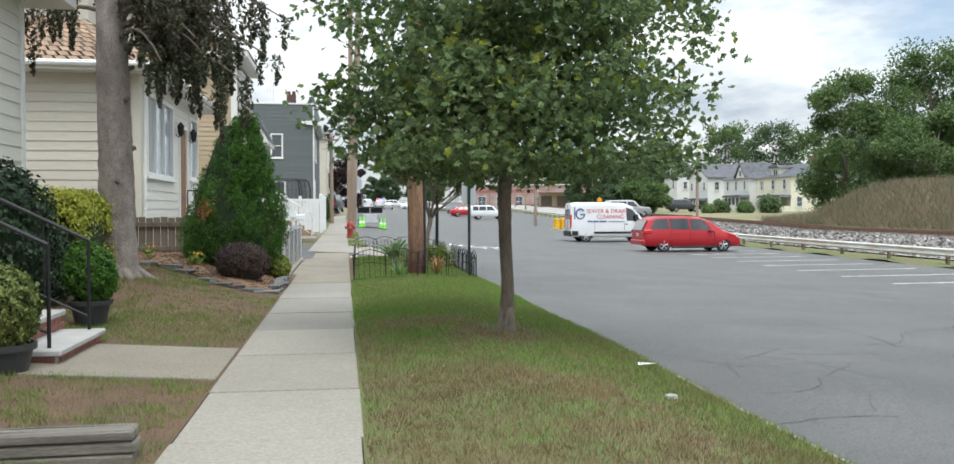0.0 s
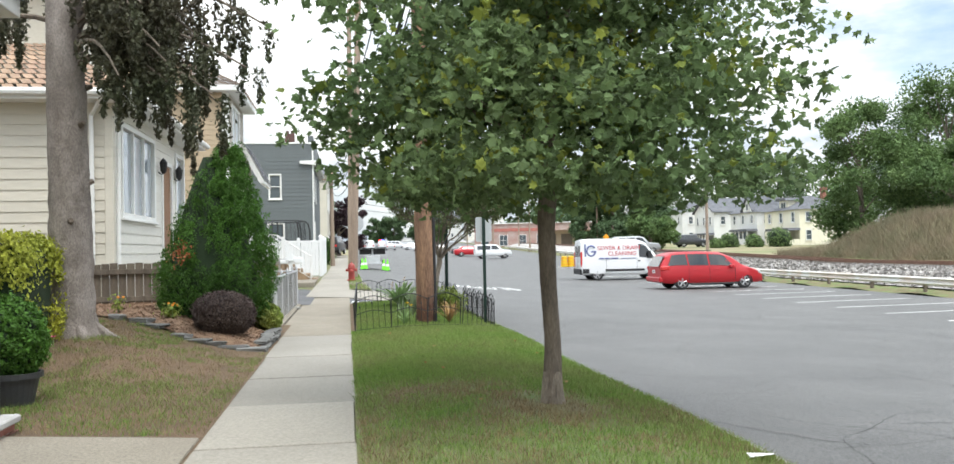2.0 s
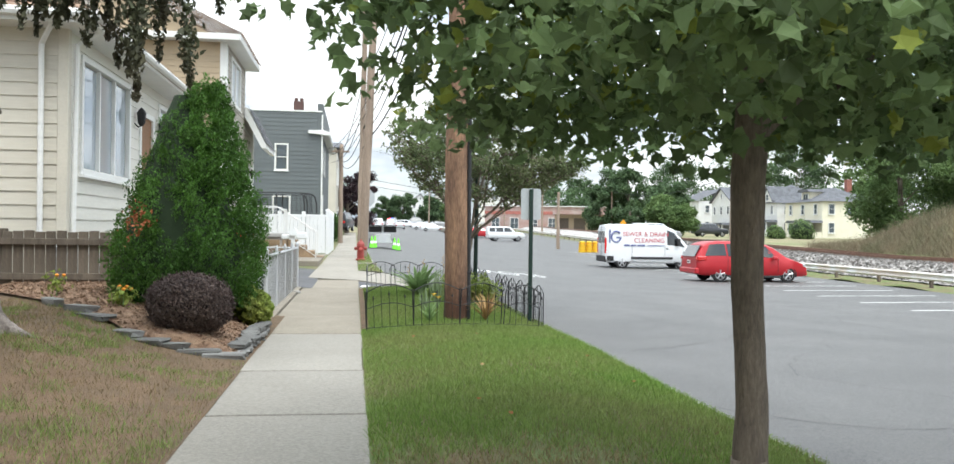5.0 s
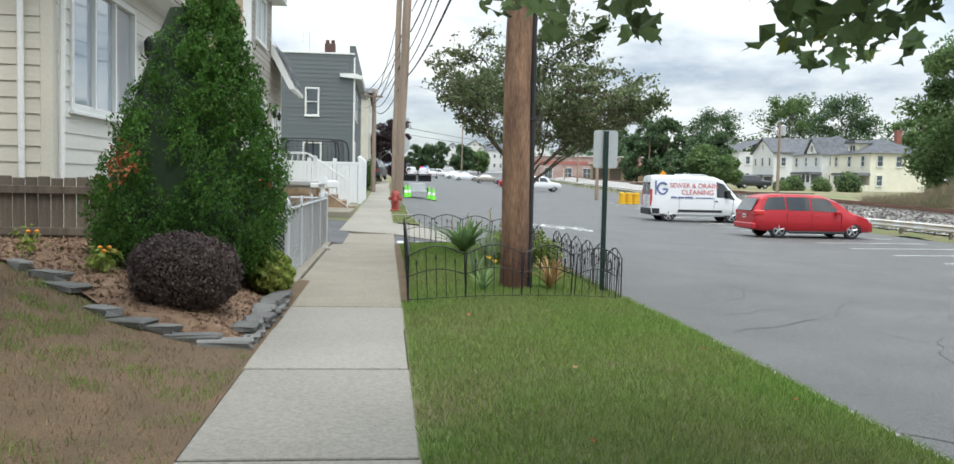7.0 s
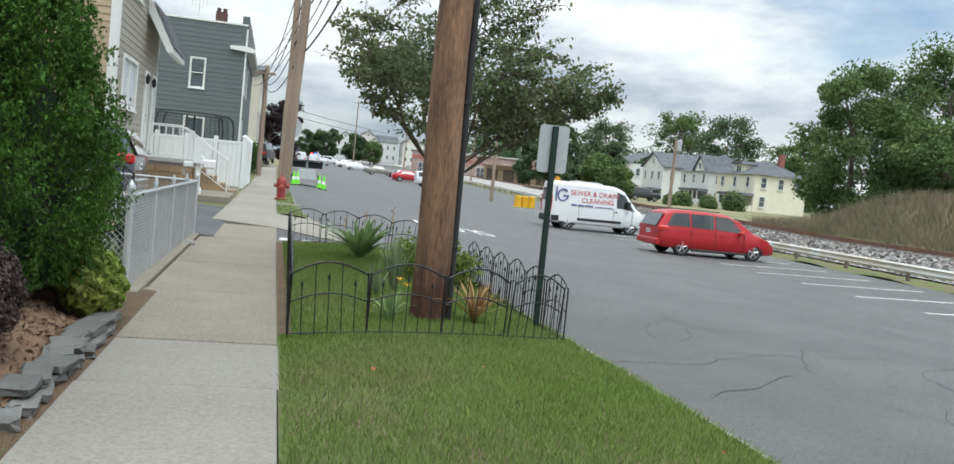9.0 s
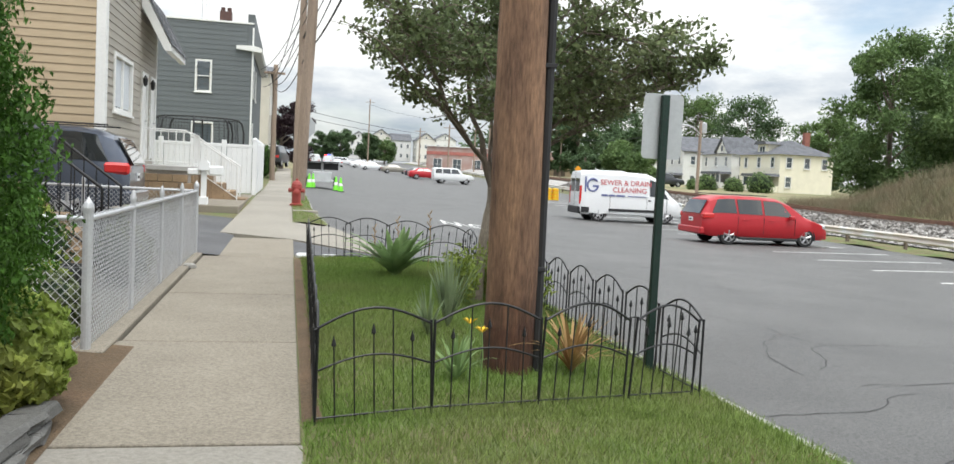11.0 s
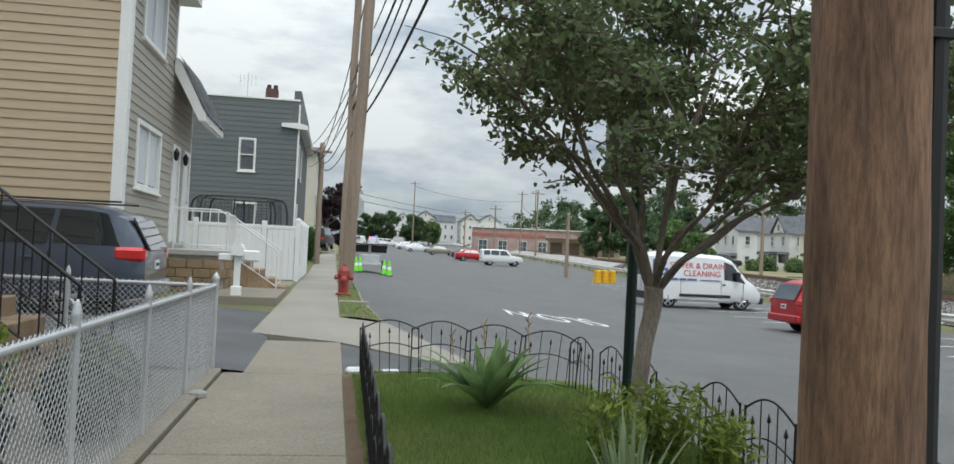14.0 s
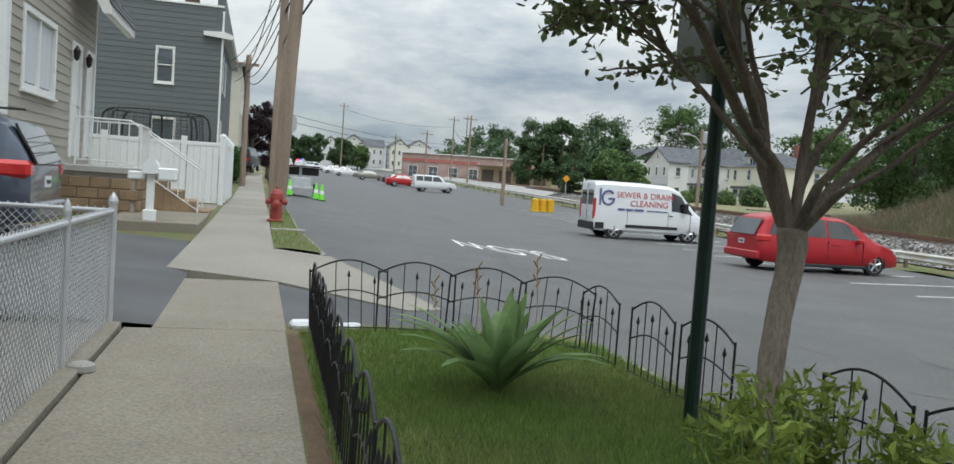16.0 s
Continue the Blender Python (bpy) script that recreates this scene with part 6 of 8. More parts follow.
def shrub(name, label, at, rx, ry, rz, leaf, inner, count, size, shape="oval", cone=0.0, seed=1, bumps=0.12, squash=2.0):
    """A dense shrub: leaves over an uneven body, cone 0 round to 1 pointed."""
    rng = np.random.default_rng(seed)
    e = thing(name, label, "shrub", at)
    u = rng.uniform(-1, 1, count)
    a = rng.uniform(0, 2 * np.pi, count)
    if cone:
        h = rng.uniform(0, 1, count) ** 1.35
        prof = (1 - h ** 1.75) ** 0.8 * (0.72 + 0.28 * np.minimum(1, h / 0.18))
        wob = 1 + bumps * np.sin(a * 5 + h * 9) * np.sin(h * 17 + a * 2) + 0.05 * rng.normal(size=count)
        x, y, z = rx * prof * wob * np.cos(a), ry * prof * wob * np.sin(a), 2 * rz * h
        nrm = np.stack([np.cos(a), np.sin(a), np.full(count, 0.35)], 1)
    else:
        s = np.sqrt(1 - u * u)
        p = 1.0 / squash
        wob = 1 + bumps * np.sin(a * 4 + u * 5) * np.cos(u * 7 + a * 3) + 0.05 * rng.normal(size=count)
        ex = lambda v: np.sign(v) * np.abs(v) ** (2 * p)
        x, y, z = rx * ex(s * np.cos(a)) * wob, ry * ex(s * np.sin(a)) * wob, rz + rz * ex(u) * wob
        nrm = np.stack([s * np.cos(a), s * np.sin(a), u], 1)
    pts = np.stack([x, y, np.maximum(0.02, z)], 1)
    o = new("foliage", scatter_leaves("foliage", pts, size, leaf, shape, 0.2, seed, nrm))
    o.parent = e
    tagged(o, kind="stuff")
    # Solid core behind the leaves, its dark colour painted as inner shade.
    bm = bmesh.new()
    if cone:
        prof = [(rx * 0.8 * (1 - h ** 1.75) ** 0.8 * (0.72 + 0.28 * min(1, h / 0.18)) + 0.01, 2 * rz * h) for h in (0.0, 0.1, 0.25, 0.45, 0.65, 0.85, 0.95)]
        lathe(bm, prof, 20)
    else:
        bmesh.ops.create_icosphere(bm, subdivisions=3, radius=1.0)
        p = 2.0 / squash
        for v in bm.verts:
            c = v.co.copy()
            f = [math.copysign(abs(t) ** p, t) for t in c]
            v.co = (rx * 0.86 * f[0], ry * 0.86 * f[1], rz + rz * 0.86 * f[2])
    part("inside", bm, inner, e, "solid dark core coloured as inner shade")
    part("stem", tubed([(0, 0, -0.1), (0, 0, 0.15)], 0.04, 7), M["bark"], e)
    return e


def arborvitae(at, rad, height):
    """A cone of upright plumes, each a flat spray of scale leaves."""
    rng = random.Random(41)
    e = thing("arborvitae", "tall dark green cone-shaped arborvitae in a mulch bed", "shrub", at)
    width = lambda h: rad * (1 - h ** 1.35) ** 0.85 * (0.76 + 0.26 * min(1, h / 0.16))
    # The core's colour carries the shade seen between the plumes.
    part("inside", lathe(bmesh.new(), [(0.78 * width(h) + 0.01, height * h) for h in (0.0, 0.1, 0.25, 0.45, 0.65, 0.82, 0.93)], 20), M["arbor_in"], e, "solid dark core coloured as inner shade")
    part("stem", tubed([(0, 0, -0.15), (0, 0, 0.2)], 0.05, 7), M["bark"], e)
    pts, nrm = [], []
    for k in range(760):
        h = rng.random() ** 1.25 * 0.97
        a = rng.uniform(0, 2 * math.pi)
        out = Vector((math.cos(a), math.sin(a), 0))
        r = width(h) * (0.9 + 0.12 * rng.random() + 0.07 * math.sin(3 * a + 5 * h))
        ln = rng.uniform(0.22, 0.5) * (1.15 - 0.55 * h)
        lean = 0.34 + 0.15 * rng.random() - 0.6 * (r / rad if h > 0.6 else 0) * (h - 0.6)
        base = out * r * 0.86 + Vector((0, 0, height * h - 0.1))
        axis = (out * lean + Vector((0, 0, 1)) + Vector((rng.gauss(0, 0.12), rng.gauss(0, 0.12), 0))).normalized()
        twist = Vector((-math.sin(a), math.cos(a), 0)) * math.cos(k) + out * math.sin(k)
        face = axis.cross(twist).normalized()
        for j in range(96):
            t = rng.random() ** 0.8
            w = 0.085 * math.sin(math.pi * (0.12 + 0.83 * t)) + 0.01
            pts.append(base + axis * ln * t + twist * w * rng.uniform(-1.5, 1.5) + face * rng.gauss(0, 0.022))
            nrm.append(face + out * 0.8)
    P = np.array(pts)
    P[:, 0] += 0.1 * P[:, 2]
    P[:, 2] = np.maximum(0.03, P[:, 2])
    o = new("foliage", scatter_leaves("foliage", P, 0.038, M["arbor"], "fan", 0.2, 41, np.array(nrm)))
    o.parent = e
    tagged(o, kind="stuff")


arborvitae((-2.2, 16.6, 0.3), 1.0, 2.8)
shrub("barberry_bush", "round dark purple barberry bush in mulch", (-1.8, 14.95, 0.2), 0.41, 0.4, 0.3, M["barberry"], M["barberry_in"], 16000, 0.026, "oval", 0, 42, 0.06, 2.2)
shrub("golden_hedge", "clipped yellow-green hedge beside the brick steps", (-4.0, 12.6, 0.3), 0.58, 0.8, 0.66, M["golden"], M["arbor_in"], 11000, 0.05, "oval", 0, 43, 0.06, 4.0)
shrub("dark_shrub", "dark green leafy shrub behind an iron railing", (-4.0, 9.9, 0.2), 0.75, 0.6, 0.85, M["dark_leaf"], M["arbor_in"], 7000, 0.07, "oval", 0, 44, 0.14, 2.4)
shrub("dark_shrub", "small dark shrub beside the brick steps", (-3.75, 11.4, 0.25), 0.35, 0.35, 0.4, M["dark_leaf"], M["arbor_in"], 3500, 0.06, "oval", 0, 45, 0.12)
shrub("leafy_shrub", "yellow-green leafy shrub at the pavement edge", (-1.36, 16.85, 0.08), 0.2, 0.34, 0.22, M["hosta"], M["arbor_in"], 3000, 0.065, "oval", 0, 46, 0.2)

shrub("leafy_shrub", "yellow-green leafy shrub beside the fence post", (-1.62, 17.55, 0.08), 0.3, 0.42, 0.22, M["hosta"], M["arbor_in"], 3000, 0.065, "oval", 0, 47, 0.2)

# mulch bed with slate edging
def bed_left(y):
    return -1.2 - 1.05 * (y - 14.25) / 0.25 if y < 14.5 else -2.25 - (y - 14.5) * 0.78


def bed_z(x, y):
    inside = smooth(0, 0.5, min(-1.15 - 0.26 * smooth(16.2, 16.9, y) - x, x - bed_left(y) + 0.02))
    return garden_z(x, y) + 0.035 + 0.1 * inside


bed = new("mulch_bed", strip_mesh("mulch_bed", bed_left, lambda y: -1.17 - 0.26 * smooth(16.2, 16.9, y), bed_z, [14.25, 14.32, 14.4, 14.5] + steps(14.6, 18.25, 0.15), 24, M["mulch"]))
tagged(bed, "reddish brown wood-chip mulch bed with slate edging", "garden bed", kind="structure")
rng = np.random.default_rng(8)
n = 9000
cx, cy = rng.uniform(-5.0, -1.2, n), rng.uniform(14.3, 18.2, n)
ok = np.array([bed_left(y) < x < -1.2 - 0.26 * smooth(16.2, 16.9, y) for x, y in zip(cx, cy)])
cx, cy = cx[ok], cy[ok]
cz = np.array([bed_z(x, y) for x, y in zip(cx, cy)])
o = new("mulch_chips", scatter_leaves("mulch_chips", np.stack([cx, cy, cz + 0.01], 1), 0.05, M["mulch"], "fan", 0, 9, np.tile((0, 0, 1.6), (len(cx), 1))))
tagged(o, "loose reddish brown wood chips", "mulch", kind="stuff")
rng = random.Random(12)


def slate_stone(x, y, z, a, l, w, h):
    bm = bmesh.new()
    box(bm, -l / 2, l / 2, -w / 2, w / 2, 0, h, 0.012)
    for v in bm.verts:
        v.co += Vector((rng.uniform(-0.025, 0.025), rng.uniform(-0.02, 0.02), rng.uniform(-0.006, 0.006)))
    solo("edging_stone", bm, M["slate"], "flat gray slate edging stone round the mulch bed", "stone", (x, y, z), a, "slate edging stones")


for i in range(9):
    y = 14.5 + 0.25 * i
    for lay in range(2):
        slate_stone(-1.2 + rng.uniform(-0.03, 0.02) - 0.03 * lay, y + 0.1 * lay, walk_z(y) + 0.015 + 0.062 * lay, 90 + rng.uniform(-12, 12), rng.uniform(0.22, 0.33), rng.uniform(0.13, 0.2), 0.06)
for i in range(13):
    t = i / 12
    x = -1.35 - 2.9 * t
    y = 14.27 + 0.24 * min(1, t * 2.9 / 1.0) if x > -2.25 else 14.5 + (-2.25 - x) / 0.78
    if i in (5, 8) or i > 9:
        continue
    slate_stone(x, y - 0.05, garden_z(x, y) - 0.015, (-8 if x > -2.25 else -52) + rng.uniform(-16, 16), rng.uniform(0.22, 0.46), rng.uniform(0.14, 0.22), rng.uniform(0.06, 0.11))


# ---- grass ----
tagged(new("soil_edge", strip_mesh("soil_edge", lambda y: 0.0, lambda y: 0.11, lambda x, y: strip_z(x, y) + 0.006, steps(16.75, 24.7, 0.4), 2, M["soil"])),
       "narrow strip of bare dark soil along the iron fence", "soil", kind="structure")


def grass(name, label, area, count, zfun, material, h0, h1, seed, patch=None, lean=0.5):
    rng = np.random.default_rng(seed)
    x = rng.uniform(area[0], area[1], count)
    y = rng.uniform(area[2], area[3], count)
    if patch is not None:
        f = np.array([patch(a, b) for a, b in zip(x, y)])
        ok = rng.uniform(0, 1, count) < f
        x, y = x[ok], y[ok]
    n = len(x)
    z = np.array([zfun(a, b) for a, b in zip(x, y)])
    a = rng.uniform(0, 2 * np.pi, n)
    h = rng.uniform(h0, h1, n)
    w = rng.uniform(0.002, 0.0042, n)
    lx, ly = lean * h * rng.normal(size=n), lean * h * rng.normal(size=n)
    b1 = np.stack([x + w * np.cos(a), y + w * np.sin(a), z - 0.01], 1)
    b2 = np.stack([x - w * np.cos(a), y - w * np.sin(a), z - 0.01], 1)
    t = np.stack([x + lx, y + ly, z + h], 1)
    v = np.stack([b1, b2, t], 1).reshape(-1, 3)
    o = new(name, from_arrays(name, v.tolist(), np.arange(3 * n).reshape(n, 3).tolist(), material))
    return tagged(o, label, "grass", kind="stuff")


def blotch(x, y, s=0.9, o=0.0):
    return noise.noise(Vector((x * s + o, y * s, 3.3)))


bare = lambda x, y: smooth(0.2, 0.75, math.hypot(x - 1.5, 0.7 * (y - 8.8)) + 0.35 * blotch(x, y, 3.0, 5.0))
green_patch = lambda x, y: bare(x, y) * max(0.07, 0.45 + 0.4 * smooth(9, 11.5, y) + (1.7 * blotch(x, y) + 0.9 * blotch(x, y, 4.5, 2.0)) * (1 - 0.75 * smooth(9, 11.5, y))) * (0.3 + 0.7 * smooth(7.5, 11.5, y)) + 0.5 * smooth(1.9, 2.6, x) if 0.004 < x < kerb_x(y) - 0.03 else 0
grass("verge_grass", "short green grass with thin straw patches", (0.0, 2.75, 2.5, 16.75), 300000, strip_z, M["blade"], 0.02, 0.055, 51, green_patch)
grass("verge_dry_grass", "dry straw-coloured grass blades", (0.0, 2.75, 2.5, 16.4), 190000, strip_z, M["blade_dry"], 0.02, 0.05, 52, lambda x, y: (0.6 - 0.9 * blotch(x, y) - 0.9 * blotch(x, y, 4.5, 2.0)) * (1 - 0.88 * smooth(8, 11.5, y)) if 0.02 < x < kerb_x(y) - 0.03 else 0)
grass("fenced_grass", "green grass inside the low iron fence", (0.1, 2.65, 16.7, 24.8), 170000, strip_z, M["blade"], 0.025, 0.065, 53, lambda x, y: (0.85 + 0.5 * blotch(x, y)) if x < kerb_x(y) - 0.05 else 0)
grass("far_verge_grass", "green grass beside the hydrant", (0.02, 0.9, 31.5, 50), 9000, strip_z, M["blade"], 0.04, 0.09, 54, lambda x, y: 1 if x < kerb_x(y) - 0.03 and not 34.1 < y < 34.7 else 0)
garden_patch = lambda x, y: 0.0 if 7.1 < y < 8.7 and x > -3 else max(0, 0.02 + 1.3 * blotch(x, y, 0.8, 4.0) + 1.8 * blotch(x, y, 3.4, 7.0)) + (0.35 + 2.6 * blotch(x, y, 3.6, 1.0)) * (1 - smooth(6.3, 7.0, y)) + 0.35 * smooth(8.6, 9.6, y) * (1 - smooth(10.6, 12.2, y)) * smooth(-3.4, -2.2, x) if not (y > 14.2 and x > bed_left(y) - 0.05) else 0
grass("garden_grass", "thin green grass tufts on dry lawn", (-4.3, -1.12, 3.5, 17.5), 130000, garden_z, M["blade"], 0.02, 0.065, 55, garden_patch)
grass("garden_dry_grass", "dry brown grass on bare lawn", (-4.3, -1.12, 3.5, 17.0), 60000, garden_z, M["blade_dry"], 0.015, 0.045, 56, lambda x, y: 0 if (7.1 < y < 8.7 and x > -3) or (y > 14.2 and x > bed_left(y) - 0.05) else 0.8)


# ---- small plants in the fenced grass ----
def strap_plant(name, label, at, count, length, width, material, seed, spread=0.9, stiff=0.5):
    """A tuft of long arching leaves, each a part."""
    rng = random.Random(seed)
    e = thing(name, label, "plant", at)
    for k in range(count):
        a = rng.uniform(0, 2 * math.pi)
        L = length * rng.uniform(0.65, 1.1)
        out = spread * rng.uniform(0.15, 1.0)
        bm = bmesh.new()
        prev = None
        n = 6
        for i in range(n + 1):
            t = i / n
            r = out * L * (t * (1 - stiff * 0.3) + stiff * 0.3 * t * t)
            z = L * (t - out * 0.62 * t * t)
            w = width * (1 - t) ** 0.6 * (0.6 + 0.8 * min(1, t * 4)) + 0.001
            c = Vector((r * math.cos(a), r * math.sin(a), z))
            s = Vector((-math.sin(a), math.cos(a), 0)) * w
            row = [bm.verts.new(c - s), bm.verts.new(c + Vector((0, 0, -0.25 * w))), bm.verts.new(c + s)]
            if prev:
                bm.faces.new((prev[0], prev[1], row[1], row[0]))
                bm.faces.new((prev[1], prev[2], row[2], row[1]))
            prev = row
        part("leaf", bm, material, e)
    return e


def airy(name, label, at, radius, height, stems, seed):
    """A loose plant of leafy upright stems."""
    rng = random.Random(seed)
    e = thing(name, label, "plant", at)
    c = []
    for k in range(stems):
        a, r = rng.uniform(0, 6.28), radius * rng.random() ** 0.6
        h = height * rng.uniform(0.6, 1.15)
        p0 = Vector((0.5 * r * math.cos(a), 0.5 * r * math.sin(a), 0))
        p1 = Vector((r * math.cos(a), r * math.sin(a), h))
        part("stem", tubed([p0, p0.lerp(p1, 0.5) + Vector((0, 0, 0.03)), p1], 0.004, 4), M["yucca"], e)
        for j in range(22):
            c.append(p0.lerp(p1, 0.25 + 0.75 * j / 15) + Vector((rng.gauss(0, 0.025), rng.gauss(0, 0.025), rng.gauss(0, 0.015))))
    o = new("foliage", scatter_leaves("foliage", c, 0.075, M["hosta"], "lance", 0.2, seed))
    o.parent = e
    tagged(o, kind="stuff")
    return e


strap_plant("yucca", "spiky green yucca clump with long pointed leaves", (1.17, 22.75, 0.05), 40, 0.8, 0.06, M["yucca"], 61, 1.05, 0.2)
strap_plant("iris", "upright pale green iris leaves near the pole", (1.2, 19.3, 0.04), 44, 0.68, 0.014, M["iris"], 62, 0.42, 0.4)
strap_plant("iris", "small iris clump with drying leaves", (0.98, 18.9, 0.04), 22, 0.45, 0.011, M["iris"], 63, 0.5, 0.4)
strap_plant("dried_lily", "dried straw-coloured lily leaves beside the pole", (1.75, 17.75, 0.04), 70, 0.52, 0.01, M["straw"], 64, 1.0, 0.8)
strap_plant("daylily", "green daylily leaves behind the pole", (0.93, 17.5, 0.04), 30, 0.36, 0.01, M["yucca"], 65, 0.9, 0.6)
for k, (x, y, z) in enumerate(((0.98, 17.4, 0.36), (1.03, 17.28, 0.33))):
    e = thing("daylily_flower", "open yellow-orange daylily flower on a thin stalk", "flower", (x, y, 0.05), group="daylily flowers")
    part("stalk", tubed([(0, 0, -0.02), (0.01, 0, z * 0.6), (0, 0, z)], 0.004, 5), M["yucca"], e)
    for i in range(6):
        a = i * math.pi / 3
        bm = bmesh.new()
        poly(bm, (0, 0, z), (0.026 * math.cos(a - 0.35), 0.026 * math.sin(a - 0.35), z + 0.028), (0.048 * math.cos(a), 0.048 * math.sin(a), z + 0.035), (0.026 * math.cos(a + 0.35), 0.026 * math.sin(a + 0.35), z + 0.028))
        part("petal", bm, M["yellow"], e)
airy("leafy_plant", "bright green leafy plant round the tree foot", (2.0, 21.1, 0.02), 0.27, 0.38, 40, 66)
airy("leafy_plant", "bright green leafy plant beside the fence", (1.6, 20.6, 0.06), 0.25, 0.4, 26, 67)
airy("leafy_plant", "green leafy plant behind the pole", (2.25, 20.6, 0.0), 0.2, 0.34, 24, 68)
for x, y, h in ((1.35, 24.1, 0.62), (1.75, 23.9, 0.72), (1.05, 24.2, 0.5)):
    e = thing("weed_stalk", "thin dry weed stalk behind the yucca", "plant", (x, y, 0.03), group="weed stalks")
    part("stalk", tubed([(0, 0, -0.03), (0.02, 0, h * 0.5), (0.0, 0.02, h)], 0.004, 5), M["straw"], e)
    for i in range(5):
        part("seed_head", tubed([(0, 0.02, h - 0.05 * i), (0.03 * (-1) ** i, 0.01, h - 0.05 * i + 0.05)], 0.006, 5), M["straw"], e)
# ---- brick steps, railing, planters ----
stoop = thing("brick_steps", "red brick front steps with gray stone treads", "steps", (-2.42, 7.45, 0.03))
for i in range(4):
    x1 = -0.36 * i
    z1 = 0.19 * (i + 1)
    part("riser_core", boxed(x1 - 0.36 - (0.9 if i == 3 else 0), x1 - 0.03, 0.03, 1.27, 0.0 if i == 0 else z1 - 0.19, z1 - 0.055), M["mortar"], stoop)
    part("tread", boxed(x1 - 0.40 - (0.9 if i == 3 else 0), x1 + 0.03, -0.03, 1.33, z1 - 0.055, z1, 0.012), M["tread"], stoop)
bm = boxed(-0.095, 0.095, -0.012, 0.012, 0, 0.058, 0.004)
brick_me = mesh_of("brick", bm, M["brick"])
for i in range(4):
    x1 = -0.36 * i - 0.03
    for r in range(2):
        z = 0.19 * i + 0.004 + 0.067 * r
        for k in range(7):
            y = 0.12 + 0.205 * k - 0.1 * (r % 2)
            if y > 0.1:
                shared("brick", brick_me, stoop, pose(x1, y - 0.01, z, 0, 0, 90))
        for k in range(2 if i < 3 else 6):
            x = x1 - 0.1 - 0.205 * k
            for yy in (0.03, 1.27):
                shared("brick", brick_me, stoop, pose(x, yy, z))


def iron_railing(name, label, at, turn, run, rise, h, n, material, flat=0.0):
    e = thing(name, label, "railing", at, turn)
    part("top_rail", tubed([(0, 0, h), (run, 0, h + rise), (run + flat, 0, h + rise)], 0.018, 8), material, e)
    part("bottom_rail", tubed([(0, 0, 0.12), (run, 0, 0.12 + rise), (run + flat, 0, 0.12 + rise)], 0.012, 8), material, e)
    for i in range(n + 1):
        x = (run + flat) * i / n
        z = rise * min(1, x / run)
        big = i in (0, n)
        part("newel" if big else "baluster", tubed([(x, 0, z + (-0.05 if big else 0.12)), (x, 0, z + h)], 0.018 if big else 0.009, 6), material, e)
    return e


iron_railing("stair_railing", "black iron handrail on brick steps", (-2.52, 7.55, 0.22), 180, 1.2, 0.6, 0.85, 5, M["black_iron"], 0.8)
iron_railing("stair_railing", "black iron handrail on brick steps", (-2.52, 8.7, 0.22), 180, 1.2, 0.6, 0.85, 5, M["black_iron"], 0.8)


def planter(at, r, h, label):
    e = thing("planter", label, "planter", at)
    bm = lathe(bmesh.new(), [(r * 0.72, 0), (r * 0.95, h * 0.82), (r * 1.08, h * 0.83), (r * 1.1, h), (r * 0.98, h), (r * 0.95, h * 0.9), (0.02, h * 0.88)], 24)
    part("pot", bm, M["pot"], e)
    return e


planter((-2.72, 7.12, 0.03), 0.22, 0.3, "dark plastic planter beside the steps")
shrub("potted_juniper", "bushy yellow-green juniper in a dark planter", (-2.72, 7.12, 0.3), 0.24, 0.24, 0.31, M["juniper"], M["arbor_in"], 4500, 0.05, "fan", 0, 71, 0.15)
planter((-2.82, 9.85, 0.12), 0.21, 0.27, "dark plastic planter with juniper at the steps")
shrub("potted_juniper", "green juniper with pale flowers in a dark planter", (-2.82, 9.85, 0.36), 0.25, 0.25, 0.32, M["arbor"], M["arbor_in"], 4500, 0.05, "fan", 0, 72, 0.15)
rng = random.Random(77)
for k in range(26):
    x, y = -3.55 + rng.uniform(-0.35, 0.3), 12.9 + rng.uniform(-0.8, 0.9)
    e = thing("bedding_flower", "small pink and white bedding flower", "flower", (x, y, garden_z(x, y)), group="bedding flowers")
    part("stalk", tubed([(0, 0, -0.02), (0, 0, 0.1)], 0.004, 5), M["yucca"], e)
    for i in range(5):
        a = i * 1.257
        bm = bmesh.new()
        poly(bm, (0, 0, 0.1), (0.03 * math.cos(a - 0.5), 0.03 * math.sin(a - 0.5), 0.115), (0.042 * math.cos(a), 0.042 * math.sin(a), 0.118), (0.03 * math.cos(a + 0.5), 0.03 * math.sin(a + 0.5), 0.115))
        part("petal", bm, M["petal_white"] if k % 3 else M["petal_pink"], e)
for k, (x, y) in enumerate(((-2.62, 15.55), (-2.7, 15.7), (-3.62, 16.5))):
    e = thing("marigold", "orange marigold with green leaves in mulch", "flower", (x, y, garden_z(x, y) + 0.1), group="marigolds")
    o = new("foliage", scatter_leaves("foliage", np.random.default_rng(k).normal(size=(60, 3)) * 0.07 + np.array((0, 0, 0.12)), 0.06, M["hosta"], "oval", 0.1, k))
    o.parent = e
    part("stem", tubed([(0, 0, -0.05), (0, 0, 0.2)], 0.008, 5), M["yucca"], e)
    for dx, dy in ((0, 0), (0.07, 0.03)):
        part("bloom", lathe(bmesh.new(), [(0.005, 0.2), (0.022, 0.215), (0.024, 0.228), (0.008, 0.24)], 10, (dx, dy, 0)), M["petal_orange"], e)
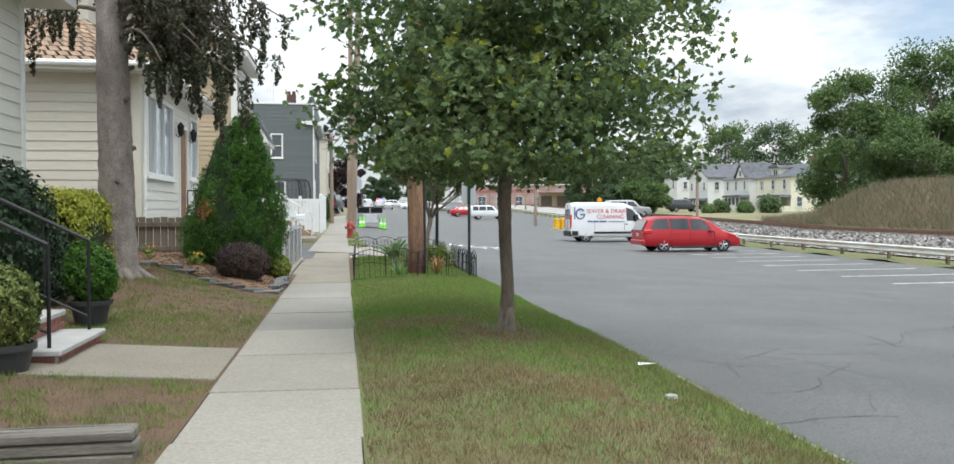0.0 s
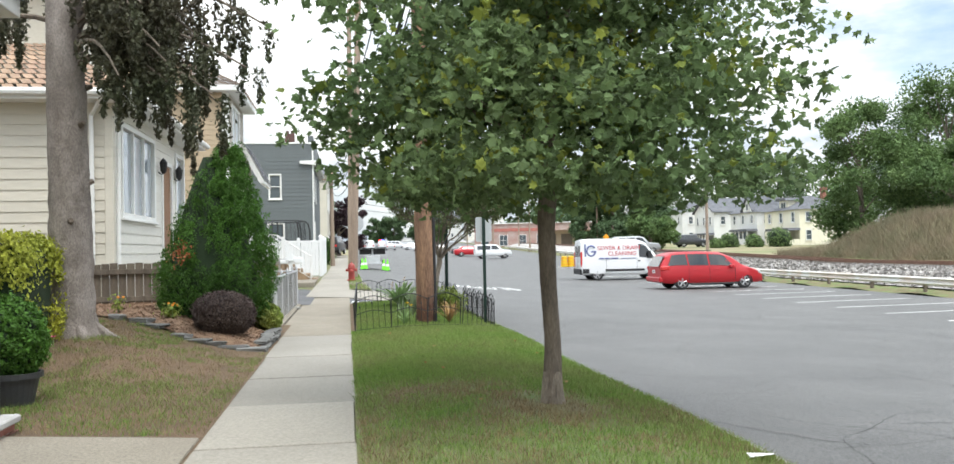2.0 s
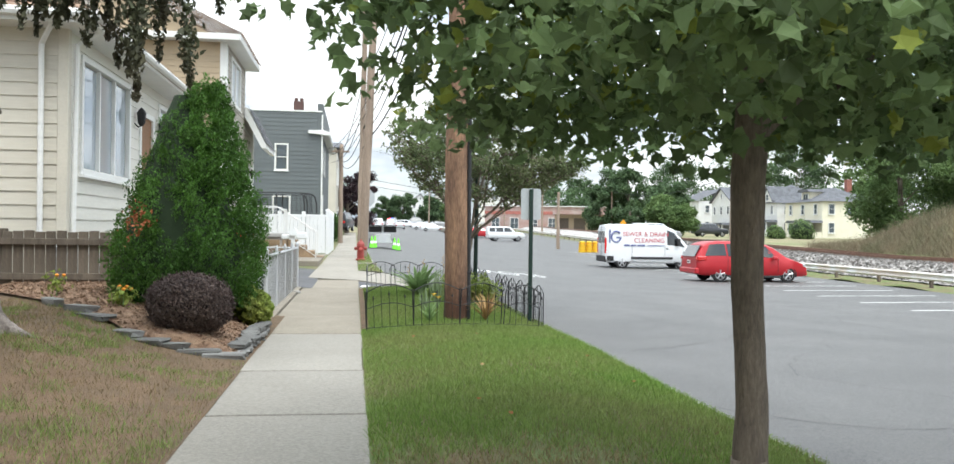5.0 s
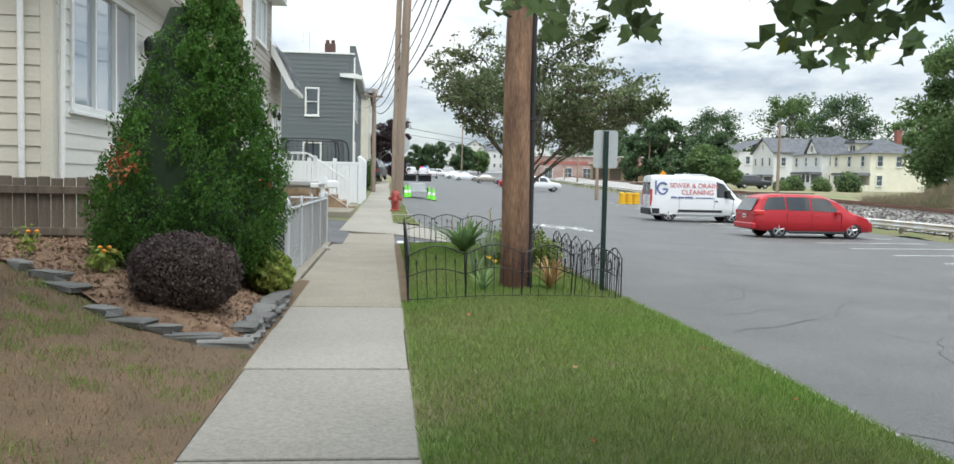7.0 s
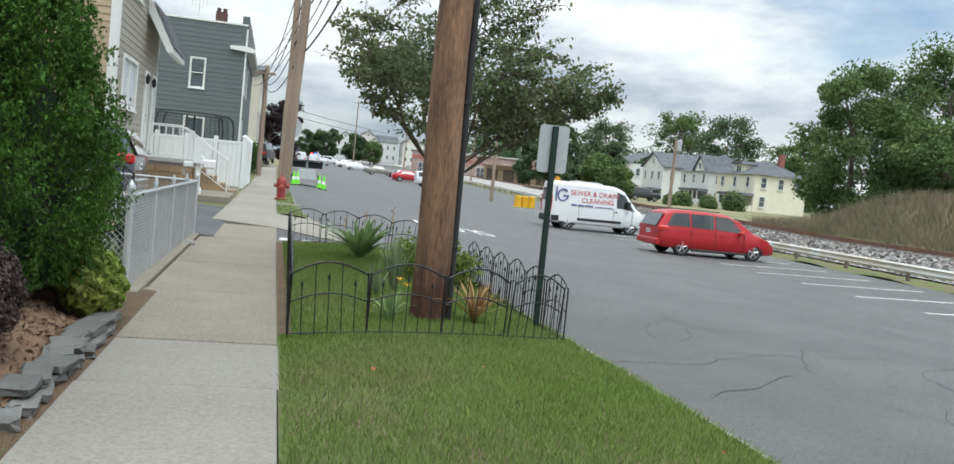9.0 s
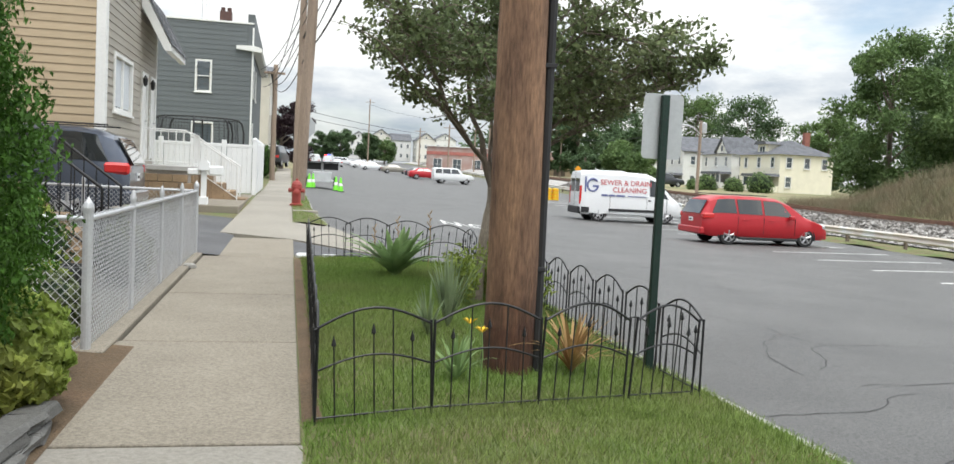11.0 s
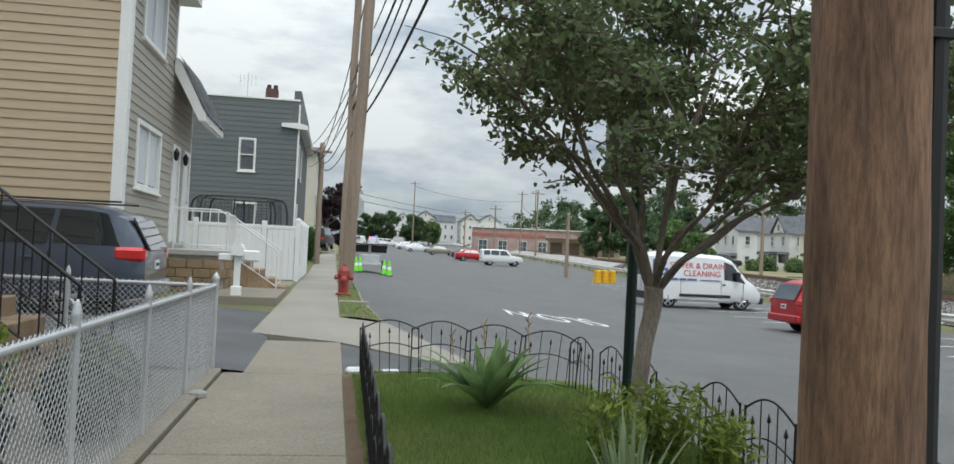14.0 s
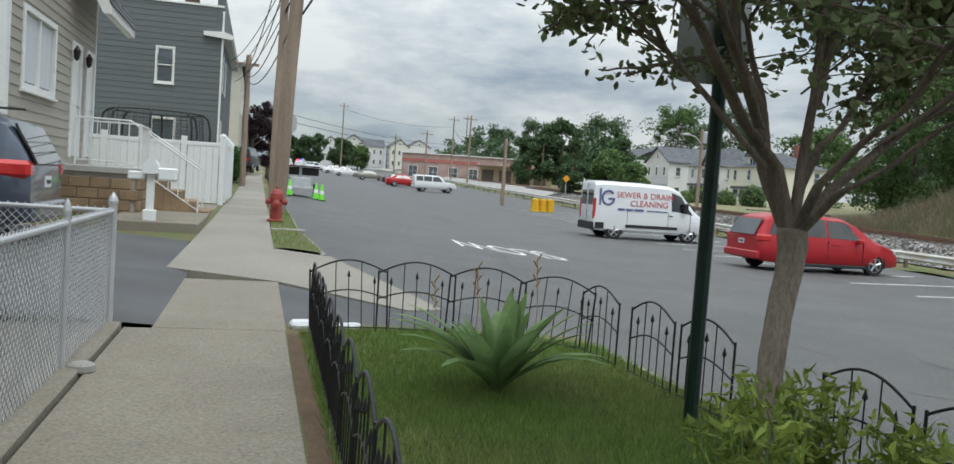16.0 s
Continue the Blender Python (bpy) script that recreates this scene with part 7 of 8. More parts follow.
o = new("rusty_twigs", scatter_leaves("rusty_twigs", np.random.default_rng(4).normal(size=(90, 3)) * np.array((0.09, 0.06, 0.1)) + np.array((-2.55, 15.72, 1.35)), 0.05, M["rust"], "oval", 0.2, 5))
tagged(o, "rust-brown dead sprig on the arborvitae", "plant", kind="stuff")

# timber edging at the lawn's corner
et = thing("edging_timber", "weathered gray railway-sleeper edging on the lawn", "timber", (-1.22, 4.8, 0.0), 2)
bm = bmesh.new()
for k in range(3):
    z = 0.065 * k
    box(bm, -1.4, 0.012 * (k % 2), -0.09 + 0.004 * (k % 2), 0.09, z + 0.002, z + 0.063, 0.012)
part("beam", bm, M["timber"], et)
for x0, x1, y in ((-1.3, -0.5, -0.03), (-0.9, -0.05, 0.035), (-1.38, -1.0, 0.01)):
    part("split", tubed([(x0, y, 0.192), ((x0 + x1) / 2, y + 0.012, 0.193), (x1, y - 0.004, 0.192)], [0.002, 0.005, 0.002], 5), M["car_black"], et)

# wooden fence by the bungalow
wf = thing("wooden_fence", "low dark weathered board fence beside the bungalow", "fence", (-6.6, 18.25, 0.35))
me = mesh_of("board", boxed(-0.066, 0.066, -0.012, 0.012, 0, 0.86, 0.006), M["wood_gray"])
for i in range(24):
    shared("board", me, wf, pose(0.07 + 0.142 * i, 0, 0.01 * (i % 3)))
for z in (0.2, 0.68):
    part("rail", boxed(0, 3.4, -0.06, -0.013, z, z + 0.09, 0.005), M["wood_gray"], wf)
for x in (0.0, 1.7, 3.4):
    part("post", boxed(x - 0.05, x + 0.05, 0.014, 0.11, -0.2, 0.9, 0.006), M["wood_gray"], wf)

# ---- yard behind the chain-link fence, tan house front ----
iron_railing("stair_railing", "black iron stair rail in the paved yard", (-2.26, 23.4, 0.0), 180, 1.25, 0.95, 0.92, 12, M["black_iron"], 0.6)
iron_railing("stair_railing", "black iron stair rail in the paved yard", (-2.26, 24.6, 0.0), 180, 1.25, 0.95, 0.92, 12, M["black_iron"], 0.6)
st = thing("stone_steps", "low brown stone steps to the bungalow door", "steps", (-2.32, 23.45, 0.0))
for i in range(5):
    part("step", boxed(-0.27 * i - 0.3 - (0.5 if i == 4 else 0), -0.27 * i, 0.0, 1.1, 0.0, 0.185 * (i + 1), 0.01), M["stone_brown"], st)
e = thing("trough_planter", "white plastic trough with green leaves in the yard", "planter", (-1.95, 19.6, 0.01), 80)
bm = bmesh.new()
prism(bm, [(-0.24, 0), (0.24, 0), (0.3, 0.22), (-0.3, 0.22)], -0.1, 0.1)
part("trough", bm, M["pot_white"], e)
for x in (-0.2, 0.0, 0.2):
    part("rib", boxed(x - 0.02, x + 0.02, -0.112, -0.099, 0.03, 0.19, 0.003), M["pot_white"], e)
o = new("foliage", scatter_leaves("foliage", np.random.default_rng(9).normal(size=(260, 3)) * np.array((0.17, 0.07, 0.09)) + np.array((0, 0, 0.32)), 0.07, M["hosta"], "oval", 0.2, 6))
o.parent = e
planter((-2.5, 19.3, 0.01), 0.22, 0.3, "brown round planter in the paved yard")
shrub("potted_plant", "leafy green and brown plant behind the fence", (-2.9, 20.2, 0.01), 0.5, 0.45, 0.55, M["plum"], M["arbor_in"], 1600, 0.075, "oval", 0, 73, 0.3)
shrub("potted_plant", "green leafy plant beside the black railing", (-2.9, 22.3, 0.01), 0.4, 0.4, 0.45, M["hosta"], M["arbor_in"], 1200, 0.075, "oval", 0, 74, 0.3)
planter((-2.05, 20.7, 0.01), 0.2, 0.3, "brown planter box with dead leaves")
for k, (x, y, r) in enumerate(((-1.75, 21.6, 0.22), (-1.8, 22.5, 0.25), (-2.5, 21.5, 0.3), (-1.7, 18.95, 0.2))):
    shrub("potted_plant", "dusty green leafy plant on the paved yard", (x, y, 0.01), r, r, r * 1.1, M["plum"] if k % 2 else M["dark_leaf"], M["arbor_in"], 700, 0.07, "oval", 0, 80 + k, 0.3)
solo("loose_stone", lathe(bmesh.new(), [(0.06, -0.02), (0.085, 0.01), (0.08, 0.045), (0.05, 0.06), (0.005, 0.065)], 10), M["granite"], "pale rounded stone against the fence foot", "stone", (-1.24, 23.3, 0.01))
solo("fence_kerb", boxed(-0.12, 0.12, 0, 6.6, -0.1, 0.045, 0.012), M["concrete_old"], "low rough concrete strip under the chain-link fence", "kerb", (-1.36, 18.3, 0.0), kind="structure")
rng = random.Random(88)
for x, y, l in ((0.14, 25.04, 0.2), (0.5, 25.02, 0.2)):
    bm = boxed(-l / 2, l / 2, -0.08, 0.08, -0.04, 0.05, 0.018)
    for v in bm.verts:
        v.co += Vector((rng.uniform(-0.02, 0.02), rng.uniform(-0.015, 0.015), rng.uniform(-0.01, 0.01)))
    solo("loose_stone", bm, M["pot_white"], "white painted stone block at the corner of the grass", "stone", (x, y, 0.01), 8, group="white stones")

wall2 = thing("stone_wall", "low brown stone landing wall beside the driveway", "wall", (-3.85, 35.2, walk_z(36)), kind="structure")
part("core", boxed(0.02, 1.38, 0.02, 3.4, -0.3, 0.78), M["mortar"], wall2)
for r in range(4):
    for k in range(4):
        x = 0.0 + 0.36 * k - 0.15 * (r % 2)
        a, b = max(0.0, x), min(1.4, x + 0.35)
        if b - a > 0.06:
            part("stone", boxed(a, b, -0.03, 0.05, 0.2 * r - 0.1, 0.2 * r + 0.09, 0.012), M["stone_brown"], wall2)
    for k in range(8):
        part("stone", boxed(1.36, 1.43, 0.42 * k, 0.42 * k + 0.4, 0.2 * r - 0.1, 0.2 * r + 0.09, 0.012), M["stone_brown"], wall2)
part("coping", boxed(-0.02, 1.48, -0.06, 3.45, 0.78, 0.9, 0.012), M["tread"], wall2)
for i in range(4):
    part("step", boxed(1.44 + 0.3 * i, 1.74 + 0.3 * i, 1.3, 2.7, -0.3, 0.68 - 0.19 * i, 0.012), M["stone_brown"], wall2)
zw = walk_z(36)
iron_railing("stair_railing", "white iron stair railing up to the tan house", (-1.45, 36.5, zw + 0.0), 180, 1.35, 0.88, 0.95, 12, M["white_iron"], 1.0)
iron_railing("stair_railing", "white iron stair railing up to the tan house", (-1.45, 38.0, zw + 0.0), 180, 1.35, 0.88, 0.95, 12, M["white_iron"], 1.0)
iron_railing("porch_railing", "white iron railing round the raised landing", (-2.45, 35.3, zw + 0.84), 90, 1.2, 0.0, 0.86, 8, M["white_iron"], 0.02)
solo("low_retaining_wall", boxed(-1.5, 0, 0, 8.2, -0.3, 0.14, 0.015), M["concrete_old"], "low concrete edging beside the pavement", "wall", (-1.2, 32.9, walk_z(34)), kind="structure")
mb = thing("mailbox_post", "white vinyl mailbox on a square post", "mailbox", (-2.0, 33.2, walk_z(33)))
part("post", boxed(-0.06, 0.06, -0.06, 0.06, -0.2, 0.95, 0.006), M["vinyl"], mb)
part("post_base", boxed(-0.1, 0.1, -0.1, 0.1, 0.0, 0.35, 0.01), M["vinyl"], mb)
bm = bmesh.new()
prism(bm, [(-0.12, 0.95), (0.12, 0.95), (0.12, 1.1), (0.06, 1.18), (-0.06, 1.18), (-0.12, 1.1)], -0.14, 0.14)
part("post_top", bm, M["vinyl"], mb)
part("box", boxed(0.1, 0.42, -0.1, 0.1, 0.84, 1.06, 0.03), M["vinyl"], mb)
part("newspaper_box", boxed(-0.36, -0.1, -0.08, 0.08, 0.84, 0.98, 0.02), M["vinyl"], mb)

vf = thing("vinyl_fence", "tall white vinyl privacy fence along the pavement", "fence", (-1.2, 41.3, walk_z(42)))
for i in range(5):
    y = 1.9 * i
    p = part("post", boxed(-0.07, 0.07, y - 0.07, y + 0.07, -0.2, 1.75, 0.006), M["vinyl"], vf)
    part("post_cap", lathe(bmesh.new(), [(0.1, 1.75), (0.1, 1.78), (0.02, 1.84)], 4, (0, y, 0)), M["vinyl"], p)
    if i < 4:
        for k in range(10):
            part("board", boxed(-0.02, 0.02, y + 0.09 + 0.172 * k, y + 0.09 + 0.172 * k + 0.165, 0.05, 1.6, 0.006), M["vinyl"], vf)
        part("rail", boxed(-0.03, 0.03, y + 0.07, y + 1.83, 1.6, 1.72, 0.006), M["vinyl"], vf)
for i in range(4):
    x = -0.95 * (i + 1)
    part("post", boxed(x - 0.07, x + 0.07, -0.07, 0.07, -0.2, 1.72, 0.006), M["vinyl"], vf)
    part("rail", boxed(x + 0.07, x + 0.88, -0.03, 0.03, 1.5, 1.6, 0.006), M["vinyl"], vf)
    for k in range(5):
        part("board", boxed(x + 0.09 + 0.156 * k, x + 0.09 + 0.156 * k + 0.15, -0.02, 0.02, 0.05, 1.5, 0.006), M["vinyl"], vf)
tr = thing("trampoline", "round trampoline with dark safety net and curved poles", "trampoline", (-4.0, 52, 0.4))
for k in range(8):
    a = k * math.pi / 4
    x, y = 1.9 * math.cos(a), 1.9 * math.sin(a)
    part("pole", tubed([(x, y, 0), (x, y, 2.2), (x * 0.95, y * 0.95, 2.6), (x * 0.85, y * 0.85, 2.75)], 0.04, 7), M["cable"], tr)
part("top_ring", tubed([(1.62 * math.cos(i * math.pi / 12), 1.62 * math.sin(i * math.pi / 12), 2.74) for i in range(25)], 0.025, 6), M["cable"], tr)
part("mat_ring", tubed([(1.8 * math.cos(i * math.pi / 12), 1.8 * math.sin(i * math.pi / 12), 0.9) for i in range(25)], 0.05, 6), M["cable"], tr)
bm = bmesh.new()
for k in range(40):
    a = k * math.pi / 20
    tube(bm, [(1.75 * math.cos(a), 1.75 * math.sin(a), 0.9), (1.62 * math.cos(a), 1.62 * math.sin(a), 2.7)], 0.008, 3, False)
for z in steps(1.0, 2.7, 0.12):
    tube(bm, [(1.7 * math.cos(i * math.pi / 10), 1.7 * math.sin(i * math.pi / 10), z) for i in range(21)], 0.006, 3, False)
part("safety_net", bm, M["net"], tr)

# ---- hydrant, trailer, cones, barrels ----
hy = thing("fire_hydrant", "weathered red fire hydrant beside the utility pole", "hydrant", (0.1, 35.9, strip_z(0.1, 35.9)))
part("barrel", lathe(bmesh.new(), [(0.17, 0), (0.17, 0.04), (0.12, 0.06), (0.11, 0.42), (0.14, 0.44), (0.14, 0.5), (0.12, 0.52)], 18), M["red_iron"], hy)
part("bonnet", lathe(bmesh.new(), [(0.135, 0.52), (0.13, 0.56), (0.09, 0.63), (0.035, 0.66), (0.03, 0.71), (0.01, 0.72)], 18), M["red_iron"], hy)
for s in (1, -1):
    part("hose_cap", lathe(bmesh.new(), [(0.05, 0.1), (0.05, 0.17), (0.065, 0.17), (0.065, 0.2), (0.02, 0.22)], 12, (0, 0, 0.4), "x") if s > 0 else lathe(bmesh.new(), [(0.05, -0.1), (0.05, -0.17), (0.065, -0.17), (0.065, -0.2), (0.02, -0.22)], 12, (0, 0, 0.4), "x"), M["red_iron"], hy)
part("pumper_cap", lathe(bmesh.new(), [(0.07, -0.1), (0.07, -0.17), (0.085, -0.17), (0.085, -0.2), (0.02, -0.225)], 14, (0, 0, 0.36), "y"), M["red_iron"], hy)

tz = road_z(1.6, 56)
tl = thing("message_trailer", "gray solar message-board trailer at the kerb", "trailer", (1.5, 57.0, tz))
part("frame", boxed(-0.55, 0.55, -0.6, 1.6, 0.35, 0.45, 0.01), M["galvanised"], tl)
part("cabinet", boxed(-0.45, 0.45, -0.5, 0.6, 0.45, 0.85, 0.02), M["galvanised"], tl)
part("mast", boxed(-0.06, 0.06, 0.0, 0.12, 0.85, 1.3, 0.005), M["galvanised"], tl)
part("solar_panel", boxed(-0.8, 0.8, -0.45, 0.55, 1.3, 1.36, 0.008), M["car_glass"], tl, "dark solar panel")
part("board", boxed(-0.8, 0.8, 0.05, 0.2, 0.95, 1.29, 0.01), M["car_black"], tl)
for s in (1, -1):
    w = new("wheel")
    w.parent = tl
    w.location = (s * 0.68, 0.3, 0.3)
    part("tyre", lathe(bmesh.new(), [(0.18, -0.08), (0.29, -0.08), (0.3, 0.0), (0.29, 0.08), (0.18, 0.08)], 20, axis="x"), M["tyre"], w)
    part("rim", lathe(bmesh.new(), [(0.18, -0.06), (0.05, -0.03), (0.05, 0.03), (0.18, 0.06)], 20, axis="x"), M["rim"], w)
for x, y in ((0.85, 55.7), (1.05, 56.3), (2.15, 56.0), (2.35, 55.4)):
    e = thing("traffic_cone", "lime-green traffic cone on the road", "cone", (x, y, road_z(x, y)), group="lime traffic cones")
    part("cone", lathe(bmesh.new(), [(0.14, 0.03), (0.035, 0.68), (0.02, 0.7)], 14), M["green_cone"], e)
    part("cone_base", boxed(-0.19, 0.19, -0.19, 0.19, 0, 0.035, 0.01), M["car_black"], e)
    part("band", lathe(bmesh.new(), [(0.105, 0.28), (0.081, 0.42)], 14), M["white_line"], e)
for i in range(3):
    x, y = 18.6 + 0.62 * i, 76.5 + 0.2 * i
    e = thing("barrel", "yellow plastic construction barrel beside the guard rail", "barrel", (x, y, road_z(x, y)), group="yellow barrels")
    part("drum", lathe(bmesh.new(), [(0.31, 0), (0.31, 0.09), (0.29, 0.1), (0.29, 0.36), (0.27, 0.38), (0.27, 0.64), (0.25, 0.66), (0.25, 0.88), (0.1, 0.92)], 18), M["yellow"], e)
    for z in (0.17, 0.43, 0.7):
        part("band", lathe(bmesh.new(), [(0.294, z), (0.294, z + 0.05)], 18), M["orange"], e)

# litter and stones on the grass
bm = bmesh.new()
poly(bm, (-0.09, -0.04, 0.03), (0.08, -0.05, 0.045), (0.1, 0.03, 0.03), (-0.07, 0.05, 0.04))
solo("paper_scrap", bm, M["paper"], "crumpled white paper scrap on the grass", "litter", (2.5, 7.25, strip_z(2.5, 7.25)))
solo("stone", lathe(bmesh.new(), [(0.02, 0), (0.05, 0.01), (0.045, 0.03), (0.01, 0.04)], 8), M["granite"], "pale stone at the kerb edge", "stone", (2.15, 5.75, strip_z(2.15, 5.75)))
rng = random.Random(91)
for k in range(12):
    x, y = rng.uniform(0.2, 2.5), rng.uniform(4.5, 16)
    bm = bmesh.new()
    a = rng.uniform(0, 6.28)
    poly(bm, *[(0.022 * math.cos(a + t) * (1 if i % 2 else 0.7), 0.018 * math.sin(a + t), 0.05 + 0.012 * (i % 2)) for i, t in enumerate((0, 1.2, 2.4, 3.6, 4.9))])
    solo("fallen_leaf", bm, M["rust"] if k % 2 else M["straw"], "curled brown fallen leaf on the grass", "leaf", (x, y, strip_z(x, y)), group="fallen leaves")

# ---- guard rail, railway, field ----
gr = thing("guard_rail", "long white steel guard rail with rust stains", "guard rail", kind="structure")
gx = lambda y: 22.0 + 0.07 * (y - 30) * (1 if y > 30 else 0.3)
ys = steps(-10, 180, 4.0)
for a, b in zip(ys, ys[1:]):
    za, zb = road_z(gx(a), a), road_z(gx(b), b)
    bm = bmesh.new()
    prof = [(0, 0.32), (-0.07, 0.38), (0, 0.46), (0, 0.5), (-0.07, 0.58), (0, 0.64)]
    rows = []
    for y, z in ((a, za), (b, zb)):
        rows.append([bm.verts.new((gx(y) + dx, y, z + dz)) for dx, dz in prof] + [bm.verts.new((gx(y) + dx + 0.012, y, z + dz)) for dx, dz in prof[::-1]])
    n = len(rows[0])
    for k in range(n):
        bm.faces.new((rows[0][k], rows[0][(k + 1) % n], rows[1][(k + 1) % n], rows[1][k]))
    part("beam", bm, M["guard"], gr)
    part("post", boxed(gx(a) + 0.02, gx(a) + 0.14, a - 0.06, a + 0.06, za - 0.3, za + 0.66, 0.01), M["wood_gray"], gr)
tagged(new("rail_verge", strip_mesh("rail_verge", lambda y: rail_edge(y) - 0.03, lambda y: rail_edge(y) + 3.4, lambda x, y: road_z(x, y) + 0.03 + 0.05 * math.sin(x * 3 + y), YS, 5, M["turf"])),
       "green grass verge beside the guard rail", "lawn", kind="structure")
bank = lambda x, y: road_z(15, y) + 0.1 + 0.65 * smooth(rail_edge(y) + 2.6, rail_edge(y) + 5.2, x)
tagged(new("ballast_bank", strip_mesh("ballast_bank", lambda y: rail_edge(y) + 2.4, lambda y: rail_edge(y) + 9.5, bank, YS, 14, M["ballast"])),
       "gray crushed-stone railway embankment", "ballast", kind="structure")
rng = np.random.default_rng(14)
n = 26000
y = rng.uniform(18, 110, n)
x = np.array([rail_edge(v) for v in y]) + rng.uniform(2.5, 6.5, n)
z = np.array([bank(a, b) for a, b in zip(x, y)])
tagged(new("ballast_stones", scatter_leaves("ballast_stones", np.stack([x, y, z + 0.02], 1), 0.16, M["ballast"], "quad", 0, 15)), "loose gray ballast stones on the bank", "ballast", kind="stuff")
track = thing("railway_track", "rusty railway track on gray ballast", "railway", kind="structure")
for off in (6.3, 7.75):
    bm = bmesh.new()
    tube(bm, [(rail_edge(y) + off, y, bank(rail_edge(y) + off, y) + 0.2) for y in YS], 0.09, 4)
    part("rail", bm, M["rail"], track)
bm = bmesh.new()
for y in steps(15, 130, 0.62):
    x = rail_edge(y) + 7.0
    box(bm, x - 1.3, x + 1.3, y - 0.12, y + 0.12, bank(x, y) - 0.05, bank(x, y) + 0.1)
o = part("sleepers", bm, M["sleeper"], track)
tagged(o, kind="stuff")
mound = lambda x, y: road_z(15, y) + 0.7 + 2.7 * smooth(rail_edge(y) + 9, rail_edge(y) + 13, x) * (1 - smooth(rail_edge(y) + 20, rail_edge(y) + 30, x)) * smooth(20, 30, y) * (1 - smooth(54, 67, y + 0.2 * (x - 32)))
tagged(new("field", strip_mesh("field", lambda y: rail_edge(y) + 9, lambda y: rail_edge(y) + 60, mound, YS, 40, M["field"])),
       "overgrown brown field mound beyond the railway", "field", kind="structure")
rng = np.random.default_rng(16)
n = 90000
y = rng.uniform(18, 67, n)
x = np.array([rail_edge(v) for v in y]) + 9.5 + rng.uniform(0, 1, n) ** 1.5 * 14
z = np.array([mound(a, b) for a, b in zip(x, y)])
a, h, w = rng.uniform(0, 6.28, n), rng.uniform(0.3, 0.95, n), rng.uniform(0.008, 0.02, n)
v = np.stack([np.stack([x + w * np.cos(a), y + w * np.sin(a), z - 0.02], 1), np.stack([x - w * np.cos(a), y - w * np.sin(a), z - 0.02], 1),
              np.stack([x + 0.5 * h * rng.normal(size=n), y + 0.5 * h * rng.normal(size=n), z + h], 1)], 1).reshape(-1, 3)
tagged(new("tall_weeds", from_arrays("tall_weeds", v.tolist(), np.arange(3 * n).reshape(n, 3).tolist(), M["weeds"])), "tall dry brown weeds on the mound", "weeds", kind="stuff")


# ---- far trees ----
def far_tree(label, at, height, radius, material, count=3800, size=0.42, seed=1, low=0.25, trunk=0.25):
    rng = np.random.default_rng(seed)
    e = thing("tree", label, "tree", at)
    part("trunk", tubed([(0, 0, -0.5), (0.05, 0, height * 0.3), (0, 0.1, height * 0.75)], [trunk, trunk * 0.75, trunk * 0.25], 8), M["bark"], e)
    c, k = [], max(16, int(height * 4))
    for i in range(k):
        t = rng.uniform(low, 0.93)
        r = radius * (math.sin(math.pi * min(1, (t - low * 0.6) / (1 - low * 0.6))) ** 0.55) * rng.uniform(0.35, 0.9)
        a = rng.uniform(0, 2 * math.pi)
        p = np.array((r * math.cos(a), r * math.sin(a), height * t))
        if i % 5 == 0:
            part("limb", tubed([(0, 0, height * t * 0.7), tuple(p * np.array((0.6, 0.6, 0.95))), tuple(p)], [trunk * 0.3, trunk * 0.18, 0.03], 5), M["bark"], e)
        m = count // k
        s = radius * rng.uniform(0.14, 0.32)
        d = rng.normal(size=(m, 3))
        d /= np.linalg.norm(d, axis=1)[:, None]
        c.append(p + d * s * rng.uniform(0.3, 1.25, m)[:, None] * np.array((1, 1, 0.75)))
    o = new("crown", scatter_leaves("crown", np.concatenate(c), size, material, "fan", 0.2, seed))
    o.parent = e
    tagged(o, kind="stuff")
    return e


D = "leafy green deciduous tree beyond the railway"
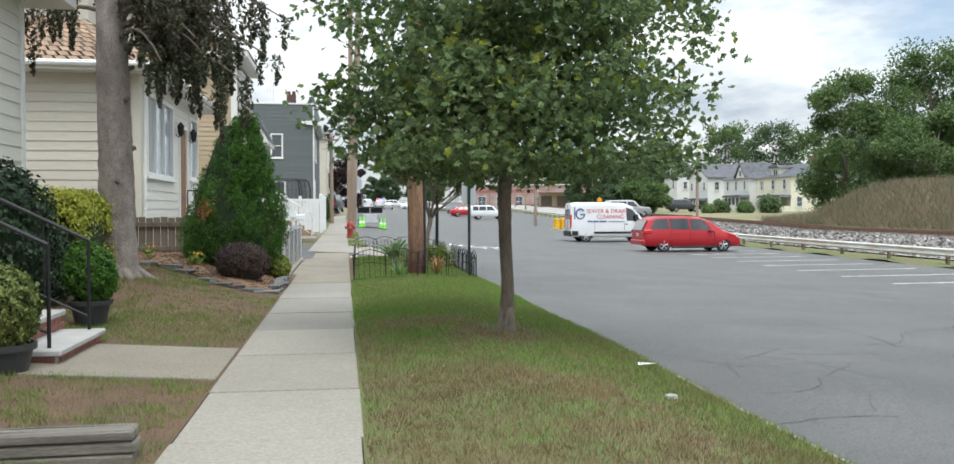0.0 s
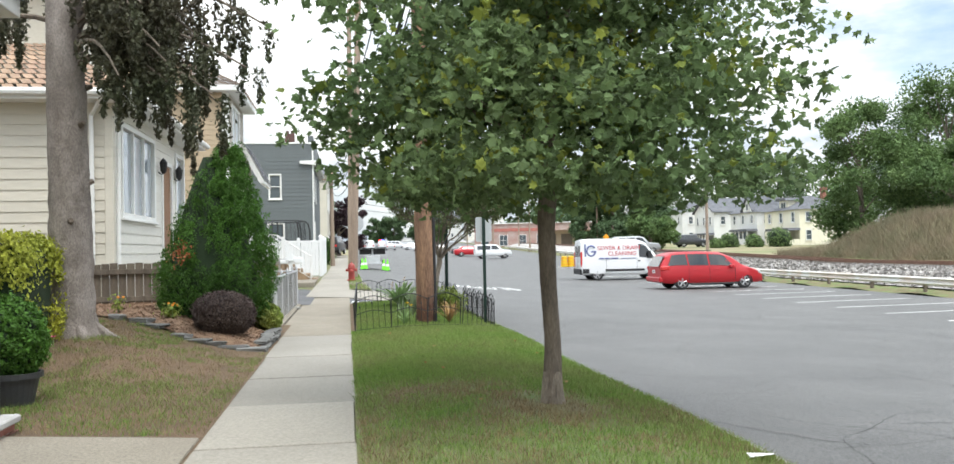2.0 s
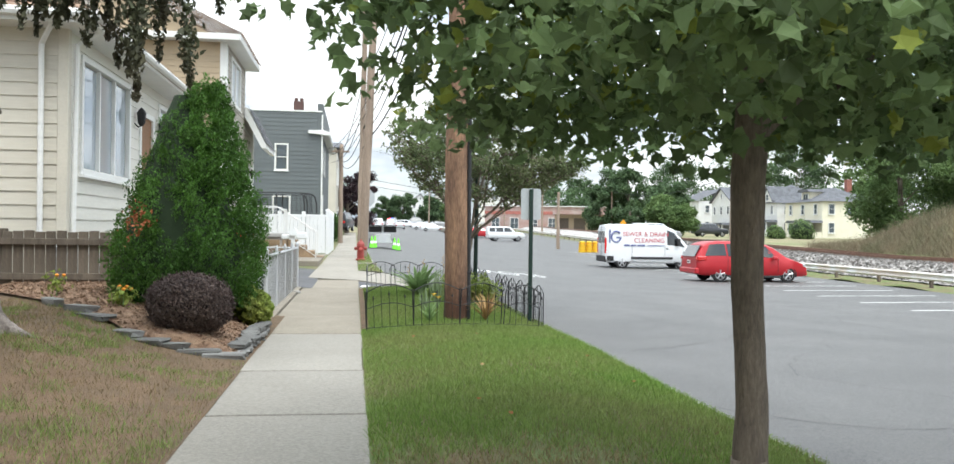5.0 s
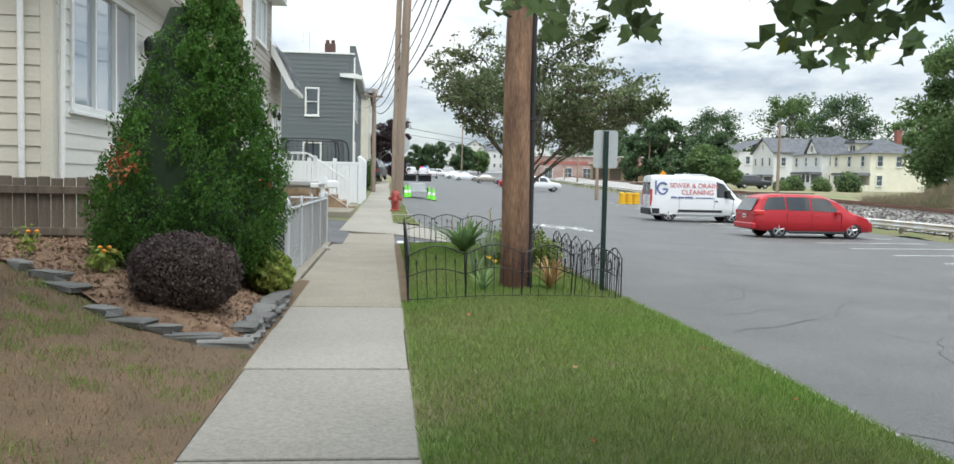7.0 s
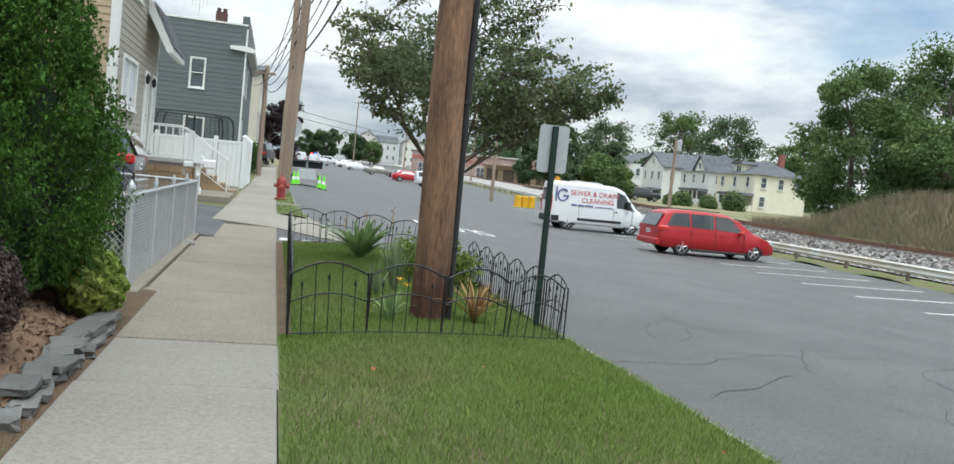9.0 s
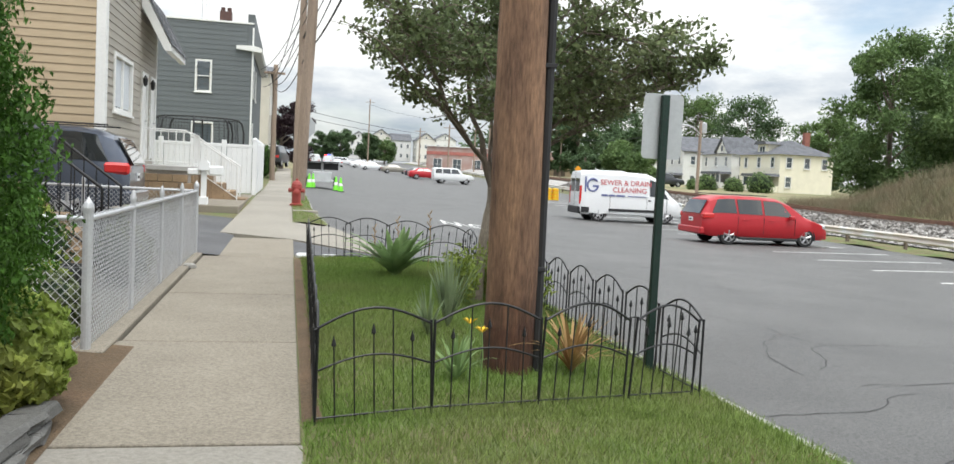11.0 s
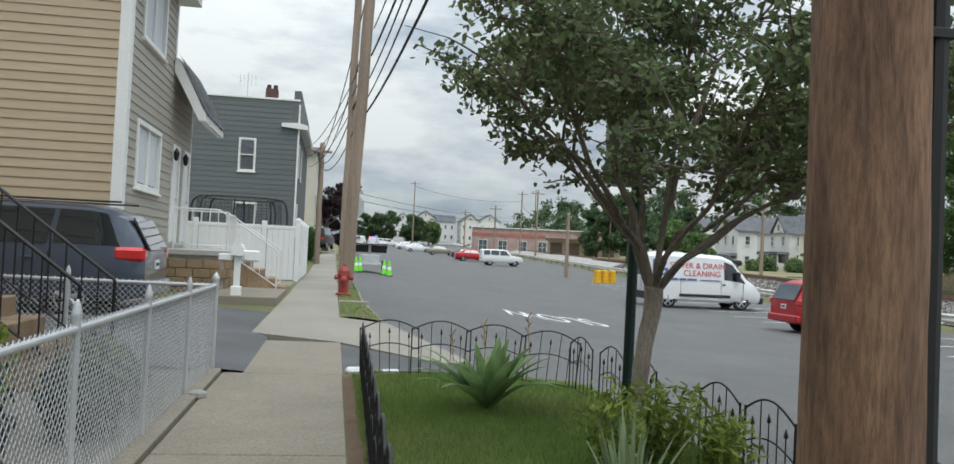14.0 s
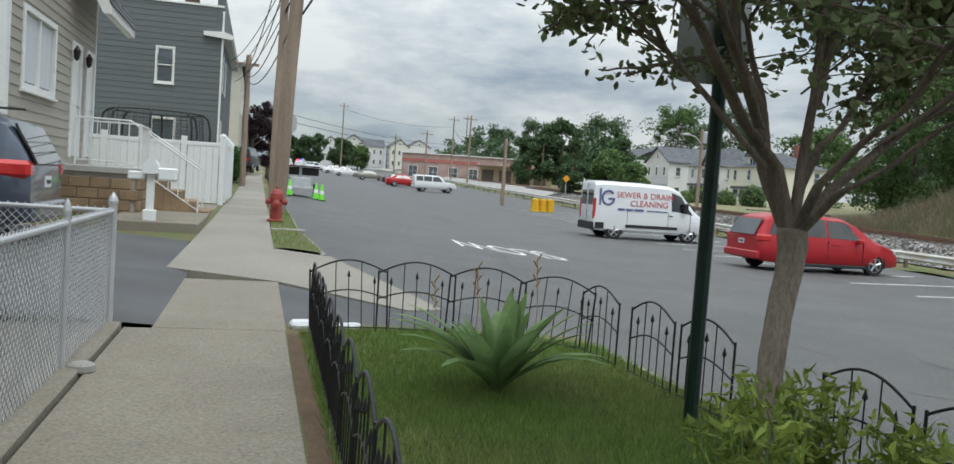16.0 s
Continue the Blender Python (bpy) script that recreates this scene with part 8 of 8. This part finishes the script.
for i, (x, y, hgt, r, m, cnt) in enumerate((
        (38.8, 64, 12.5, 4.6, "far_tree2", 17000), (45.5, 63, 14.5, 5.4, "far_tree2", 17000), (41.5, 57, 9.0, 4.2, "far_tree2", 12000), (49, 70, 13.5, 5.5, "far_tree", 12000), (46, 51, 12, 5.0, "far_tree2", 11000), (41, 46, 8.5, 4, "far_tree", 8000), (53, 58, 14, 6, "far_tree", 9000),
        (36.2, 104, 5.2, 3.4, "far_tree2", 8000), (32.5, 107, 4.4, 2.2, "far_tree", 5000), (41.5, 119, 7.5, 3.6, "far_tree", 6000),
        (84, 186, 19.0, 8.0, "far_tree2", 9000), (88, 172, 18, 7.5, "far_tree", 8000), (76, 207, 17, 8, "far_tree", 7000), (77, 128, 12, 6, "far_tree2", 6000), (88, 118, 12, 7, "far_tree", 6000),
        (46, 150, 11, 4.2, "far_tree", 8000), (41.5, 152, 8, 3.5, "far_tree", 6000), (60, 238, 15, 5, "far_tree", 5000), (70, 240, 17, 6, "far_tree", 6000), (95, 100, 13, 7, "far_tree2", 6000), (64, 84, 9, 5, "far_tree2", 6000))):
    far_tree(D, (x, y, road_z(15, y) + 0.5), hgt, r, M[m], int(cnt * 1.25), 0.32 if y < 80 else 0.42 if y < 110 else 0.6, 100 + i, 0.06 if y < 80 else 0.15)
for i, (x, y, hgt, r, m) in enumerate(((0.5, 96, 6.7, 2.4, "purple_tree"), (-0.9, 93, 5.8, 2.2, "purple_tree"), (13, 250, 9, 4.2, "far_tree"), (8.5, 252, 7.5, 3.6, "far_tree"), (22, 270, 8.5, 4.5, "far_tree"), (28, 280, 7, 5, "far_tree2"), (-8, 200, 12, 7, "far_tree"))):
    far_tree("dark purple-leaved tree by the pavement" if m == "purple_tree" else "dense dark green tree at the end of the street", (x, y, far_rise(y)), hgt, r, M[m], 8000, 0.24 if y < 100 else 0.7, 140 + i, 0.15)

rng = np.random.default_rng(170)
c = []
for k in range(330):
    t = rng.uniform(0, 1)
    x, y = 40 + 85 * t + rng.normal() * 4, 215 - 120 * t ** 1.6 + rng.normal() * 4
    top = 9.5 + 2.5 * math.sin(t * 21) + 1.5 * math.sin(t * 47) + rng.uniform(-1, 1)
    p = np.array((x, y, 0.5 + top * rng.uniform(0.05, 1.0)))
    d = rng.normal(size=(120, 3))
    d /= np.linalg.norm(d, axis=1)[:, None]
    c.append(p + d * rng.uniform(0.5, 1.9, 120)[:, None] * np.array((1, 1, 0.8)))
tagged(new("far_woods", scatter_leaves("far_woods", np.concatenate(c), 0.75, M["far_tree"], "fan", 0.2, 171)), "distant line of green woods beyond the houses", "woods", kind="stuff")


# ---- far houses ----
def far_house(label, at, turn, w, d, h, roof_h, wall, roof, cols=3, floors=2, gable=True, porch=True, hip=False):
    e = thing("house", label, "house", at, turn)
    part("wall", boxed(-w / 2, w / 2, 0, d, -0.5, h), wall, e)
    bm = bmesh.new()
    o = 0.4
    if hip:
        ln = max(0.3, (w - d) / 2)
        A, B, C, E = (-w / 2 - o, -o, h), (w / 2 + o, -o, h), (w / 2 + o, d + o, h), (-w / 2 - o, d + o, h)
        R, S = (-ln, d / 2, h + roof_h), (ln, d / 2, h + roof_h)
        for f in ((A, B, S, R), (B, C, S), (C, E, R, S), (E, A, R), (A, E, C, B)):
            poly(bm, *f)
    elif gable:
        prism(bm, [(-w / 2 - o, h - 0.15), (0, h + roof_h), (w / 2 + o, h - 0.15), (w / 2 + o, h - 0.3), (0, h + roof_h - 0.2), (-w / 2 - o, h - 0.3)], -o, d + o)
    else:
        for s0, s1 in ((-o, d / 2), (d + o, d / 2)):
            poly(bm, (-w / 2 - o, s0, h), (w / 2 + o, s0, h), (w / 2 + o, s1, h + roof_h), (-w / 2 - o, s1, h + roof_h))
    part("roof", bm, roof, e)
    if gable and not hip:
        part("gable_wall", prism(bmesh.new(), [(-w / 2, h), (w / 2, h), (0, h + roof_h - 0.2)], 0.0, d), wall, e)
        window(e, (0, -0.07, h + 0.3), 0, 0.7, 1.0)
    for fl in range(floors):
        for c in range(cols):
            x = -w / 2 + w * (c + 0.5) / cols
            if fl == 0 and porch and c > 0:
                continue
            window(e, (x, -0.07, 0.75 + h / floors * fl), 0, 0.95, min(1.5, h / floors * 0.6), "window", 2)
            window(e, (w / 2 + 0.07, d * (c + 0.5) / cols, 0.75 + h / floors * fl), 90, 0.95, min(1.5, h / floors * 0.6), "window", 2)
            window(e, (-w / 2 - 0.07, d * (c + 0.5) / cols, 0.75 + h / floors * fl), 270, 0.95, min(1.5, h / floors * 0.6), "window", 2)
    if porch:
        part("porch_roof", prism(bmesh.new(), [(-w * 0.16, 2.15), (w / 2 + 0.2, 2.15), (w / 2, 2.5), (-w * 0.13, 2.5)], -1.8, 0.0), roof, e)
        part("porch_wall", boxed(-w * 0.14, w / 2 - 0.1, -1.6, -0.01, -0.4, 0.9), wall, e)
        for k in range(5):
            x = -w * 0.13 + (w * 0.62 - 0.3) * k / 4
            part("porch_post", boxed(x, x + 0.14, -1.6, -1.46, 0.9, 2.15), M["trim"], e)
        for k in range(4):
            x = -w * 0.13 + 0.2 + (w * 0.62 - 0.3) * k / 4
            part("porch_pane", boxed(x, x + w * 0.11, -1.52, -1.5, 1.0, 2.05), M["glass"], e)
    return e


yh = far_house("pale yellow two-storey house with gray hip roof and porch", (62.5, 121.9, 1.0), -90, 10.4, 7.8, 5.1, 2.1, M["siding_yellow"], M["roof_gray"], 3, 2, False, True, True)
part("dormer", boxed(-1.6, 0.9, 0.6, 4, 5.2, 6.6), M["siding_yellow"], yh)
part("dormer_roof", prism(bmesh.new(), [(-2.0, 6.55), (1.3, 6.55), (0.8, 6.95), (-1.5, 6.95)], 0.1, 4.5), M["roof_gray"], yh)
window(yh, (-0.35, 0.53, 5.4), 0, 1.5, 0.95, "window", 1, 2)
part("chimney", boxed(2.0, 2.7, 5, 5.7, 5.5, 8.3), M["brick"], yh)
gh = far_house("gray two-storey house with hip roof, gabled dormer and porch", (62.5, 134.3, 1.2), -90, 9.4, 9, 5.1, 3.0, M["stucco"], M["roof_gray"], 3, 2, False, True, True)
part("dormer", prism(bmesh.new(), [(0.4, 5.0), (3.6, 5.0), (3.6, 5.6), (2.0, 7.4), (0.4, 5.6)], -0.2, 4.0), M["stucco"], gh)
part("dormer_roof", prism(bmesh.new(), [(0.0, 5.45), (2.0, 7.7), (4.0, 5.45), (4.0, 5.25), (2.0, 7.42), (0.0, 5.25)], -0.5, 4.2), M["roof_gray"], gh)
window(gh, (2.0, -0.27, 5.4), 0, 1.0, 1.1)
far_house("white two-storey house with gray gable roof", (62.5, 149.8, 0.9), -90, 8.3, 10, 6.3, 2.4, M["stucco"], M["roof_gray"], 3, 2, True, True)
far_house("pale house with low gray roof behind trees", (62.5, 165, 1.6), -90, 10, 10, 6.0, 2.4, M["stucco"], M["roof_gray"], 3, 2, False, False)
far_house("pale cottage beyond the weedy mound", (78, 92, 1.5), -32, 7, 7, 3.6, 1.6, M["siding_yellow"], M["roof_brown"], 2, 1, False, False)
for i, (x, y, w, h, c) in enumerate(((24, 335, 6.5, 7, "stucco"), (31.5, 328, 7, 8, "siding_white"), (39.5, 333, 7, 7, "stucco"), (47.5, 326, 6.5, 7.5, "siding_white"), (56, 335, 8, 8, "stucco"))):
    far_house("pale terraced house on the far hillside", (x, y, far_rise(y) + 1.0), 0, w, 10, h, 2.6, M[c], M["roof_gray"], 3, 2, i != 2, False)
far_house("beige row house behind the gray house", (-5.0, 80, 0.6), 0, 6.5, 12, 7.6, 1.0, M["siding_cream"], M["roof_gray"], 2, 2, False, False)
far_house("white house at the end of the pavement", (-6.0, 104, 1.0), 0, 8, 12, 6.0, 2.2, M["stucco"], M["roof_gray"], 2, 2, True, False)

# long brick works
wk = thing("warehouse", "long pink-brown brick warehouse with red band", "warehouse", (43.5, 205, far_rise(205) - 1.6), -14)
part("wall", boxed(-14, 14, 0, 20, -1, 6.4), M["brick_far"], wk)
part("band", boxed(-14.05, 14.05, -0.1, 0.0, 4.6, 5.3), mat("red_band", (0.45, 0.16, 0.13), 0.8), wk)
part("roof_edge", boxed(-14.3, 14.3, -0.3, 20.3, 6.4, 6.6), M["trim"], wk)
for k in range(6):
    window(wk, (-11.5 + 4.4 * k, -0.07, 1.2), 0, 2.0, 2.6, "window", 2, 2)
sh = thing("warehouse", "low tan shed with dark loading bays", "warehouse", (44, 168, far_rise(168) - 0.5), -14)
part("wall", boxed(-6.5, 6.5, 0, 12, -1, 3.4), M["siding_tan"], sh)
part("canopy", boxed(-6.9, 6.9, -2.0, 12.4, 3.4, 4.0), M["brick_far"], sh)
for k in range(4):
    part("loading_door", boxed(-6.0 + 3.1 * k, -3.9 + 3.1 * k, -0.08, 0.0, -0.2, 2.7), M["wood_gray"], sh)

# far poles, street lamp, warning sign
for i, (x, y, h) in enumerate(((18.3, 84, 5.2), (31, 150, 11), (37, 190, 13), (27, 200, 9), (49, 230, 16), (28, 170, 9), (43, 150, 9), (18.2, 225, 16))):
    z = road_z(15, y)
    p = bent_pole("utility_pole", "distant gray wooden utility pole", x, y, z, h, 0.17, 0.12, (0, 0), M["pole_gray"])
    if h > 8:
        part("crossarm", boxed(-1.1, 1.1, -0.06, 0.06, h - 0.7, h - 0.58), M["pole_gray"], p)
lamp = thing("street_lamp", "gray street lamp with curved arm on a wooden pole", "street lamp", (34.5, 83, 0.0))
part("pole", tubed([(0, 0, -1), (0, 0, 7.0)], [0.16, 0.12], 10), M["pole_gray"], lamp)
part("arm", tubed([(0, 0, 5.8), (-0.7, -0.3, 6.35), (-1.5, -0.6, 6.5)], 0.05, 8), M["galvanised"], lamp)
part("lamp_head", boxed(-2.1, -1.45, -0.75, -0.48, 6.4, 6.58, 0.05), M["galvanised"], lamp)
part("transformer", lathe(bmesh.new(), [(0.05, 7.2), (0.25, 7.25), (0.25, 8.1), (0.05, 8.2)], 14, (0.3, 0, -1.3)), M["galvanised"], lamp)
ws = thing("warning_sign", "orange diamond warning sign on a post", "sign", (31.0, 105, road_z(15, 105)))
part("post", boxed(-0.04, 0.04, 0, 0.05, 0, 2.6), M["galvanised"], ws)
part("plate", prism(bmesh.new(), [(-0.4, 2.4), (0, 2.0), (0.4, 2.4), (0, 2.8)], -0.03, -0.01), M["orange"], ws)
for k, (a, b) in enumerate((((-0.5, 97, 6.2), (44, 205, 9.5)), ((-0.5, 97, 6.9), (44, 206, 10.2)), ((18.3, 84, 4.3), (37, 190, 12)), ((34.5, 83, 6.8), (43, 150, 8.5)), ((18.2, 225, 17), (37, 190, 12.5)))):
    solo("overhead_cable", tubed(sag(a, b, 1.2), 0.03, 4), M["cable"], "distant black overhead cable across the street", "cable", group="overhead cables")

# parked cars along the street
for i, (nm, lab, x, y, turn, paint, kd) in enumerate((
        ("suv", "white four-wheel-drive car parked beside the rail", 16.2, 108, 0, "car_white", "suv"), ("red_car", "red hatchback parked along the street", 15.4, 122, 0, "car_red", "sedan"), ("dark_car", "dark sedan parked along the street", 15.8, 129, 0, "car_dark", "sedan"),
        ("tan_car", "tan sedan parked along the street", 14.8, 150, 0, "car_tan", "sedan"), ("white_car", "white sedan parked along the street", 12.6, 165, 0, "car_white", "sedan"), ("white_car", "white sedan parked far along the street", 12.2, 184, 0, "car_white", "sedan"),
        ("dark_suv", "dark car parked beyond the guard rail", 44.5, 115, 0, "car_dark", "suv"), ("silver_car", "silver car parked beyond the guard rail", 27, 86, 0, "car_silver", "suv"),
        ("silver_car", "silver car standing far along the street", 8.3, 172, 90, "car_silver", "sedan"), ("white_van_car", "white van parked far along the street", 10.0, 206, 0, "car_white", "suv"), ("white_car", "white car parked near the far pavement", 3.6, 150, 90, "car_white", "suv"),
        ("dark_car", "dark car parked in a side drive", -1.6, 84, 80, "car_dark", "suv"))):
    plain_car("suv" if kd == "suv" else "car", lab, (x, y, road_z(x, y) + (0.35 if x < 0 else 0) + (0.75 if x > 25 else 0)), turn, M[paint], kd)
pc = plain_car("suv", "white patrol car with red and blue beacons", (7.6, 200, road_z(7.6, 200)), 90, M["car_white"], "suv")
part("beacon", boxed(0.4, 0.7, -0.6, -0.05, 1.78, 1.98, 0.02), M["beacon_blue"], pc)
part("beacon", boxed(0.4, 0.7, 0.05, 0.6, 1.78, 1.98, 0.02), M["beacon_red"], pc)
far_bush = [(46.5, 108, 0.9), (49.5, 111, 1.2), (52.0, 109, 1.1), (57.0, 112, 1.2), (55.2, 108.5, 1.5)]
for i, (x, y, r) in enumerate(far_bush):
    shrub("garden_shrub", "round green shrub in front of the far houses", (x, y, 0.35), r, r, r, M["far_tree2"], M["arbor_in"], 900, 0.3, "fan", 0, 300 + i, 0.15)
shrub("clipped_shrub", "clipped dark green shrub by the far pavement", (-1.5, 64, 0.5), 0.5, 0.5, 0.95, M["arbor"], M["arbor_in"], 1500, 0.12, "fan", 0, 320, 0.08)
